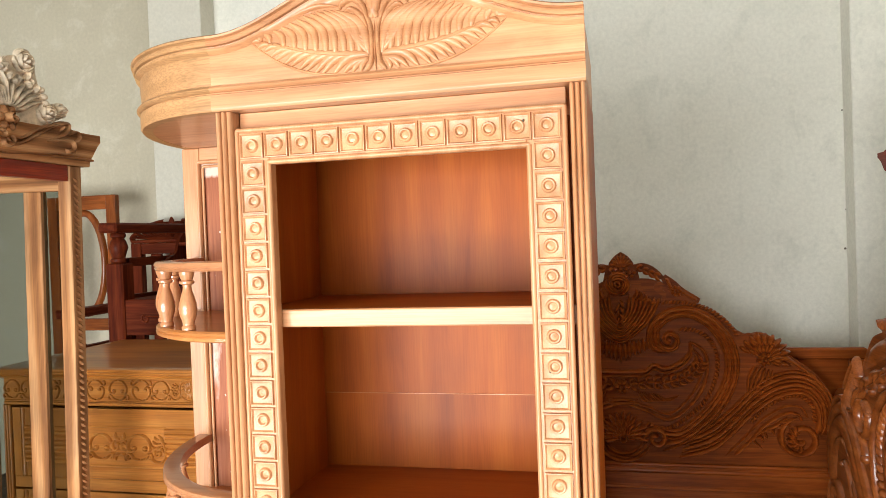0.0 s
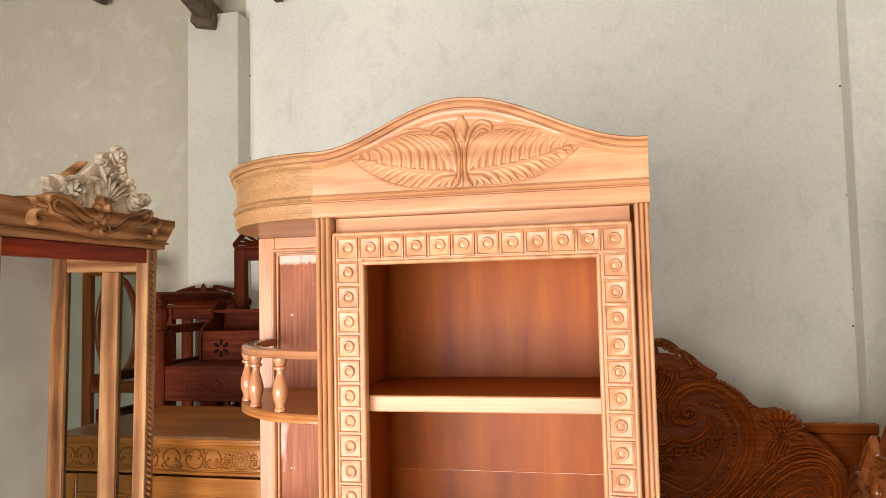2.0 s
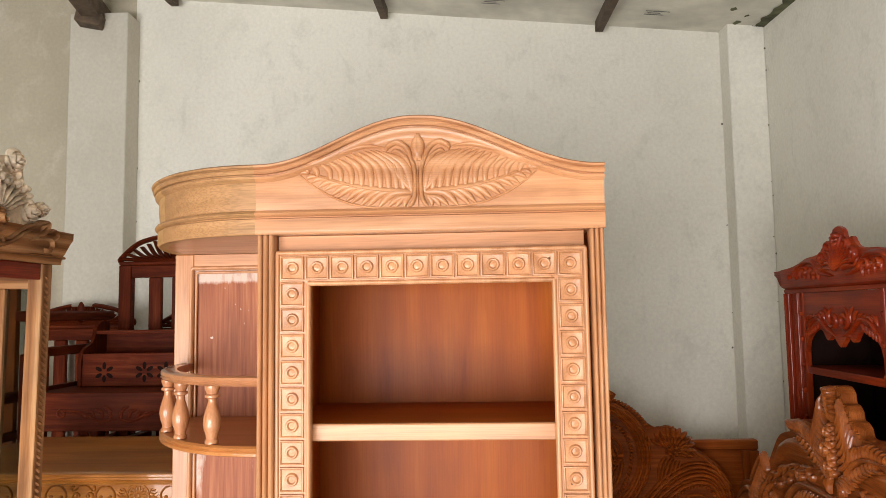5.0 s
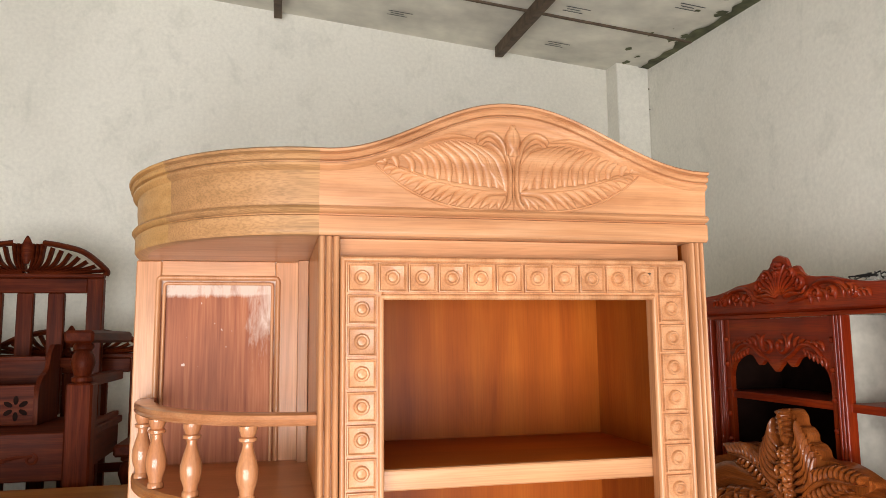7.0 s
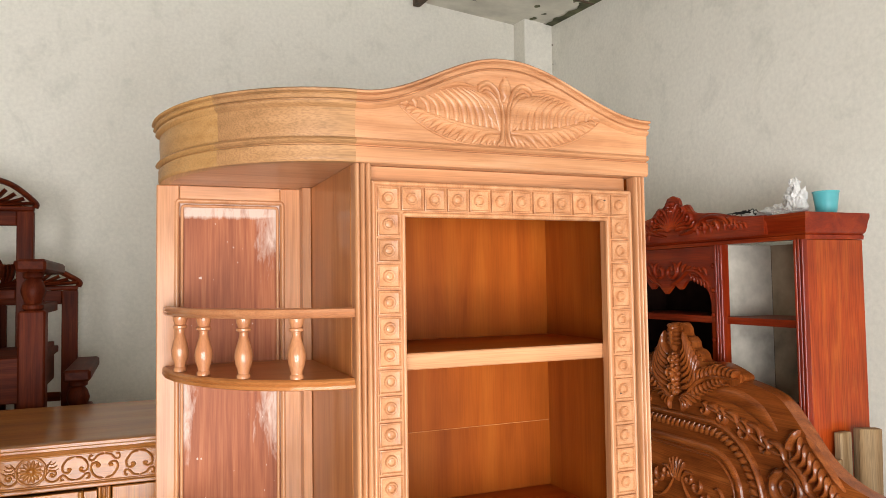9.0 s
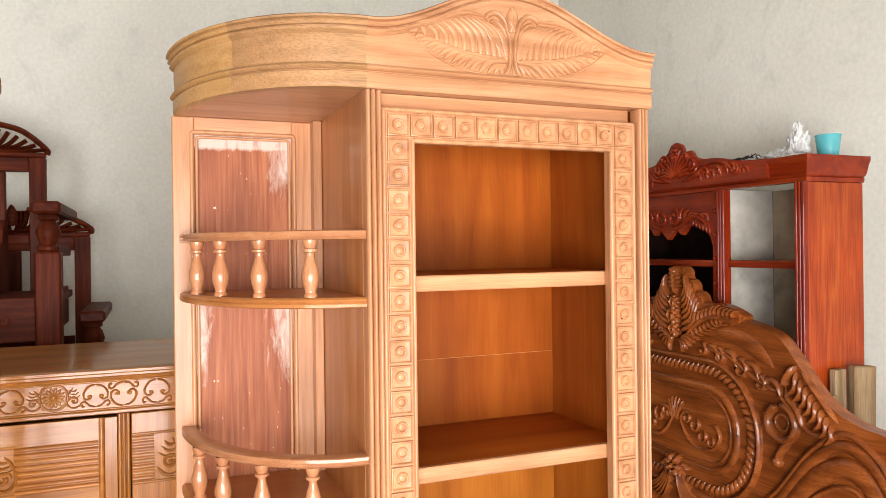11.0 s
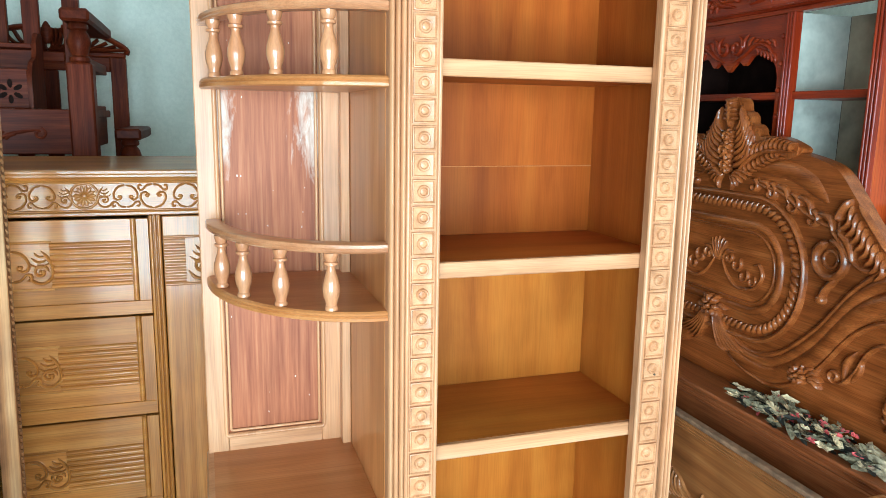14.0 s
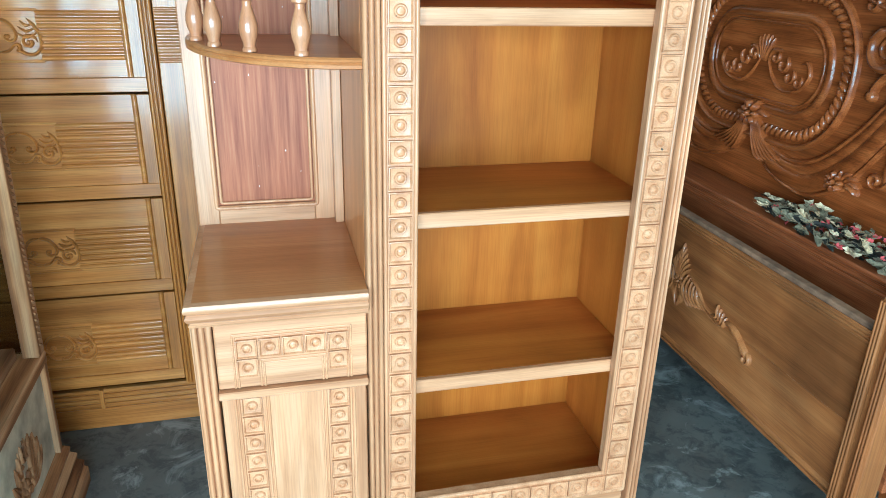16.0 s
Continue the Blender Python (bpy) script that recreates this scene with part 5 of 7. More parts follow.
def bed_headboard():
    t = thing("carved_headboard", (0.75, 1.832, 0), "brown varnished teak headboard with carved oval, scrolls and leaf crest", "headboard")
    m = facing((0.734, 1.832, 0.0), (-1, 0))
    # crest lies on u = 0
    arch = [(p.x, p.y) for p in curve([(0.0, 1.372), (0.12, 1.366), (0.24, 1.345), (0.34, 1.325), (0.40, 1.300), (0.46, 1.238), (0.52, 1.170), (0.585, 1.128), (0.65, 1.108), (0.72, 1.098), (0.775, 1.06), (0.80, 1.00)], 5)]
    body = part("board", slab([(u, v) for u, v in arch] + [(0.80, 0.60), (-0.80, 0.60)] + [(-u, v) for u, v in reversed(arch) if u > 1e-6], -0.045, 0.0, m, b=0.010), BROWN["y"], t)
    bm = bmesh.new()
    board, m = m, m @ Matrix.Translation((-0.03, 0, 0))
    for s in (-1, 1):
        # plain raised shoulder between the oval and the arch
        ridge(bm, curve([(s * 0.13, 1.285), (s * 0.24, 1.293), (s * 0.33, 1.268), (s * 0.41, 1.215)], 8), 0.026, 0.012, m, ends=0.3)
        ridge(bm, curve([(s * 0.485, 1.235), (s * 0.458, 1.195), (s * 0.452, 1.172)], 8), 0.013, 0.024, m, ends=0.2)
        # curled leaves along the top of the oval
        ridge(bm, curve([(s * 0.10, 1.262), (s * 0.17, 1.240), (s * 0.25, 1.225), (s * 0.33, 1.185), (s * 0.40, 1.160), (s * 0.44, 1.152)], 8), 0.008, 0.016, m)
        for u, v, r, w in ((0.135, 1.235, 0.022, 1), (0.205, 1.222, 0.028, 1), (0.290, 1.195, 0.034, 1), (0.365, 1.165, 0.026, 1)):
            ridge(bm, spiral(s * u, v, r, r * 0.25, 120 if s > 0 else 60, (120 if s > 0 else 60) - s * 330, 18), 0.0085, 0.017, m, ends=0.15)
            leaf(bm, (s * (u + 0.01), v + r * 0.8), (s * (u + 0.075), v - 0.030), 0.25 * s, 0.0105, 0.016, m)
        # fan of ribs on the shoulder
        for k in range(8):
            f = k / 7
            u0, v0 = 0.487 + 0.108 * f, 1.205 - 0.120 * f
            leaf(bm, (s * u0, v0 + 0.012), (s * (u0 - 0.030 + 0.012 * f), v0 - 0.058 + 0.01 * f), 0.22 * s, 0.0098, 0.020, m)
        ridge(bm, curve([(s * 0.452, 1.172), (s * 0.475, 1.11), (s * 0.535, 1.062), (s * 0.60, 1.072)], 8), 0.009, 0.016, m)
        ridge(bm, curve([(s * 0.505, 1.222), (s * 0.56, 1.165), (s * 0.615, 1.105)], 8), 0.007, 0.016, m)
        # ring scroll with its tails
        ridge(bm, spiral(s * 0.437, 1.068, 0.050, 0.046, 100, 100 - s * 355, 34), 0.013, 0.020, m, ends=0.06)
        ridge(bm, spiral(s * 0.437, 1.068, 0.024, 0.022, 0, 360, 20), 0.005, 0.008, m, ends=0)
        leaf(bm, (s * 0.450, 1.150), (s * 0.515, 1.065), 0.12 * s, 0.014, 0.020, m)
        leaf(bm, (s * 0.425, 1.150), (s * 0.490, 1.070), 0.10 * s, 0.010, 0.016, m)
        ridge(bm, curve([(s * 0.475, 1.03), (s * 0.44, 0.995), (s * 0.425, 0.965), (s * 0.43, 0.945)], 8), 0.011, 0.018, m)
        dome(bm, s * 0.424, 0.955, 0.016, 0.022, m, 10)
        dome(bm, s * 0.392, 1.085, 0.013, 0.020, m, 10)
        # broad S mouldings that run below the oval and out to the end
        for off, w, h in ((-0.030, 0.009, 0.014), (0.0, 0.018, 0.017), (0.052, 0.029, 0.020), (0.098, 0.008, 0.014)):
            ridge(bm, curve([(s * 0.075, 0.748 - off * 0.5), (s * 0.19, 0.718 - off * 0.55), (s * 0.30, 0.742 - off * 0.8), (s * 0.42, 0.842 - off), (s * 0.535, 0.985 - off), (s * 0.64, 1.050 - off * 1.05), (s * (0.735 - 0.3 * off), 0.995 - off * 0.8), (s * (0.778 - 0.5 * off), 0.88 - off * 0.2), (s * 0.755, 0.765)], 8), w, h, m, ends=0.06)
        ridge(bm, spiral(s * 0.715, 0.745, 0.080, 0.012, 20 if s > 0 else 160, (20 if s > 0 else 160) - s * 520, 44), 0.015, 0.020, m, ends=0.1)
        for k in range(5):
            a0 = radians(90 + s * (20 + 26 * k))
            leaf(bm, (s * 0.715 + 0.02 * math.cos(a0), 0.72 + 0.02 * math.sin(a0)), (s * 0.715 + 0.07 * math.cos(a0), 0.72 + 0.07 * math.sin(a0)), 0.2 * s, 0.012, 0.022, m)
        # leaf spray in the lower field
        ridge(bm, curve([(s * 0.50, 0.745), (s * 0.525, 0.757), (s * 0.555, 0.795), (s * 0.585, 0.855), (s * 0.625, 0.885), (s * 0.66, 0.872)], 8), 0.007, 0.014, m)
        ridge(bm, spiral(s * 0.492, 0.762, 0.020, 0.005, 270, 270 - s * 400, 18), 0.006, 0.012, m)
        leaf(bm, (s * 0.525, 0.757), (s * 0.553, 0.850), 0.15 * s, 0.012, 0.014, m)
        leaf(bm, (s * 0.545, 0.765), (s * 0.570, 0.840), -0.1 * s, 0.010, 0.012, m)
        dome(bm, s * 0.66, 0.868, 0.010, 0.013, m, 8)
        # leaf cluster at the foot
        for k in range(9):
            a0 = radians(-20 + 27 * k)
            leaf(bm, (s * 0.40 + 0.012 * math.cos(a0), 0.725 + 0.01 * math.sin(a0)), (s * 0.40 + 0.060 * math.cos(a0), 0.725 + 0.042 * math.sin(a0)), 0.2, 0.012, 0.024, m)
        rosette(bm, s * 0.385, 0.730, 0.030, 7, 0.032, m)
        # striped bundle below the oval
        for k in range(6):
            ridge(bm, curve([(s * (0.012 + 0.004 * k), 0.822), (s * (0.022 + 0.009 * k), 0.775), (s * (0.045 + 0.016 * k), 0.725 + 0.003 * k), (s * (0.075 + 0.020 * k), 0.700 + 0.004 * k)], 6), 0.0068, 0.024, m, ends=0.2)
    rosette(bm, 0, 0.832, 0.040, 7, 0.034, m)
    for k in range(6):
        a0 = radians(60 * k)
        leaf(bm, (0.02 * math.cos(a0), 0.832 + 0.015 * math.sin(a0)), (0.068 * math.cos(a0), 0.832 + 0.042 * math.sin(a0)), 0.2, 0.012, 0.024, m)
    tagged(part("scroll_carving", bm, BROWN["y"], body, "deeply carved scrolls and leaves", smooth=True), kind="stuff")
    # rope ring round the oval field
    bm = bmesh.new()

    def oval(hw, hh, r):
        pts = []
        for sx, sy, a0 in ((1, 1, 0), (-1, 1, 90), (-1, -1, 180), (1, -1, 270)):
            pts += [Vector((sx * (hw - r) + r * math.cos(radians(a0 + 9 * k)), 0.985 + sy * (hh - r) + r * math.sin(radians(a0 + 9 * k)))) for k in range(11)]
        return pts + pts[:1]
    rope(bm, oval(0.325, 0.187, 0.176), 0.0185, m, 1.2)
    part("rope_ring", bm, BROWN["y"], body, "twisted rope carving round the oval", smooth=True)
    bm = bmesh.new()
    ridge(bm, oval(0.358, 0.218, 0.205), 0.009, 0.018, m, ends=0)
    ridge(bm, oval(0.268, 0.132, 0.122), 0.013, 0.012, m, ends=0)
    ridge(bm, oval(0.243, 0.109, 0.103), 0.005, 0.006, m, ends=0)
    part("oval_moulding", bm, BROWN["y"], body, smooth=True)
    bm = bmesh.new()
    for s in (-1, 1):
        ridge(bm, curve([(s * 0.012, 1.000), (s * 0.05, 0.945), (s * 0.10, 0.915), (s * 0.165, 0.925), (s * 0.200, 0.965), (s * 0.185, 1.000), (s * 0.160, 0.995)], 8), 0.006, 0.011, m)
        for u, v, r in ((0.085, 0.985, 0.026), (0.120, 0.955, 0.024), (0.158, 0.945, 0.020), (0.050, 1.000, 0.018)):
            ridge(bm, spiral(s * u, v, r, r * 0.3, 60 if s > 0 else 120, (60 if s > 0 else 120) - s * 300, 16), 0.0062, 0.011, m, ends=0.15)
        leaf(bm, (s * 0.02, 0.985), (s * 0.075, 1.022), 0.25 * s, 0.008, 0.011, m)
    for k in range(5):
        a0 = radians(62 + 14 * k)
        leaf(bm, (0.008 * math.cos(a0), 0.985), (0.072 * math.cos(a0), 0.985 + 0.075 * math.sin(a0)), 0, 0.0072, 0.013, m)
    tagged(part("oval_carving", bm, BROWN["y"], body, "carved flourish in the oval", smooth=True), kind="stuff")
    m = board
    # leaf crest
    m = m @ Matrix.Translation((-0.012, 0, 0))
    out = curve([(0.0, 1.497), (0.020, 1.495), (0.035, 1.480), (0.040, 1.458), (0.056, 1.452), (0.070, 1.438), (0.074, 1.420), (0.092, 1.415), (0.108, 1.402), (0.114, 1.386), (0.132, 1.381), (0.160, 1.384), (0.200, 1.382), (0.245, 1.370), (0.284, 1.350), (0.255, 1.325), (0.20, 1.312)], 5)
    cr = part("crest", slab([(p.x, p.y) for p in out] + [(-p.x, p.y) for p in reversed(out) if p.x > 1e-6], -0.035, 0.010, m, b=0.007), BROWN["z"], t, "carved leaf crest")
    bm = bmesh.new()
    mc = m @ Matrix.Translation((0, 0, 0.010))
    for s in (-1, 1):
        # side fronds with slanting ribs
        ridge(bm, curve([(s * 0.040, 1.255), (s * 0.085, 1.305), (s * 0.15, 1.338), (s * 0.27, 1.345)], 8), 0.008, 0.016, mc)
        for k in range(11):
            f = k / 10
            u0, v0 = 0.075 + 0.175 * f, 1.300 + 0.045 * min(1, f * 1.8)
            leaf(bm, (s * u0, v0), (s * (u0 + 0.026), v0 + 0.058 - 0.034 * f), 0.2 * s, 0.0088, 0.018, mc)
            if k < 8:
                leaf(bm, (s * u0, v0 - 0.004), (s * (u0 + 0.036), v0 - 0.028 + 0.012 * f), -0.25 * s, 0.0072, 0.014, mc)
        # upright fronds beside the flowers
        for k in range(7):
            f = k / 6
            leaf(bm, (s * (0.022 + 0.010 * f), 1.285 + 0.018 * k), (s * (0.105 - 0.060 * f), 1.385 + 0.014 * k), -0.22 * s, 0.0125 - 0.003 * f, 0.020, mc)
        for k in range(5):
            leaf(bm, (s * 0.016, 1.262 - 0.002 * k), (s * (0.030 + 0.020 * k), 1.215 + 0.012 * k), 0.2 * s, 0.009, 0.016, mc)
    for v, r, h in ((1.335, 0.034, 0.034), (1.290, 0.028, 0.028), (1.378, 0.026, 0.026)):
        rosette(bm, 0, v, r, 8, h * 0.7, mc)
        ridge(bm, spiral(0, v, r * 0.6, r * 0.15, 0, 480, 26), 0.005, h, mc, ends=0.1)
    for k in range(5):
        for s in (-1, 1):
            leaf(bm, (0, 1.405 + 0.016 * k), (s * (0.032 - 0.003 * k), 1.432 + 0.014 * k), 0.35 * s, 0.011, 0.018 + 0.002 * k, mc)
    dome(bm, 0, 1.480, 0.016, 0.026, mc, 10)
    tagged(part("crest_carving", bm, BROWN["z"], cr, smooth=True), kind="stuff")
    # ledge and plank below the carving
    part("ledge", box(0.615, 0.765, 1.035, 2.63, 0.585, 0.599, 0.004), PLANK["y"], t, "narrow red-brown ledge below the carving")
    lw = part("lower_board", box(0.640, 0.700, 1.04, 2.62, 0.10, 0.5845, 0.002), PLANK["y"], t, "plain red-brown plank")
    bm = bmesh.new()
    mm = facing((0.640, 1.832, 0.0), (-1, 0))
    for v in (0.575, 0.563, 0.549):
        ridge(bm, [Vector((-0.78, v)), Vector((0, v)), Vector((0.78, v))], 0.005, 0.005, mm, ends=0)
    part("plank_moulding", bm, PLANK["y"], lw, smooth=True)
    for y in (1.035, 2.575):
        part("leg", box(0.69, 0.775, y, y + 0.055, 0.0, 0.5845, 0.004), BROWN["z"], t)


bed_headboard()


# ---- footboard in front of it ----
def bed_footboard():
    t = thing("bed_footboard", (0.54, 1.5, 0), "tan varnished wooden footboard with a carved spray and fluted post", "footboard")
    XF = 0.515
    b = part("board", box(XF, XF + 0.022, 1.055, 2.50, 0.3005, 0.50, 0.0012), RAIL["y"], t, "wide figured board")
    part("board", box(XF, XF + 0.022, 1.055, 2.50, 0.10, 0.30, 0.0012), RAIL["y"], t, "darker streaked lower board")
    part("cap", box(XF - 0.006, XF + 0.022, 1.055, 2.50, 0.532, 0.546, 0.004), DUSTY_EDGE, t, "dusty pale top edge")
    bm = bmesh.new()
    m = facing((XF, 1.78, 0.0), (-1, 0))
    box(XF - 0.004, XF + 0.022, 1.055, 2.50, 0.5005, 0.5315, 0.001, bm)
    mt = m @ Matrix.Translation((0, 0, 0.004))
    for v in (0.507, 0.516, 0.525):
        ridge(bm, [Vector((-0.72, v)), Vector((0, v)), Vector((0.724, v))], 0.004, 0.005, mt, ends=0)
    part("top_moulding", bm, RAIL["y"], b, smooth=True)
    bm = bmesh.new()
    for v, w in ((0.118, 0.010), (0.104, 0.005)):
        ridge(bm, [Vector((-0.72, v)), Vector((0, v)), Vector((0.724, v))], w, 0.009, m, ends=0)
    part("bottom_bead", bm, RAIL["y"], b, smooth=True)
    bm = bmesh.new()
    for s in (-1, 1):
        # striped wing, then drooping lobes along a thin stem, and a striped curl at its end
        for k in range(6):
            leaf(bm, (s * 0.006, 0.335), (s * (0.002 + 0.009 * k), 0.455 - 0.013 * k), 0.08 * s, 0.0066, 0.013, m)
            leaf(bm, (s * 0.006, 0.325), (s * (0.002 + 0.007 * k), 0.245 + 0.007 * k), 0.16 * s, 0.0062, 0.011, m)
        for k in range(5):
            leaf(bm, (s * (0.040 + 0.014 * k), 0.368 - 0.004 * k), (s * (0.062 + 0.020 * k), 0.272 + 0.006 * k), -0.24 * s, 0.0080, 0.014, m)
        ridge(bm, curve([(s * 0.03, 0.362), (s * 0.09, 0.352), (s * 0.135, 0.318), (s * 0.19, 0.302), (s * 0.235, 0.308)], 8), 0.0040, 0.009, m)
        ridge(bm, curve([(s * 0.06, 0.340), (s * 0.11, 0.322), (s * 0.15, 0.298), (s * 0.20, 0.288), (s * 0.25, 0.296)], 8), 0.0036, 0.008, m)
        for k in range(4):
            leaf(bm, (s * (0.176 + 0.012 * k), 0.300), (s * (0.204 + 0.015 * k), 0.346 - 0.006 * k), -0.42 * s, 0.0080, 0.014, m)
        for k in range(6):
            q = 0.0115 * k
            ridge(bm, curve([(s * (0.236 + q), 0.312 - 0.2 * q), (s * (0.278 + q * 0.9), 0.316 - 0.5 * q), (s * (0.318 + q * 0.6), 0.298 - 0.4 * q), (s * (0.336 + q * 0.3), 0.262 - 0.1 * q)], 7), 0.0066, 0.014, m, ends=0.3)
        ridge(bm, spiral(s * 0.356, 0.256, 0.020, 0.006, 130 if s > 0 else 50, (130 if s > 0 else 50) - s * 380, 18), 0.0062, 0.013, m)
    rosette(bm, 0, 0.33, 0.026, 7, 0.014, m)
    tagged(part("spray_carving", bm, RAIL["z"], b, "carved leaf spray", smooth=True), kind="stuff")
    for y in (0.985, 2.501):
        part("post", box(XF - 0.012, XF + 0.045, y, y + 0.069, 0.0, 0.62, 0.003), RAIL["z"], t)
        for dy in (0.014, 0.055):
            mp = facing((XF - 0.0185, y + dy, 0.0), (-1, 0))
            part("post_flute", reeded(mp, 0.024, 0.002, 0.615, 3, 0.005, 0.006), RAIL["z"], t, smooth=True)


bed_footboard()


# ---- red lacquered cabinet ----
def red_cabinet():
    t = thing("red_cabinet", (0.96, 1.90, 0), "glossy red lacquered showcase cabinet with carved cornice", "cabinet")
    XF, XB, Y0, Y1 = 0.84, 1.068, 1.43, 2.37
    m = facing((XF, 1.90, 0.0), (-1, 0))
    part("end_panel", box(XF + 0.004, XB, Y0, Y0 + 0.022, 0.08, 1.745, 0.002), RED_END, t, "orange-red streaked end panel")
    part("end_panel", box(XF + 0.004, XB, Y1 - 0.022, Y1, 0.08, 1.745, 0.002), RED["z"], t)
    pale = plain("dusty_back_board", (0.30, 0.235, 0.155), 0.75, 0.5, 7.0)
    lining = plain("pale_lining_board", (0.47, 0.44, 0.37), 0.7, 0.4, 8.0)
    part("back_board", box(XB - 0.010, XB - 0.002, Y0 + 0.023, 1.755, 0.08, 1.745, 0), pale, t, "pale dusty back board")
    part("back_board", box(XB - 0.010, XB - 0.002, 2.302, Y1 - 0.023, 0.08, 1.745, 0), pale, t)
    # centre back and partitions coloured near-black for the shade in the middle bay
    part("back_board", box(XB - 0.010, XB - 0.002, 1.756, 2.301, 0.08, 1.745, 0), PAINTED_SHADE, t)
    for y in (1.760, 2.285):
        part("partition", box(XF + 0.02, XB - 0.011, y, y + 0.012, 0.08, 1.745, 0.001), PAINTED_SHADE, t)
    part("pale_lining", box(XF + 0.02, XB - 0.011, 1.7555, 1.7595, 0.08, 1.745, 0), lining, t, "pale dusty lining board")
    for z in (1.515, 1.24, 0.96, 0.65, 0.35):
        for a, b in ((Y0 + 0.023, 1.755), (1.773, 2.284), (2.302, Y1 - 0.023)):
            part("shelf", box(XF + 0.006, XB - 0.011, a, b, z - 0.022, z, 0.001), RED["y"], t)

    def stile(y0, y1):
        mm = facing((XF - 0.006, (y0 + y1) / 2, 0.0), (-1, 0))
        return part("stile", reeded(mm, y1 - y0, 0.08, 1.745, 3, 0.007, 0.024), RED["z"], t, smooth=True)
    for y0, y1 in ((Y0, Y0 + 0.035), (1.740, 1.775), (2.270, 2.305), (Y1 - 0.035, Y1)):
        stile(y0, y1)
    inner = part("inner_frame", box(XF - 0.002, XF + 0.016, 1.776, 1.800, 0.08, 1.745, 0.001), RED["z"], t)
    part("inner_frame", box(XF - 0.002, XF + 0.016, 2.245, 2.269, 0.08, 1.745, 0.001), RED["z"], t)
    for z in (1.68, 1.60, 1.52, 1.44, 1.36):
        for s in (-1, 1):
            bm = bmesh.new()
            dome(bm, s * 0.235 - 0.124, z, 0.009, 0.010, m @ Matrix.Translation((0, 0, 0.001)), 8)
            part("stud", bm, RED["z"], inner)
    # carved apron arch
    ma = facing((XF, 2.0225, 0.0), (-1, 0))
    ap = curve([(-0.222, 1.560), (-0.205, 1.600), (-0.16, 1.628), (-0.11, 1.632), (-0.075, 1.602), (-0.045, 1.618), (-0.02, 1.600), (0.0, 1.585), (0.02, 1.600), (0.045, 1.618), (0.075, 1.602), (0.11, 1.632), (0.16, 1.628), (0.205, 1.600), (0.222, 1.560)], 5)
    a = part("apron", slab([(p.x, p.y) for p in ap] + [(0.222, 1.744), (-0.222, 1.744)], -0.014, 0.0, ma), RED["y"], t, "scalloped carved apron")
    bm = bmesh.new()
    for s in (-1, 1):
        ridge(bm, spiral(s * 0.030, 1.665, 0.034, 0.006, 90, 90 - s * 430, 26), 0.007, 0.010, ma)
        ridge(bm, curve([(s * 0.02, 1.615), (s * 0.07, 1.635), (s * 0.12, 1.665), (s * 0.17, 1.655), (s * 0.205, 1.620)], 8), 0.007, 0.010, ma)
        for q in range(6):
            leaf(bm, (s * (0.065 + 0.022 * q), 1.655 + 0.004 * q), (s * (0.085 + 0.024 * q), 1.700 - 0.010 * q), 0.2 * s, 0.007, 0.008, ma)
            leaf(bm, (s * (0.12 + 0.014 * q), 1.655 - 0.004 * q), (s * (0.13 + 0.016 * q), 1.632 - 0.006 * q), 0.2 * s, 0.006, 0.007, ma)
    tagged(part("apron_carving", bm, RED["y"], a, smooth=True), kind="stuff")
    # cornice and crest
    part("cornice", sweep([(XB, Y1), (XF, Y1), (XF, Y0), (XB, Y0)], [Vector((0, 1)), Vector((-1, 1)), Vector((-1, -1)), Vector((0, -1))],
         [(-0.03, 1.7455), (0.004, 1.7455), (0.006, 1.757), (0.002, 1.760), (0.010, 1.766), (0.014, 1.772), (0.020, 1.796), (0.026, 1.808), (0.026, 1.820), (-0.03, 1.822)]), RED["y"], t, smooth=True)
    part("top_board", box(XF + 0.005, XB, Y0 + 0.005, Y1 - 0.005, 1.795, 1.817, 0), RED["y"], t)
    crest = curve([(0.0, 1.925), (0.03, 1.912), (0.045, 1.885), (0.075, 1.888), (0.10, 1.862), (0.14, 1.852), (0.20, 1.848), (0.26, 1.835), (0.32, 1.826), (0.40, 1.822)], 5)
    half = [(p.x, p.y) for p in crest]
    mc = facing((XF, 1.945, 0.0), (-1, 0)) @ Matrix.Translation((0, 0, 0.028))
    c = part("crest", slab(half + [(0.40, 1.765), (-0.40, 1.765)] + [(-u, v) for u, v in reversed(half) if u > 1e-6], -0.012, 0.0, mc, b=0.003), RED["y"], t, "carved scroll crest")
    bm = bmesh.new()
    for s in (-1, 1):
        for k in range(7):
            a0 = radians(90 - s * (6 + 13 * k))
            leaf(bm, (0.015 * math.cos(a0), 1.80 + 0.01 * math.sin(a0)), (0.085 * math.cos(a0), 1.80 + 0.105 * math.sin(a0) * (1 - 0.04 * k)), 0.1 * s, 0.009, 0.013, mc)
        ridge(bm, curve([(s * 0.03, 1.785), (s * 0.10, 1.80), (s * 0.16, 1.835), (s * 0.23, 1.83), (s * 0.27, 1.80)], 8), 0.008, 0.012, mc)
        ridge(bm, spiral(s * 0.275, 1.802, 0.018, 0.004, 90, 90 - s * 400, 20), 0.005, 0.010, mc)
        for k in range(6):
            leaf(bm, (s * (0.10 + 0.03 * k), 1.808 + 0.004 * k), (s * (0.125 + 0.03 * k), 1.778 + 0.003 * k), 0.3 * s, 0.007, 0.009, mc)
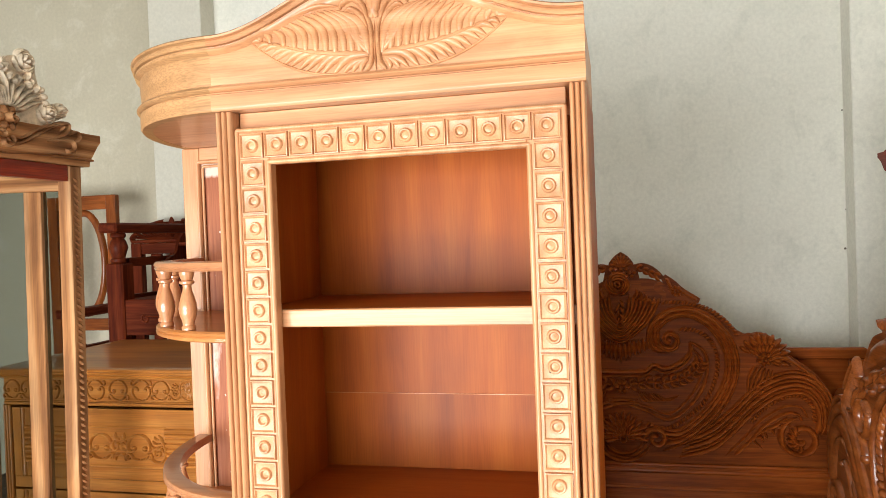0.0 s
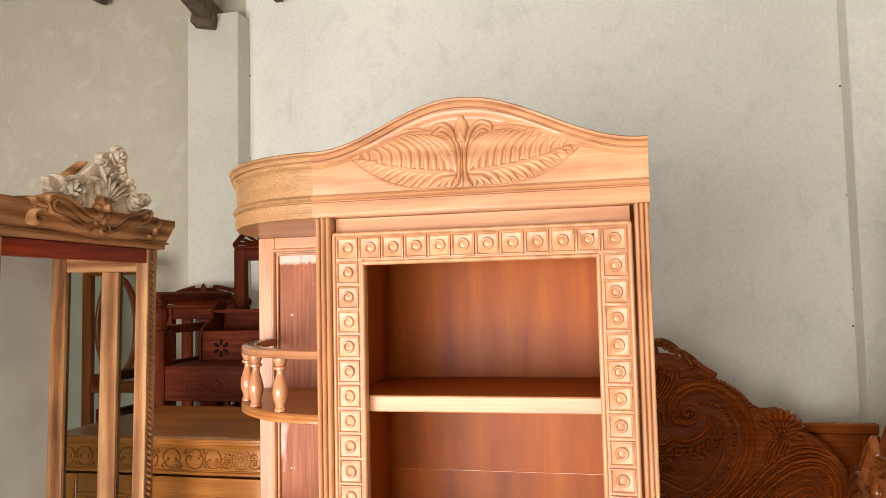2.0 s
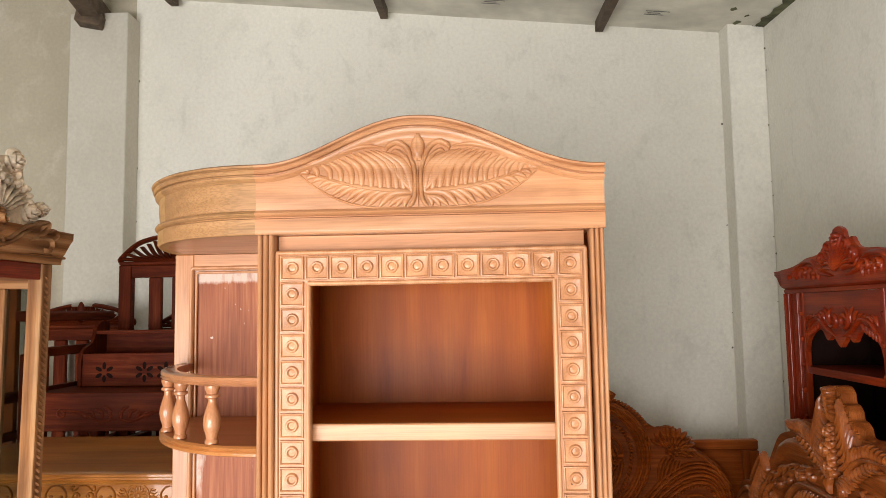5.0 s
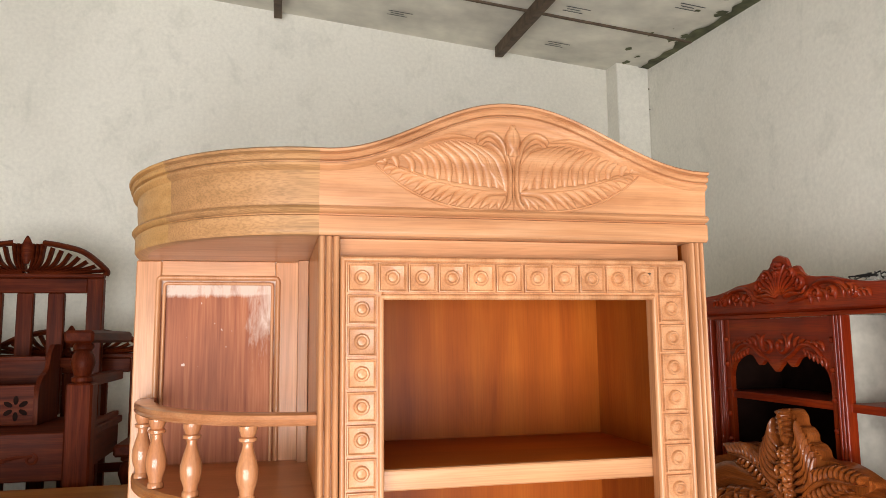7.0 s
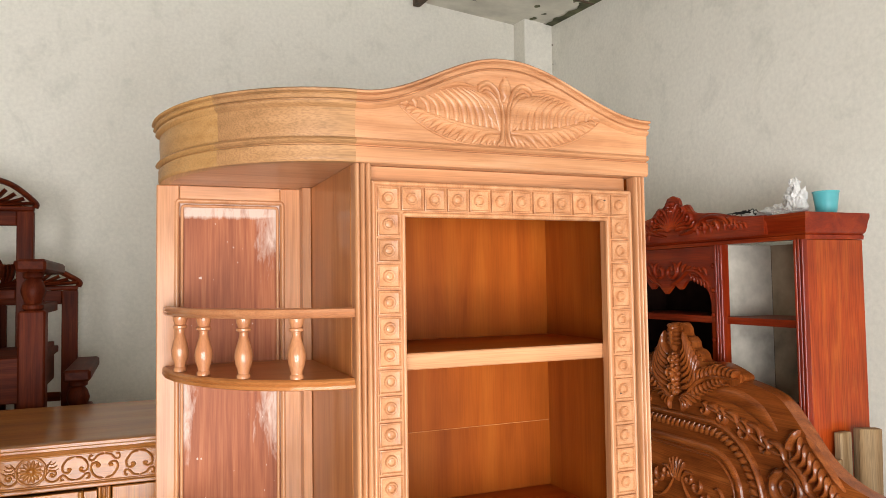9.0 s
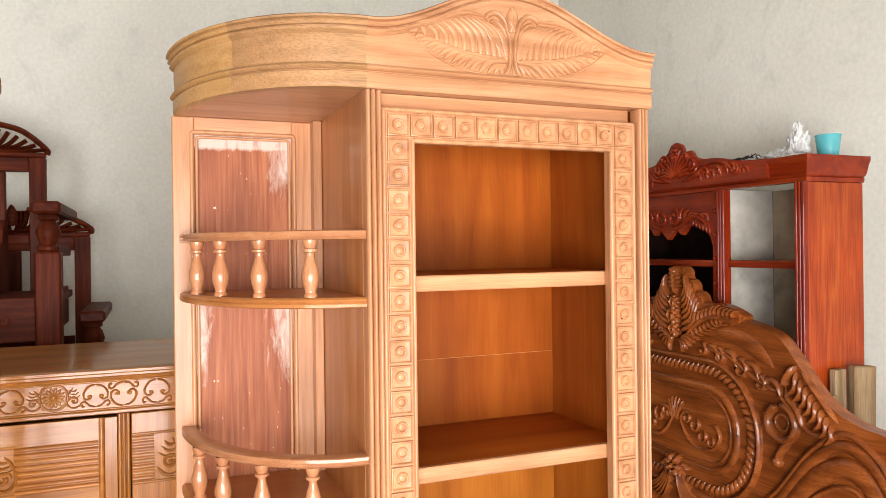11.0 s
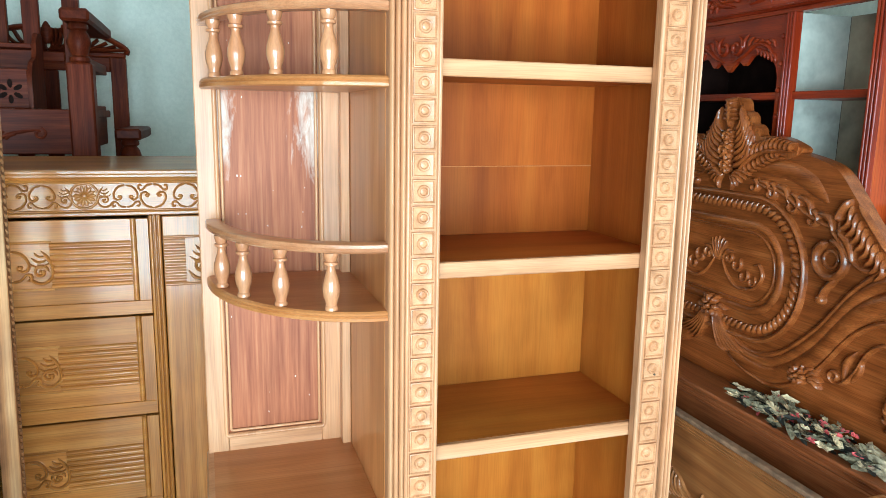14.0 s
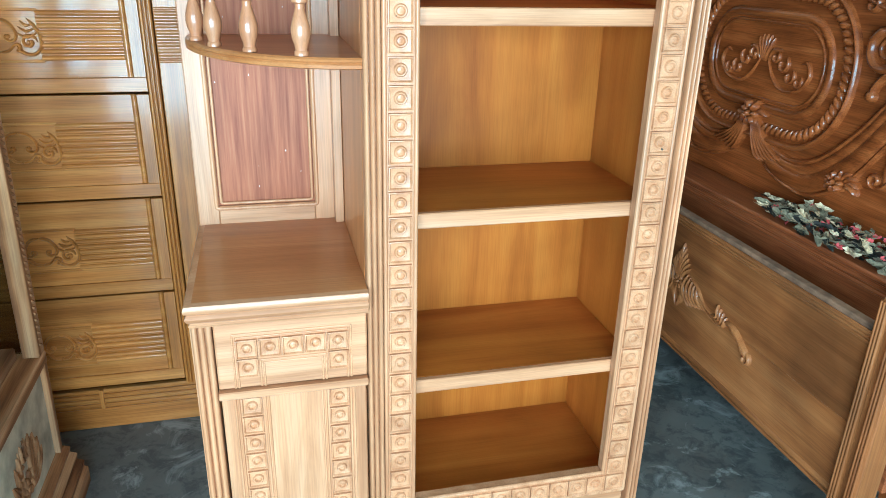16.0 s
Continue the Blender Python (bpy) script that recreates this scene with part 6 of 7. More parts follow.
    for s in (-1, 1):
        for u, v, r in ((0.085, 1.838, 0.024), (0.150, 1.806, 0.020), (0.205, 1.808, 0.016), (0.052, 1.868, 0.016)):
            ridge(bm, spiral(s * u, v, r, 0.004, 200 if s > 0 else -20, (200 if s > 0 else -20) - s * 430, 22), 0.0052, 0.014, mc)
        for k in range(5):
            leaf(bm, (s * (0.045 + 0.010 * k), 1.842 - 0.010 * k), (s * (0.072 + 0.014 * k), 1.872 - 0.014 * k), -0.25 * s, 0.0062, 0.013, mc)
            leaf(bm, (s * (0.24 + 0.016 * k), 1.812 - 0.002 * k), (s * (0.262 + 0.018 * k), 1.792 - 0.001 * k), 0.3 * s, 0.0050, 0.008, mc)
    rosette(bm, 0, 1.885, 0.022, 7, 0.018, mc)
    tagged(part("crest_carving", bm, RED["y"], c, smooth=True), kind="stuff")
    part("plinth", box(XF - 0.015, XB, Y0 - 0.015, Y1 + 0.015, 0.0, 0.0795, 0.004), RED["y"], t)


red_cabinet()


# ---- carved headboard against the back wall ----
def back_headboard():
    t = thing("carved_headboard", (0.112, 3.03, 0), "dark brown carved teak headboard with swirling scrolls near the back wall", "headboard")
    m = facing((0.112, 3.0, 0.0), (0, -1))
    half = [(p.x, p.y) for p in curve([(0.0, 1.43), (0.09, 1.425), (0.16, 1.385), (0.25, 1.325), (0.32, 1.285), (0.38, 1.235), (0.43, 1.205), (0.48, 1.212), (0.53, 1.188), (0.56, 1.14), (0.62, 1.098), (0.68, 1.045), (0.72, 0.96), (0.74, 0.84)], 5)]
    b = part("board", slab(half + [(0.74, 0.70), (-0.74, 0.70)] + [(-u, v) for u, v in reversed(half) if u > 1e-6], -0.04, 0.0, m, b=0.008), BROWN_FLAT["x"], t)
    bm = bmesh.new()

    flat, m = m, m @ Matrix.Translation((-0.042, 0, 0)) @ Matrix.Diagonal((1, 1, 2.0, 1))

    def flip(rows, s, n=8):
        return curve([(s * u, v) for u, v in rows], n)

    def between(rows, other, count, s, w, h, ends=0.06):
        """Ridges side by side that fill the strip between two sweeping lines."""
        one, two = flip(rows, s), flip(other, s)
        for q in range(count):
            f = q / (count - 1)
            ridge(bm, [p.lerp(r, f) for p, r in zip(one, two)], w * (1.0 if q % 2 else 0.72), h * (1.1 if q % 2 else 0.8), m, ends=ends)
    for s in (-1, 1):
        # the great swirl: out of the scroll under the crest, over the shoulder and round to the foot
        between([(0.176, 1.134), (0.119, 1.155), (0.106, 1.215), (0.138, 1.276), (0.207, 1.312), (0.280, 1.312), (0.359, 1.266), (0.417, 1.187), (0.436, 1.091), (0.410, 0.984), (0.336, 0.874), (0.232, 0.789), (0.148, 0.749)],
                [(0.197, 1.160), (0.156, 1.167), (0.144, 1.216), (0.169, 1.254), (0.222, 1.280), (0.278, 1.273), (0.333, 1.234), (0.378, 1.165), (0.394, 1.090), (0.373, 1.004), (0.312, 0.916), (0.213, 0.835), (0.125, 0.849)], 5, s, 0.0098, 0.015)
        rope(bm, flip([(0.158, 1.334), (0.249, 1.332), (0.330, 1.308), (0.392, 1.263), (0.440, 1.203)], s), 0.0112, m, 1.3)
        rope(bm, flip([(0.225, 1.230), (0.289, 1.222), (0.341, 1.180), (0.362, 1.111), (0.349, 1.025), (0.306, 0.943), (0.234, 0.876), (0.161, 0.837), (0.088, 0.859)], s), 0.0115, m, 1.3)
        ridge(bm, flip([(0.260, 1.182), (0.310, 1.147), (0.325, 1.089), (0.305, 1.002), (0.251, 0.925), (0.174, 0.874), (0.090, 0.908), (0.016, 0.933), (-0.059, 0.938)], s), 0.0075, 0.012, m, ends=0.05)
        ridge(bm, flip([(0.254, 1.161), (0.292, 1.131), (0.307, 1.083), (0.286, 1.012), (0.239, 0.944), (0.175, 0.896), (0.101, 0.922), (0.017, 0.949), (-0.059, 0.951)], s), 0.0055, 0.009, m, ends=0.05)
        x, y = s * 0.185, 1.189
        for r in (0.048, 0.036):
            ridge(bm, spiral(x, y, r, 0.007, 200 if s > 0 else -20, (200 if s > 0 else -20) + s * 470, 44), 0.0090, 0.017, m, ends=0.1)
        dome(bm, x, y, 0.012, 0.016, m, 10)
        # upper edge of the middle field
        for w, d in ((0.0085, 0.0), (0.0055, -0.017)):
            ridge(bm, [p + Vector((0, d)) for p in flip([(-0.050, 1.060), (0.042, 1.063), (0.093, 1.066), (0.124, 1.089), (0.168, 1.076), (0.221, 1.097), (0.262, 1.139), (0.263, 1.182)], s)], w, 0.013, m, ends=0.05)
        # flower spray across it
        stem = flip([(0.002, 1.002), (0.083, 1.021), (0.167, 1.023), (0.240, 1.043), (0.290, 1.082), (0.304, 1.110)], s)
        ridge(bm, stem, 0.0055, 0.012, m, ends=0.15)
        for i in range(3, len(stem) - 2, 3):
            p, d = stem[i], (stem[i + 1] - stem[i - 1]).normalized()
            side = Vector((-d.y, d.x))
            for g in (-1, 1):
                leaf(bm, p, p + d * 0.026 + side * g * 0.024, 0.28 * g, 0.0088, 0.014, m)
            if i % 2:
                rosette(bm, p.x, p.y, 0.011, 5, 0.015, m)
        for k in range(6):
            leaf(bm, (s * (0.060 + 0.014 * k), 0.984 - 0.002 * k), (s * (0.120 + 0.019 * k), 0.944 + 0.005 * k), -0.25 * s, 0.0065, 0.011, m)
        # volute beside the shell at the foot
        x, y = s * 0.126, 0.798
        ridge(bm, spiral(x, y, 0.046, 0.008, 200 if s > 0 else -20, (200 if s > 0 else -20) - s * 520, 40), 0.0105, 0.017, m, ends=0.1)
        # the lower sweep, out to the end volute
        between([(0.242, 0.806), (0.336, 0.858), (0.419, 0.931), (0.500, 1.013), (0.580, 1.057), (0.648, 1.064), (0.713, 1.035), (0.756, 0.974), (0.763, 0.892), (0.744, 0.829)],
                [(0.209, 0.727), (0.333, 0.765), (0.405, 0.826), (0.477, 0.901), (0.547, 0.957), (0.616, 0.985), (0.673, 0.980), (0.708, 0.936), (0.714, 0.879), (0.704, 0.827)], 6, s, 0.0092, 0.014)
        rope(bm, flip([(0.476, 0.870), (0.537, 0.933), (0.606, 0.969), (0.659, 0.969), (0.695, 0.931), (0.700, 0.869)], s), 0.0105, m, 1.3)
        between([(0.382, 0.740), (0.454, 0.814), (0.516, 0.882), (0.595, 0.931), (0.653, 0.929), (0.678, 0.888)],
                [(0.412, 0.740), (0.474, 0.801), (0.527, 0.861), (0.594, 0.904), (0.640, 0.904), (0.656, 0.877)], 2, s, 0.0068, 0.011)
        stem = flip([(0.512, 0.771), (0.483, 0.801), (0.499, 0.828), (0.554, 0.854), (0.605, 0.892)], s)
        ridge(bm, stem, 0.0070, 0.013, m)
        for k in range(5):
            p = stem[12 + 4 * k]
            leaf(bm, p, p + Vector((s * 0.034, -0.020)), 0.3 * s, 0.0075, 0.013, m)
        x, y = s * 0.65, 0.812
        ridge(bm, spiral(x, y, 0.080, 0.010, 100 if s > 0 else 80, (100 if s > 0 else 80) + s * 600, 52), 0.0120, 0.018, m, ends=0.1)
        for k in range(7):
            a = radians(90 + s * (20 + 24 * k))
            leaf(bm, (x + 0.020 * math.cos(a), y + 0.020 * math.sin(a)), (x + 0.052 * math.cos(a), y + 0.052 * math.sin(a)), 0.2 * s, 0.0095, 0.021, m)
        # shell flower on the shoulder, two rows of petals and a fanned stem
        x, y = s * 0.528, 1.116
        for row, (r0, r1, h) in enumerate(((0.045, 0.098, 0.016), (0.022, 0.066, 0.022))):
            for k in range(11):
                a = radians(90 - s * (-62 + 17 * k + 8 * row))
                leaf(bm, (x + r0 * math.cos(a), y + r0 * math.sin(a)), (x + r1 * math.cos(a), y + r1 * math.sin(a)), 0.05 * s, 0.0115, h, m)
        rosette(bm, x, y, 0.030, 7, 0.024, m)
        ridge(bm, spiral(x, y, 0.018, 0.004, 0, 560, 28), 0.0045, 0.030, m)
        for k in range(6):
            ridge(bm, flip([(0.498 + 0.012 * k, 1.092 - 0.004 * k), (0.474 + 0.014 * k, 1.049 - 0.006 * k), (0.465 + 0.006 * k, 0.98 - 0.004 * k)], s), 0.0060, 0.011, m, ends=0.2)
    # nested cups below the crest, with a hanging fringe
    for q in range(8):
        f = q / 7
        hw, low = 0.036 + 0.102 * f, 1.262 - 0.082 * f
        top = 1.372 - 0.018 * f
        ridge(bm, curve([(-hw * 1.12, top), (-hw * 0.95, top - 0.055), (-hw * 0.62, (top + low) / 2 - 0.030), (0, low), (hw * 0.62, (top + low) / 2 - 0.030), (hw * 0.95, top - 0.055), (hw * 1.12, top)], 6), 0.0074, 0.015, m, ends=0.08)
    for s in (-1, 1):
        for k in range(5):
            leaf(bm, (s * (0.055 + 0.016 * k), 1.352 - 0.004 * k), (s * (0.068 + 0.018 * k), 1.392 - 0.012 * k), -0.2 * s, 0.0105, 0.017, m)
        # raised bead along the rest of the board's edge
        ridge(bm, [Vector((s * (u + 0.030), v - 0.010)) for u, v in half if u > 0.52], 0.008, 0.012, m, ends=0.04)
    for k in range(-6, 7):
        leaf(bm, (k * 0.017, 1.180 + 0.003 * abs(k)), (k * 0.0185, 1.098 + 0.008 * abs(k)), 0, 0.0098, 0.016, m)
        leaf(bm, (k * 0.017 + 0.008, 1.170 + 0.003 * abs(k)), (k * 0.0185 + 0.009, 1.115 + 0.008 * abs(k)), 0, 0.0065, 0.010, m)
    for k in range(7):
        leaf(bm, (0, 1.350 - 0.013 * k), (0.016 * (-1) ** k, 1.318 - 0.014 * k), 0.1, 0.0080, 0.020, m)
    # upright shell at the foot
    for row, (r0, r1, h) in enumerate(((0.045, 0.100, 0.014), (0.028, 0.074, 0.019), (0.012, 0.046, 0.024))):
        for k in range(13):
            a = radians(-8 + 196 * (k + 0.5 * (row % 2)) / 12)
            leaf(bm, (r0 * math.cos(a), 0.806 + r0 * math.sin(a)), (r1 * math.cos(a), 0.806 + r1 * math.sin(a)), 0, 0.0100, h, m)
    ridge(bm, spiral(0, 0.806, 0.020, 0.005, 0, 560, 30), 0.0050, 0.032, m)
    for q in range(3):
        ridge(bm, spiral(0, 0.82, 0.082 + 0.015 * q, 0.082 + 0.015 * q, 205, 335, 18), 0.0065, 0.012, m)
    rosette(bm, 0, 1.004, 0.030, 6, 0.018, m)
    tagged(part("scroll_carving", bm, BROWN_DULL["x"], b, "swirling carved scrolls and flowers", smooth=True), kind="stuff")
    m = flat @ Matrix.Translation((-0.030, 0, 0))
    out = curve([(0.0, 1.538), (0.024, 1.522), (0.046, 1.496), (0.050, 1.478), (0.062, 1.462), (0.070, 1.430), (0.078, 1.395), (0.090, 1.370)], 5)
    half = [(p.x, p.y) for p in out]
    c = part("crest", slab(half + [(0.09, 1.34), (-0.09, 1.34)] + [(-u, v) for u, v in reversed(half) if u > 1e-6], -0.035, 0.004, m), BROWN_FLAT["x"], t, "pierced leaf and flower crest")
    for s in (-1, 1):
        for line, w in (([(s * 0.045, 1.478), (s * 0.085, 1.476), (s * 0.125, 1.456), (s * 0.158, 1.430)], 0.016),
                        ([(s * 0.160, 1.438), (s * 0.185, 1.405), (s * 0.222, 1.370), (s * 0.290, 1.338)], 0.024),
                        ([(s * 0.165, 1.400), (s * 0.145, 1.408), (s * 0.132, 1.395), (s * 0.145, 1.380), (s * 0.160, 1.365), (s * 0.150, 1.335)], 0.011)):
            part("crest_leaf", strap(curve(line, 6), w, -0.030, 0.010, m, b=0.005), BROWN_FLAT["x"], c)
    bm = bmesh.new()
    mc = m @ Matrix.Translation((0, 0, 0.004))
    for k in range(9):
        a = radians(14 + 19 * k)
        leaf(bm, (0, 1.478), (0.045 * math.cos(a), 1.480 + 0.052 * math.sin(a)), 0, 0.0075, 0.012, mc)
    for k in range(14):
        dome(bm, -0.040 + 0.020 * (k % 5) + 0.010 * (k // 5 % 2), 1.442 + 0.014 * (k // 5), 0.0095, 0.024, mc, 8)
    # the rose: curled petals round a coiled heart
    mr = mc @ Matrix.Translation((-0.015, 0, 0))
    for r, h in ((0.046, 0.026), (0.035, 0.034), (0.024, 0.042)):
        for k in range(3):
            a0 = 120 * k + 700 * r
            ridge(bm, spiral(0.0, 1.412, r, r * 0.80, a0, a0 + 135, 12), 0.0085, h, mr, ends=0.3)
    ridge(bm, spiral(0.0, 1.412, 0.015, 0.004, 0, 560, 26), 0.0055, 0.050, mr)
    for s in (-1, 1):
        for k in range(4):
            leaf(bm, (s * (0.060 + 0.022 * k), 1.474 - 0.008 * k), (s * (0.084 + 0.022 * k), 1.484 - 0.014 * k), 0.1 * s, 0.0070, 0.014, mc @ Matrix.Translation((0, 0, 0.006)))
            leaf(bm, (s * (0.060 + 0.022 * k), 1.472 - 0.008 * k), (s * (0.082 + 0.022 * k), 1.460 - 0.014 * k), -0.1 * s, 0.0070, 0.014, mc @ Matrix.Translation((0, 0, 0.006)))
        rosette(bm, s * 0.205, 1.380, 0.024, 7, 0.022, mc @ Matrix.Translation((0, 0, 0.006)))
        for k in range(4):
            leaf(bm, (s * (0.165 + 0.004 * k), 1.430 - 0.012 * k), (s * (0.180 + 0.006 * k), 1.412 - 0.012 * k), 0.1 * s, 0.0065, 0.014, mc @ Matrix.Translation((0, 0, 0.006)))
            leaf(bm, (s * (0.222 + 0.014 * k), 1.372 - 0.008 * k), (s * (0.246 + 0.012 * k), 1.366 - 0.008 * k), 0.1 * s, 0.0065, 0.014, mc @ Matrix.Translation((0, 0, 0.006)))
    tagged(part("crest_carving", bm, BROWN_DULL["x"], c, smooth=True), kind="stuff")
    lo = part("lower_rail", box(0.112 - 0.74, 0.112 + 0.74, 3.002, 3.042, 0.52, 0.6995, 0.003), BROWN_DULL["x"], t, "plain moulded rail")
    bm = bmesh.new()
    ml = facing((0.112, 3.002, 0.0), (0, -1))
    for v, w in ((0.692, 0.008), (0.668, 0.010), (0.60, 0.006)):
        ridge(bm, [Vector((-0.74, v)), Vector((0, v)), Vector((0.74, v))], w, 0.008, ml, ends=0)
    part("rail_moulding", bm, BROWN_DULL["x"], lo, smooth=True)
    for x in (-0.60, 0.78):
        part("leg", box(x, x + 0.06, 3.0, 3.05, 0.0, 0.5195, 0.003), BROWN_DULL["z"], t)
    # another bed board leaning behind it
    t2 = thing("bed_board", (0.5, 3.14, 0), "dark brown panelled bed board leaning near the back wall", "bed board")
    p = part("panel", box(-0.45, 0.99, 3.13, 3.155, 0.30, 1.09, 0.002), BROWN_DULL["x"], t2)
    part("top_rail", box(-0.46, 0.995, 3.118, 3.16, 1.0905, 1.135, 0.006), BROWN_DULL["x"], t2)
    for x in (-0.46, 0.925):
        part("post", box(x, x + 0.07, 3.112, 3.129, 0.0, 1.09, 0.003), BROWN_DULL["z"], t2)


back_headboard()


# ---- stacked armchairs behind the chest ----
def plank_stand(x0, x1, y0, y1, z, label):
    t = thing("plank_stand", ((x0 + x1) / 2, (y0 + y1) / 2, 0), label, "stand")
    for k in range(4):
        a = y0 + (y1 - y0) * k / 4
        part("plank", box(x0, x1, a + 0.003, a + (y1 - y0) / 4 - 0.003, z - 0.04, z, 0.003), OLD_TIMBER, t)
    for x in (x0 + 0.02, x1 - 0.08):
        for y in (y0 + 0.02, y1 - 0.08):
            part("leg", box(x, x + 0.06, y, y + 0.06, 0, z - 0.0405, 0.003), OLD_TIMBER, t)


plank_stand(-2.75, -1.0, 2.44, 3.32, 0.60, "rough weathered plank stand holding up the stacked chairs")


def armchair(at, name, label, group, material, w=0.32, back=1.08, crest=0.15, depth=0.56, bw=0.25, arm=0.0):
    """A wooden armchair facing -y, its base in the middle of at."""
    t = thing(name, at, label, "armchair", group)
    x, y, z = at
    D = material
    yb, yf = y + depth / 2, y - depth / 2
    zc = z + back - crest
    part("seat", box(x - w + 0.01, x + w - 0.01, yf + 0.03, yb - 0.04, z + 0.40, z + 0.425, 0.003), D["x"], t)
    ap = part("apron", box(x - w + 0.07, x + w - 0.07, yf + 0.012, yf + 0.036, z + 0.285, z + 0.4255, 0.003), D["x"], t, "front apron with carved curls")
    bm = bmesh.new()
    m = facing((x, yf + 0.012, z + 0.35), (0, -1))
    for s in (-1, 1):
        ridge(bm, curve([(0, -0.02), (s * 0.06, -0.03), (s * 0.13, 0.0), (s * 0.21, 0.012)], 8), 0.006, 0.006, m)
        ridge(bm, spiral(s * 0.205, 0.0, 0.020, 0.005, 90, 90 - s * 420, 18), 0.005, 0.006, m)
        for k in range(4):
            leaf(bm, (s * (0.02 + 0.03 * k), -0.02), (s * (0.05 + 0.03 * k), 0.025 - 0.01 * k), 0.25 * s, 0.008, 0.006, m)
    tagged(part("apron_carving", bm, D["x"], ap, smooth=True), kind="stuff")
    for s in (-1, 1):
        xo = x + s * (w - 0.035)
        part("front_post", box(xo - 0.038, xo + 0.038, yf, yf + 0.075, z, z + 0.605 + arm, 0.006), D["z"], t)
        part("turned_post", lathe([(0.026, 0.0), (0.032, 0.006), (0.032, 0.016), (0.024, 0.022), (0.030, 0.040), (0.037, 0.062), (0.030, 0.086), (0.022, 0.098), (0.030, 0.104), (0.030, 0.114), (0.026, 0.12)],
             Matrix.Translation((xo, yf + 0.036, z + 0.605 + arm)), 16), D["z"], t, "turned vase-shaped support", smooth=True)
        part("arm", box(xo - 0.042, xo + 0.042, yf - 0.03, yb - 0.01, z + 0.7255 + arm, z + 0.765 + arm, 0.008), D["y"], t)
        part("side_rail", box(xo - 0.02, xo + 0.02, yf + 0.0755, yb - 0.03, z + 0.555, z + 0.59, 0.003), D["y"], t)
        part("side_board", box(xo - 0.010, xo + 0.010, yf + 0.0755, yb - 0.03, z + 0.30, z + 0.44, 0.002), D["y"], t)
        part("back_post", box(x + s * bw - 0.028, x + s * bw + 0.028, yb - 0.03, yb + 0.012, z, zc, 0.003), D["z"], t)
    for k in range(-1, 2):
        part("back_slat", box(x + k * 0.105 - 0.028, x + k * 0.105 + 0.028, yb - 0.022, yb + 0.004, z + 0.43, zc - 0.055, 0.003), D["z"], t)
    part("back_rail", box(x - bw + 0.0285, x + bw - 0.0285, yb - 0.026, yb + 0.008, zc - 0.0545, zc, 0.003), D["x"], t)
    part("back_rail", box(x - bw + 0.0285, x + bw - 0.0285, yb - 0.034, yb - 0.0225, z + 0.60, z + 0.635, 0.003), D["x"], t)
    # crest of swept ribs with gaps between them
    m = facing((x, yb - 0.03, zc), (0, -1))
    cb = bw + 0.028
    bm = box(x - cb, x + cb, yb - 0.03, yb + 0.01, zc + 0.0005, zc + 0.018, 0.004)
    for s in (-1, 1):
        ridge(bm, curve([(s * cb, 0.012), (s * cb, 0.035), (s * cb * 0.72, crest * 0.66), (s * cb * 0.42, crest * 0.83), (s * 0.05, crest * 0.90)], 8), 0.011, 0.026, m, ends=0, base=-0.03)
        for k in range(8):
            f = k / 7
            ue = cb * (0.99 - 0.80 * f)
            ve = 0.030 + (crest * 0.86 - 0.030) * (1 - (ue / cb) ** 1.7)
            ridge(bm, curve([(s * 0.012, 0.014 + 0.005 * k), (s * ue * 0.40, 0.020 + 0.010 * f), (s * ue * 0.78, 0.35 * ve + 0.016), (s * ue, ve)], 7), 0.0075, 0.030, m, ends=0, base=-0.03)
        for r in (0.018, 0.032, 0.046):
            ridge(bm, curve([(s * r, crest * 0.86), (s * r * 0.95, crest * 0.5), (s * r * 0.6, crest * 0.25), (0, crest * 0.17)], 7), 0.0065, 0.030, m, ends=0, base=-0.03)
    leaf(bm, (0, crest * 0.35), (0, crest * 1.05), 0, 0.020, 0.012, m)
    part("crest", bm, D["x"], t, "pierced crest of swept ribs", smooth=True)
    return t


armchair((-1.39, 2.93, 0.60), "armchair", "dark red-brown wooden armchair with a rib-carved crest on the stand", "stacked armchairs", DARK, w=0.345, back=1.15, crest=0.12, depth=0.50, bw=0.245)
armchair((-2.06, 3.01, 0.60), "armchair", "dark red-brown wooden armchair with a rib-carved crest beside the pillar", "stacked armchairs", DARK, w=0.29, back=1.17, crest=0.12, depth=0.46, bw=0.21)
armchair((-1.527, 2.79, 1.0), "armchair", "tall dark red-brown wooden armchair stacked on another chair", "stacked armchairs", DARK, w=0.366, back=1.08, bw=0.240, arm=-0.035)


def carry_blocks():
    """Sawn blocks on the stand that carry the upper chair."""
    for x in (-1.858, -1.196):
        for y in (2.545, 3.03):
            single("timber_block", box(x - 0.035, x + 0.035, y - 0.035, y + 0.035, 0.6005, 0.9995, 0.003), OLD_TIMBER, "sawn timber block under the upper chair", "block", (x, y, 0.60), group="timber blocks")


carry_blocks()


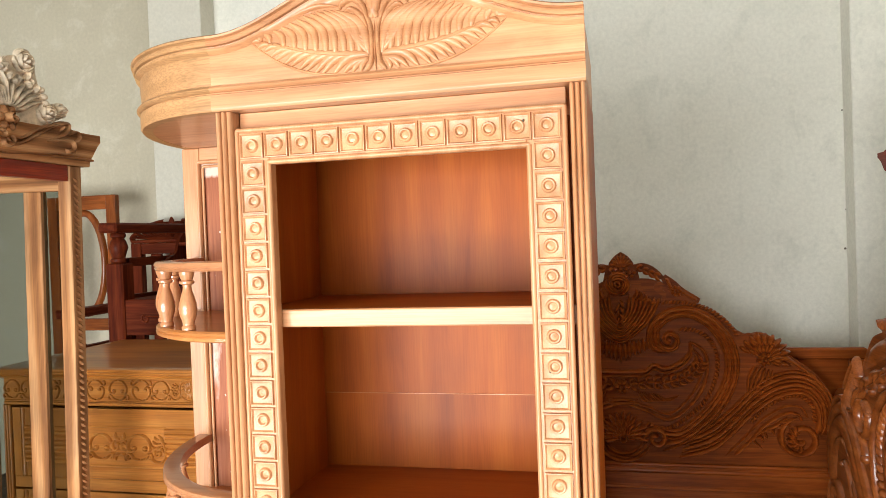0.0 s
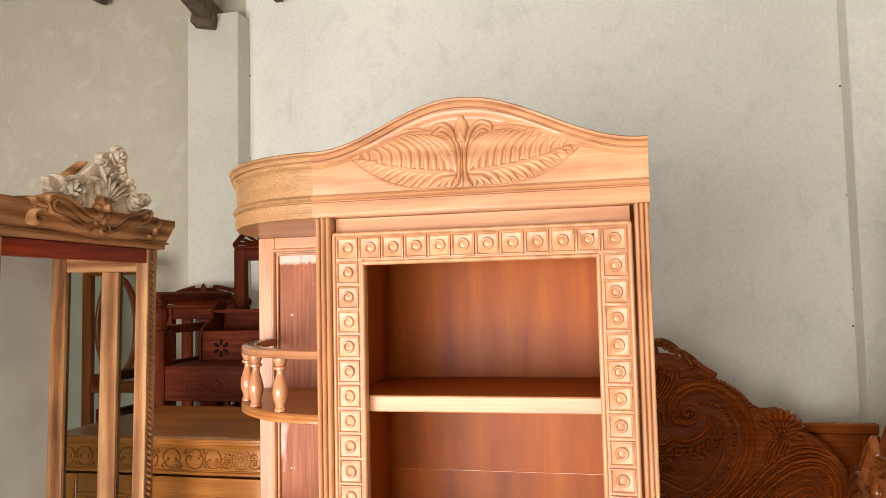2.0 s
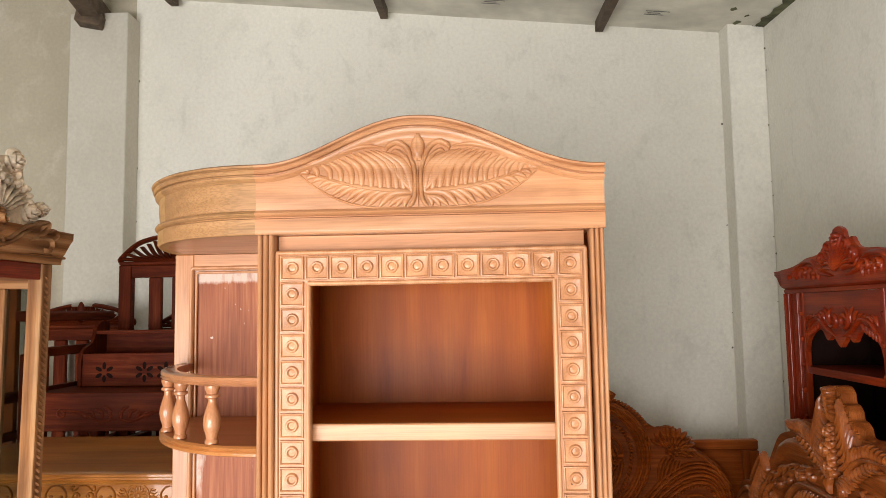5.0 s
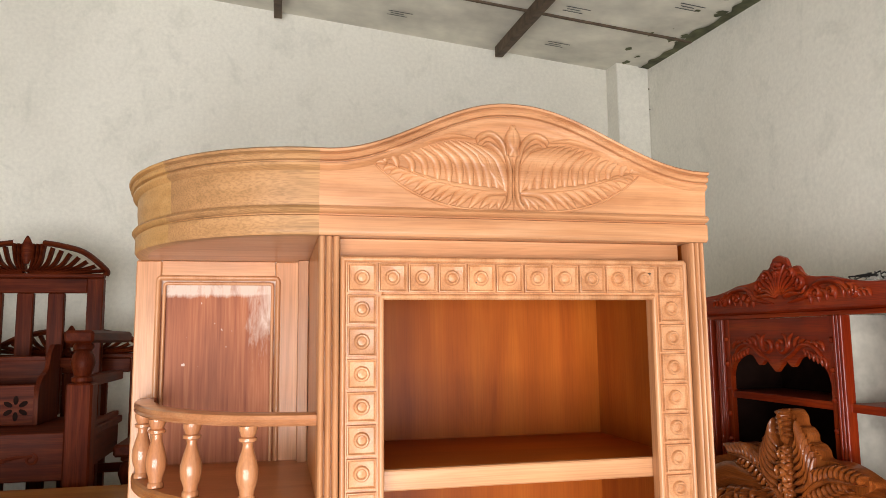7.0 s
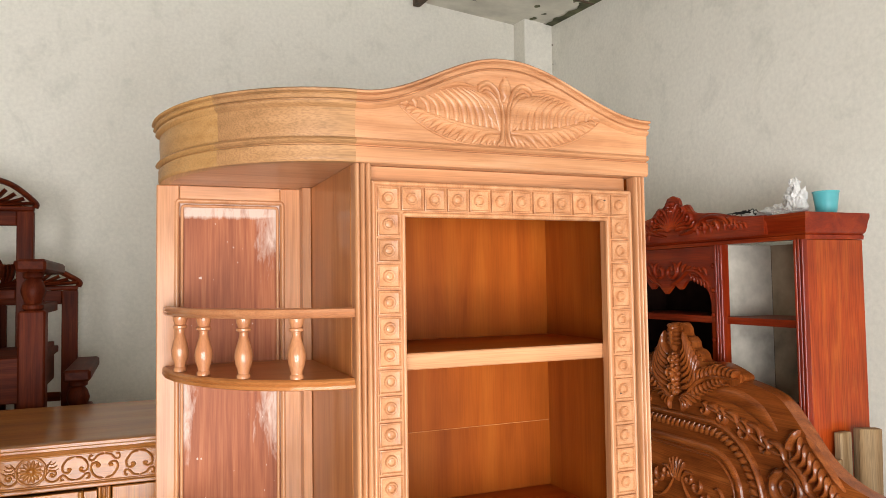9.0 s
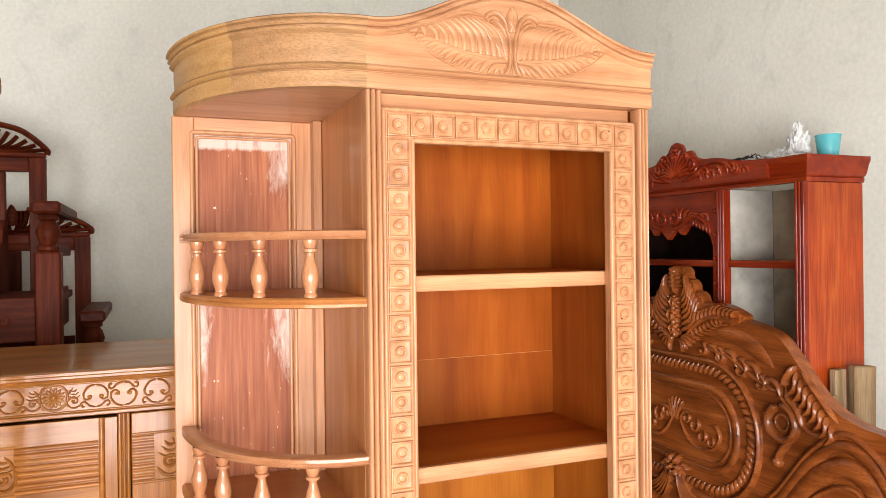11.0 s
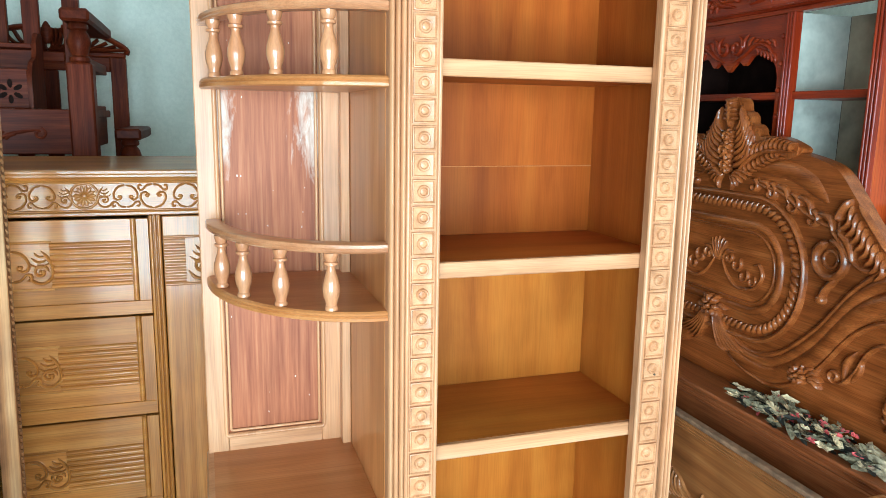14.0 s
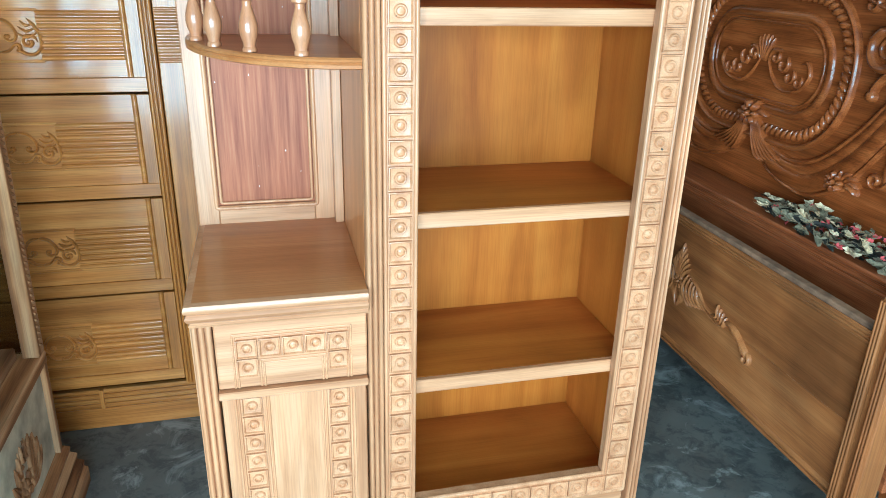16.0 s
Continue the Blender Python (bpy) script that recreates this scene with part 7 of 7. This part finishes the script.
def flower_box():
    """The low seat unit set on the upper chair, its six-petal holes drawn as flat shade-coloured petals."""
    t = thing("seat_unit", (-1.59, 2.80, 1.43), "dark wooden seat unit with pierced flowers set on the chair", "seat")
    yf = 2.745
    x0, x1, z0, z1 = -1.800, -1.372, 1.4265, 1.556
    m = facing((0, yf, 0), (0, -1))
    part("front_panel", box(x0 + 0.015, x1 - 0.015, yf, yf + 0.016, z0, z1, 0.002), DARK["x"], t)
    # no holes are cut: flat near-black petals paint the shade behind them
    bm = bmesh.new()
    for cx in (-1.693, -1.528, -1.44):
        for k in range(6):
            a = radians(60 * k + 30)
            c, r = Vector((cx + 0.026 * math.cos(a), 1.482 + 0.026 * math.sin(a))), 0.010
            bm.faces.new([bm.verts.new((c.x + r * 1.5 * math.cos(a) * math.cos(b) - r * 0.8 * math.sin(a) * math.sin(b), yf - 0.0015, c.y + r * 1.5 * math.sin(a) * math.cos(b) + r * 0.8 * math.cos(a) * math.sin(b))) for b in (2 * math.pi * j / 10 for j in range(10))])
    tagged(part("pierced_petals", bm, PAINTED_SHADE, t, "flat petals coloured near-black as the shade of cut holes"), kind="stuff")
    side = curve([(0.0, z0), (0.0, z1 - 0.03), (0.03, z1 + 0.02), (0.09, z1 + 0.045), (0.115, z1 + 0.10), (0.15, z1 + 0.13)], 6)
    ms = Matrix(((0, 0, 1, 0), (1, 0, 0, yf - 0.008), (0, 1, 0, 0), (0, 0, 0, 1)))
    for x in (x0, x1 - 0.0145):
        part("side", slab([(p.x, p.y) for p in side] + [(0.22, z1 + 0.13), (0.22, z0)], x, x + 0.0145, ms, b=0.002), DARK["z"], t, "side board with an S-curved edge")
    part("shelf", box(x0 + 0.015, x1 - 0.015, yf + 0.10, yf + 0.20, z1 + 0.075, z1 + 0.090, 0.002), DARK["x"], t)
    part("back", box(x0 + 0.015, x1 - 0.015, yf + 0.185, yf + 0.199, z0, z1 + 0.0745, 0.002), DARK["x"], t)


flower_box()


def oval_frame():
    t = thing("oval_back_frame", (-2.58, 3.2, 0.66), "reddish brown wooden chair back frame with an oval ring", "frame")
    for x in (-2.755, -2.41):
        part("post", box(x, x + 0.055, 3.18, 3.215, 0.6005, 1.90, 0.003), BROWN["z"], t)
    part("rail", box(-2.6995, -2.4105, 3.182, 3.213, 1.83, 1.90, 0.003), BROWN["x"], t)
    part("rail", box(-2.6995, -2.4105, 3.182, 3.213, 1.22, 1.28, 0.003), BROWN["x"], t)
    bm = bmesh.new()
    m = facing((-2.555, 3.20, 1.56), (0, -1))
    ring = [Vector((0.115 * math.cos(2 * math.pi * k / 32), 0.255 * math.sin(2 * math.pi * k / 32))) for k in range(33)]
    ridge(bm, ring, 0.018, 0.022, m, ends=0)
    ridge(bm, ring, 0.018, -0.014, m, ends=0)
    part("oval_ring", bm, BROWN["z"], t, smooth=True)


oval_frame()

# ---- small things ----
WHITE = plain("dusty_white_plastic", (0.62, 0.62, 0.60), 0.45, 0.2, 40.0)
TEAL = plain("turquoise_plastic", (0.10, 0.42, 0.45), 0.35, 0.08, 15.0)
TEAL_CLOTH = plain("teal_cloth", (0.03, 0.16, 0.18), 0.8, 0.3, 40.0)
BLACK = plain("dull_black_fibre", (0.02, 0.02, 0.02), 0.8, 0.3, 40.0)
PETAL_WHITE = plain("cream_petal_cloth", (0.70, 0.50, 0.29), 0.8, 0.5, 120.0)
PETAL_PINK = plain("pink_petal_cloth", (0.60, 0.09, 0.085), 0.7, 0.35, 90.0)
PETAL_GREY = plain("grey_green_petal_cloth", (0.27, 0.21, 0.12), 0.8, 0.5, 120.0)
WRAP = plain("greyed_flower_wrapping", (0.42, 0.32, 0.20), 0.45, 0.65, 45.0)
LEAF_DARK = plain("dark_leaf_cloth", (0.030, 0.022, 0.014), 0.7, 0.4, 90.0)

single("plastic_cup", lathe([(0.034, 0.0), (0.038, 0.010), (0.046, 0.075), (0.049, 0.078), (0.049, 0.082), (0.045, 0.082), (0.043, 0.074), (0.035, 0.012), (0.01, 0.010)], Matrix.Translation((0.985, 1.478, 1.8225)) @ Matrix.Diagonal((0.76, 0.76, 0.82, 1)), 28),
       TEAL, "turquoise plastic cup standing on the red cabinet", "cup", (0.985, 1.478, 1.8225), smooth=True)


def crumple(centre, size, seed, squash=0.5, n=26):
    """A crumpled sheet, resting on its lowest points."""
    bm = bmesh.new()
    bmesh.ops.create_icosphere(bm, subdivisions=4, radius=1.0)
    for v in bm.verts:
        p = v.co * 1.7 + Vector((seed, seed * 2, 0))
        k = 0.62 + 0.55 * abs(noise.noise(p)) + 0.38 * abs(noise.noise(p * 2.7)) + 0.16 * noise.noise(p * 6)
        v.co = Vector((v.co.x * size[0] * k, v.co.y * size[1] * k, max(-0.25, v.co.z) * size[2] * k))
    low = min(v.co.z for v in bm.verts)
    bm.transform(Matrix.Translation((centre[0], centre[1], centre[2] - low)))
    return bm


single("crumpled_plastic", crumple((0.92, 1.585, 1.8225), (0.045, 0.10, 0.032), 3.1), WHITE, "crumpled white plastic sheet on the red cabinet", "plastic sheet", (0.92, 1.59, 1.82))
single("crumpled_plastic", crumple((0.93, 1.70, 1.8225), (0.04, 0.06, 0.022), 8.4), WHITE, "flat crumpled white plastic near the cabinet crest", "plastic sheet", (0.93, 1.70, 1.82))
single("white_ornament", merge(crumple((0.925, 1.533, 1.8225), (0.036, 0.036, 0.075), 5.7), crumple((0.925, 1.536, 1.905), (0.018, 0.018, 0.026), 1.2)), WHITE, "small white plaster ornament on the red cabinet", "ornament", (0.925, 1.533, 1.82))
single("teal_rag", crumple((0.93, 2.12, 1.8225), (0.05, 0.07, 0.03), 6.3), TEAL_CLOTH, "teal rag lying on the red cabinet", "rag", (0.93, 2.12, 1.82))


def twig_tangle():
    bm = bmesh.new()
    rnd = random.Random(4)
    for k in range(16):
        y0 = 1.66 + rnd.uniform(0, 0.10)
        pts = [Vector((0.93 + rnd.uniform(-0.03, 0.03), y0 + rnd.uniform(-0.02, 0.10) * s, 1.828 + 0.028 * math.sin(math.pi * s) * rnd.uniform(0.4, 1.2))) for s in (0, 0.35, 0.7, 1)]
        rings = []
        for p in pts:
            rings.append([bm.verts.new(p + Vector((0.0022 * math.cos(a), 0, 0.0022 * math.sin(a)))) for a in (0, 2.1, 4.2)])
        grid_faces(bm, rings, True, True)
    single("fibre_tangle", bm, BLACK, "tangle of dull black fibres on the red cabinet", "fibres", (0.93, 1.7, 1.82), kind="stuff")


twig_tangle()


def flower_bundle():
    """Cloth flowers and leaves lying along the headboard's ledge."""
    rnd = random.Random(11)
    t = thing("cloth_flowers", (0.66, 1.40, 0.599), "bundle of faded cloth flowers lying on the headboard ledge", "cloth flowers")

    def petals(name, material, count, size, top, label, long=1.0):
        bm = bmesh.new()
        for k in range(count):
            f = rnd.random()
            y = 1.635 - 0.50 * f + rnd.uniform(-0.015, 0.015)
            half = 0.016 + 0.036 * math.sin(math.pi * min(1, f * 0.8 + 0.12))
            x = 0.664 + rnd.uniform(-half, half)
            z = 0.605 + rnd.uniform(0.0, top) * (0.35 + 0.8 * math.sin(math.pi * min(1, f * 0.75 + 0.12)))
            s = size * rnd.uniform(0.55, 1.3)
            m = Matrix.Translation((x, y, z)) @ pose(0, 0, 0, rnd.uniform(-25, 25), rnd.uniform(-55, 15), rnd.uniform(-30, 30)) @ Matrix.Diagonal((rnd.uniform(0.7, 1.2), long * rnd.uniform(0.8, 1.5), rnd.uniform(0.8, 3.0), 1))
            ring = [(0, -1, 0), (0.34, -0.7, 0.12), (0.62, -0.25, 0.2), (0.5, 0.2, 0.02), (0.66, 0.5, 0.22), (0.28, 0.95, 0.05), (0, 0.8, -0.14), (-0.28, 1.0, 0.05), (-0.62, 0.45, 0.22), (-0.5, 0.1, 0.03), (-0.62, -0.35, 0.2), (-0.3, -0.75, 0.1)]
            vs = [bm.verts.new(m @ (Vector(q) * s * rnd.uniform(0.7, 1.25))) for q in ring]
            c = bm.verts.new(m @ Vector((0, 0, -0.15 * s)))
            for i in range(12):
                bm.faces.new((vs[i], vs[(i + 1) % 12], c))
        p = part(name, bm, material, t, label)
        p["kind"] = "stuff"
    petals("leaves", LEAF_DARK, 120, 0.0105, 0.040, "dark cloth leaves", 1.6)
    petals("white_petals", PETAL_WHITE, 70, 0.0135, 0.050, "cream cloth petals", 1.5)
    petals("grey_petals", PETAL_GREY, 120, 0.0125, 0.046, "grey green cloth petals", 1.6)
    petals("pink_petals", PETAL_PINK, 46, 0.0105, 0.054, "faded pink petals")
    # stalks poke out at the thin end, the other end is wrapped in paper
    bm = bmesh.new()
    for k in range(9):
        a = Vector((0.664 + rnd.uniform(-0.015, 0.015), 1.60, 0.612 + 0.002 * k))
        b = a + Vector((rnd.uniform(-0.03, 0.02), 0.05 + 0.006 * k, rnd.uniform(-0.004, 0.010)))
        rings = [[bm.verts.new(q + Vector((0.0016 * math.cos(g), 0, 0.0016 * math.sin(g)))) for g in (0, 2.1, 4.2)] for q in (a, (a + b) / 2 + Vector((0, 0, 0.004)), b)]
        grid_faces(bm, rings, True, True)
    part("stalks", bm, LEAF_DARK, t, "thin dark stalks")["kind"] = "stuff"
    part("wrapping", crumple((0.672, 1.150, 0.600), (0.036, 0.115, 0.046), 2.6), WRAP, t, "crumpled grey see-through wrapping")


flower_bundle()


def leaning_planks():
    """Rough sawn offcuts stood on end against the cabinet's end panel."""
    for x, y, w, d, h, tilt, turn in ((0.930, 1.385, 0.050, 0.022, 1.206, 1.6, 6), (0.992, 1.375, 0.070, 0.030, 1.214, 1.9, -14), (0.902, 1.380, 0.020, 0.020, 1.135, 0.9, 10)):
        m = Matrix.Translation((x - h * math.tan(radians(tilt)) * 0.9, y, 0.0)) @ pose(0, 0, 0, -1.0, tilt, turn)
        bm = box(-w / 2, w / 2, -d / 2, d / 2, 0.002, h, 0.003, m=m)
        single("sawn_plank", bm, SAWN["z"], "rough pale sawn plank stood against the red cabinet", "plank", (x, y, 0), group="leaning planks")


leaning_planks()
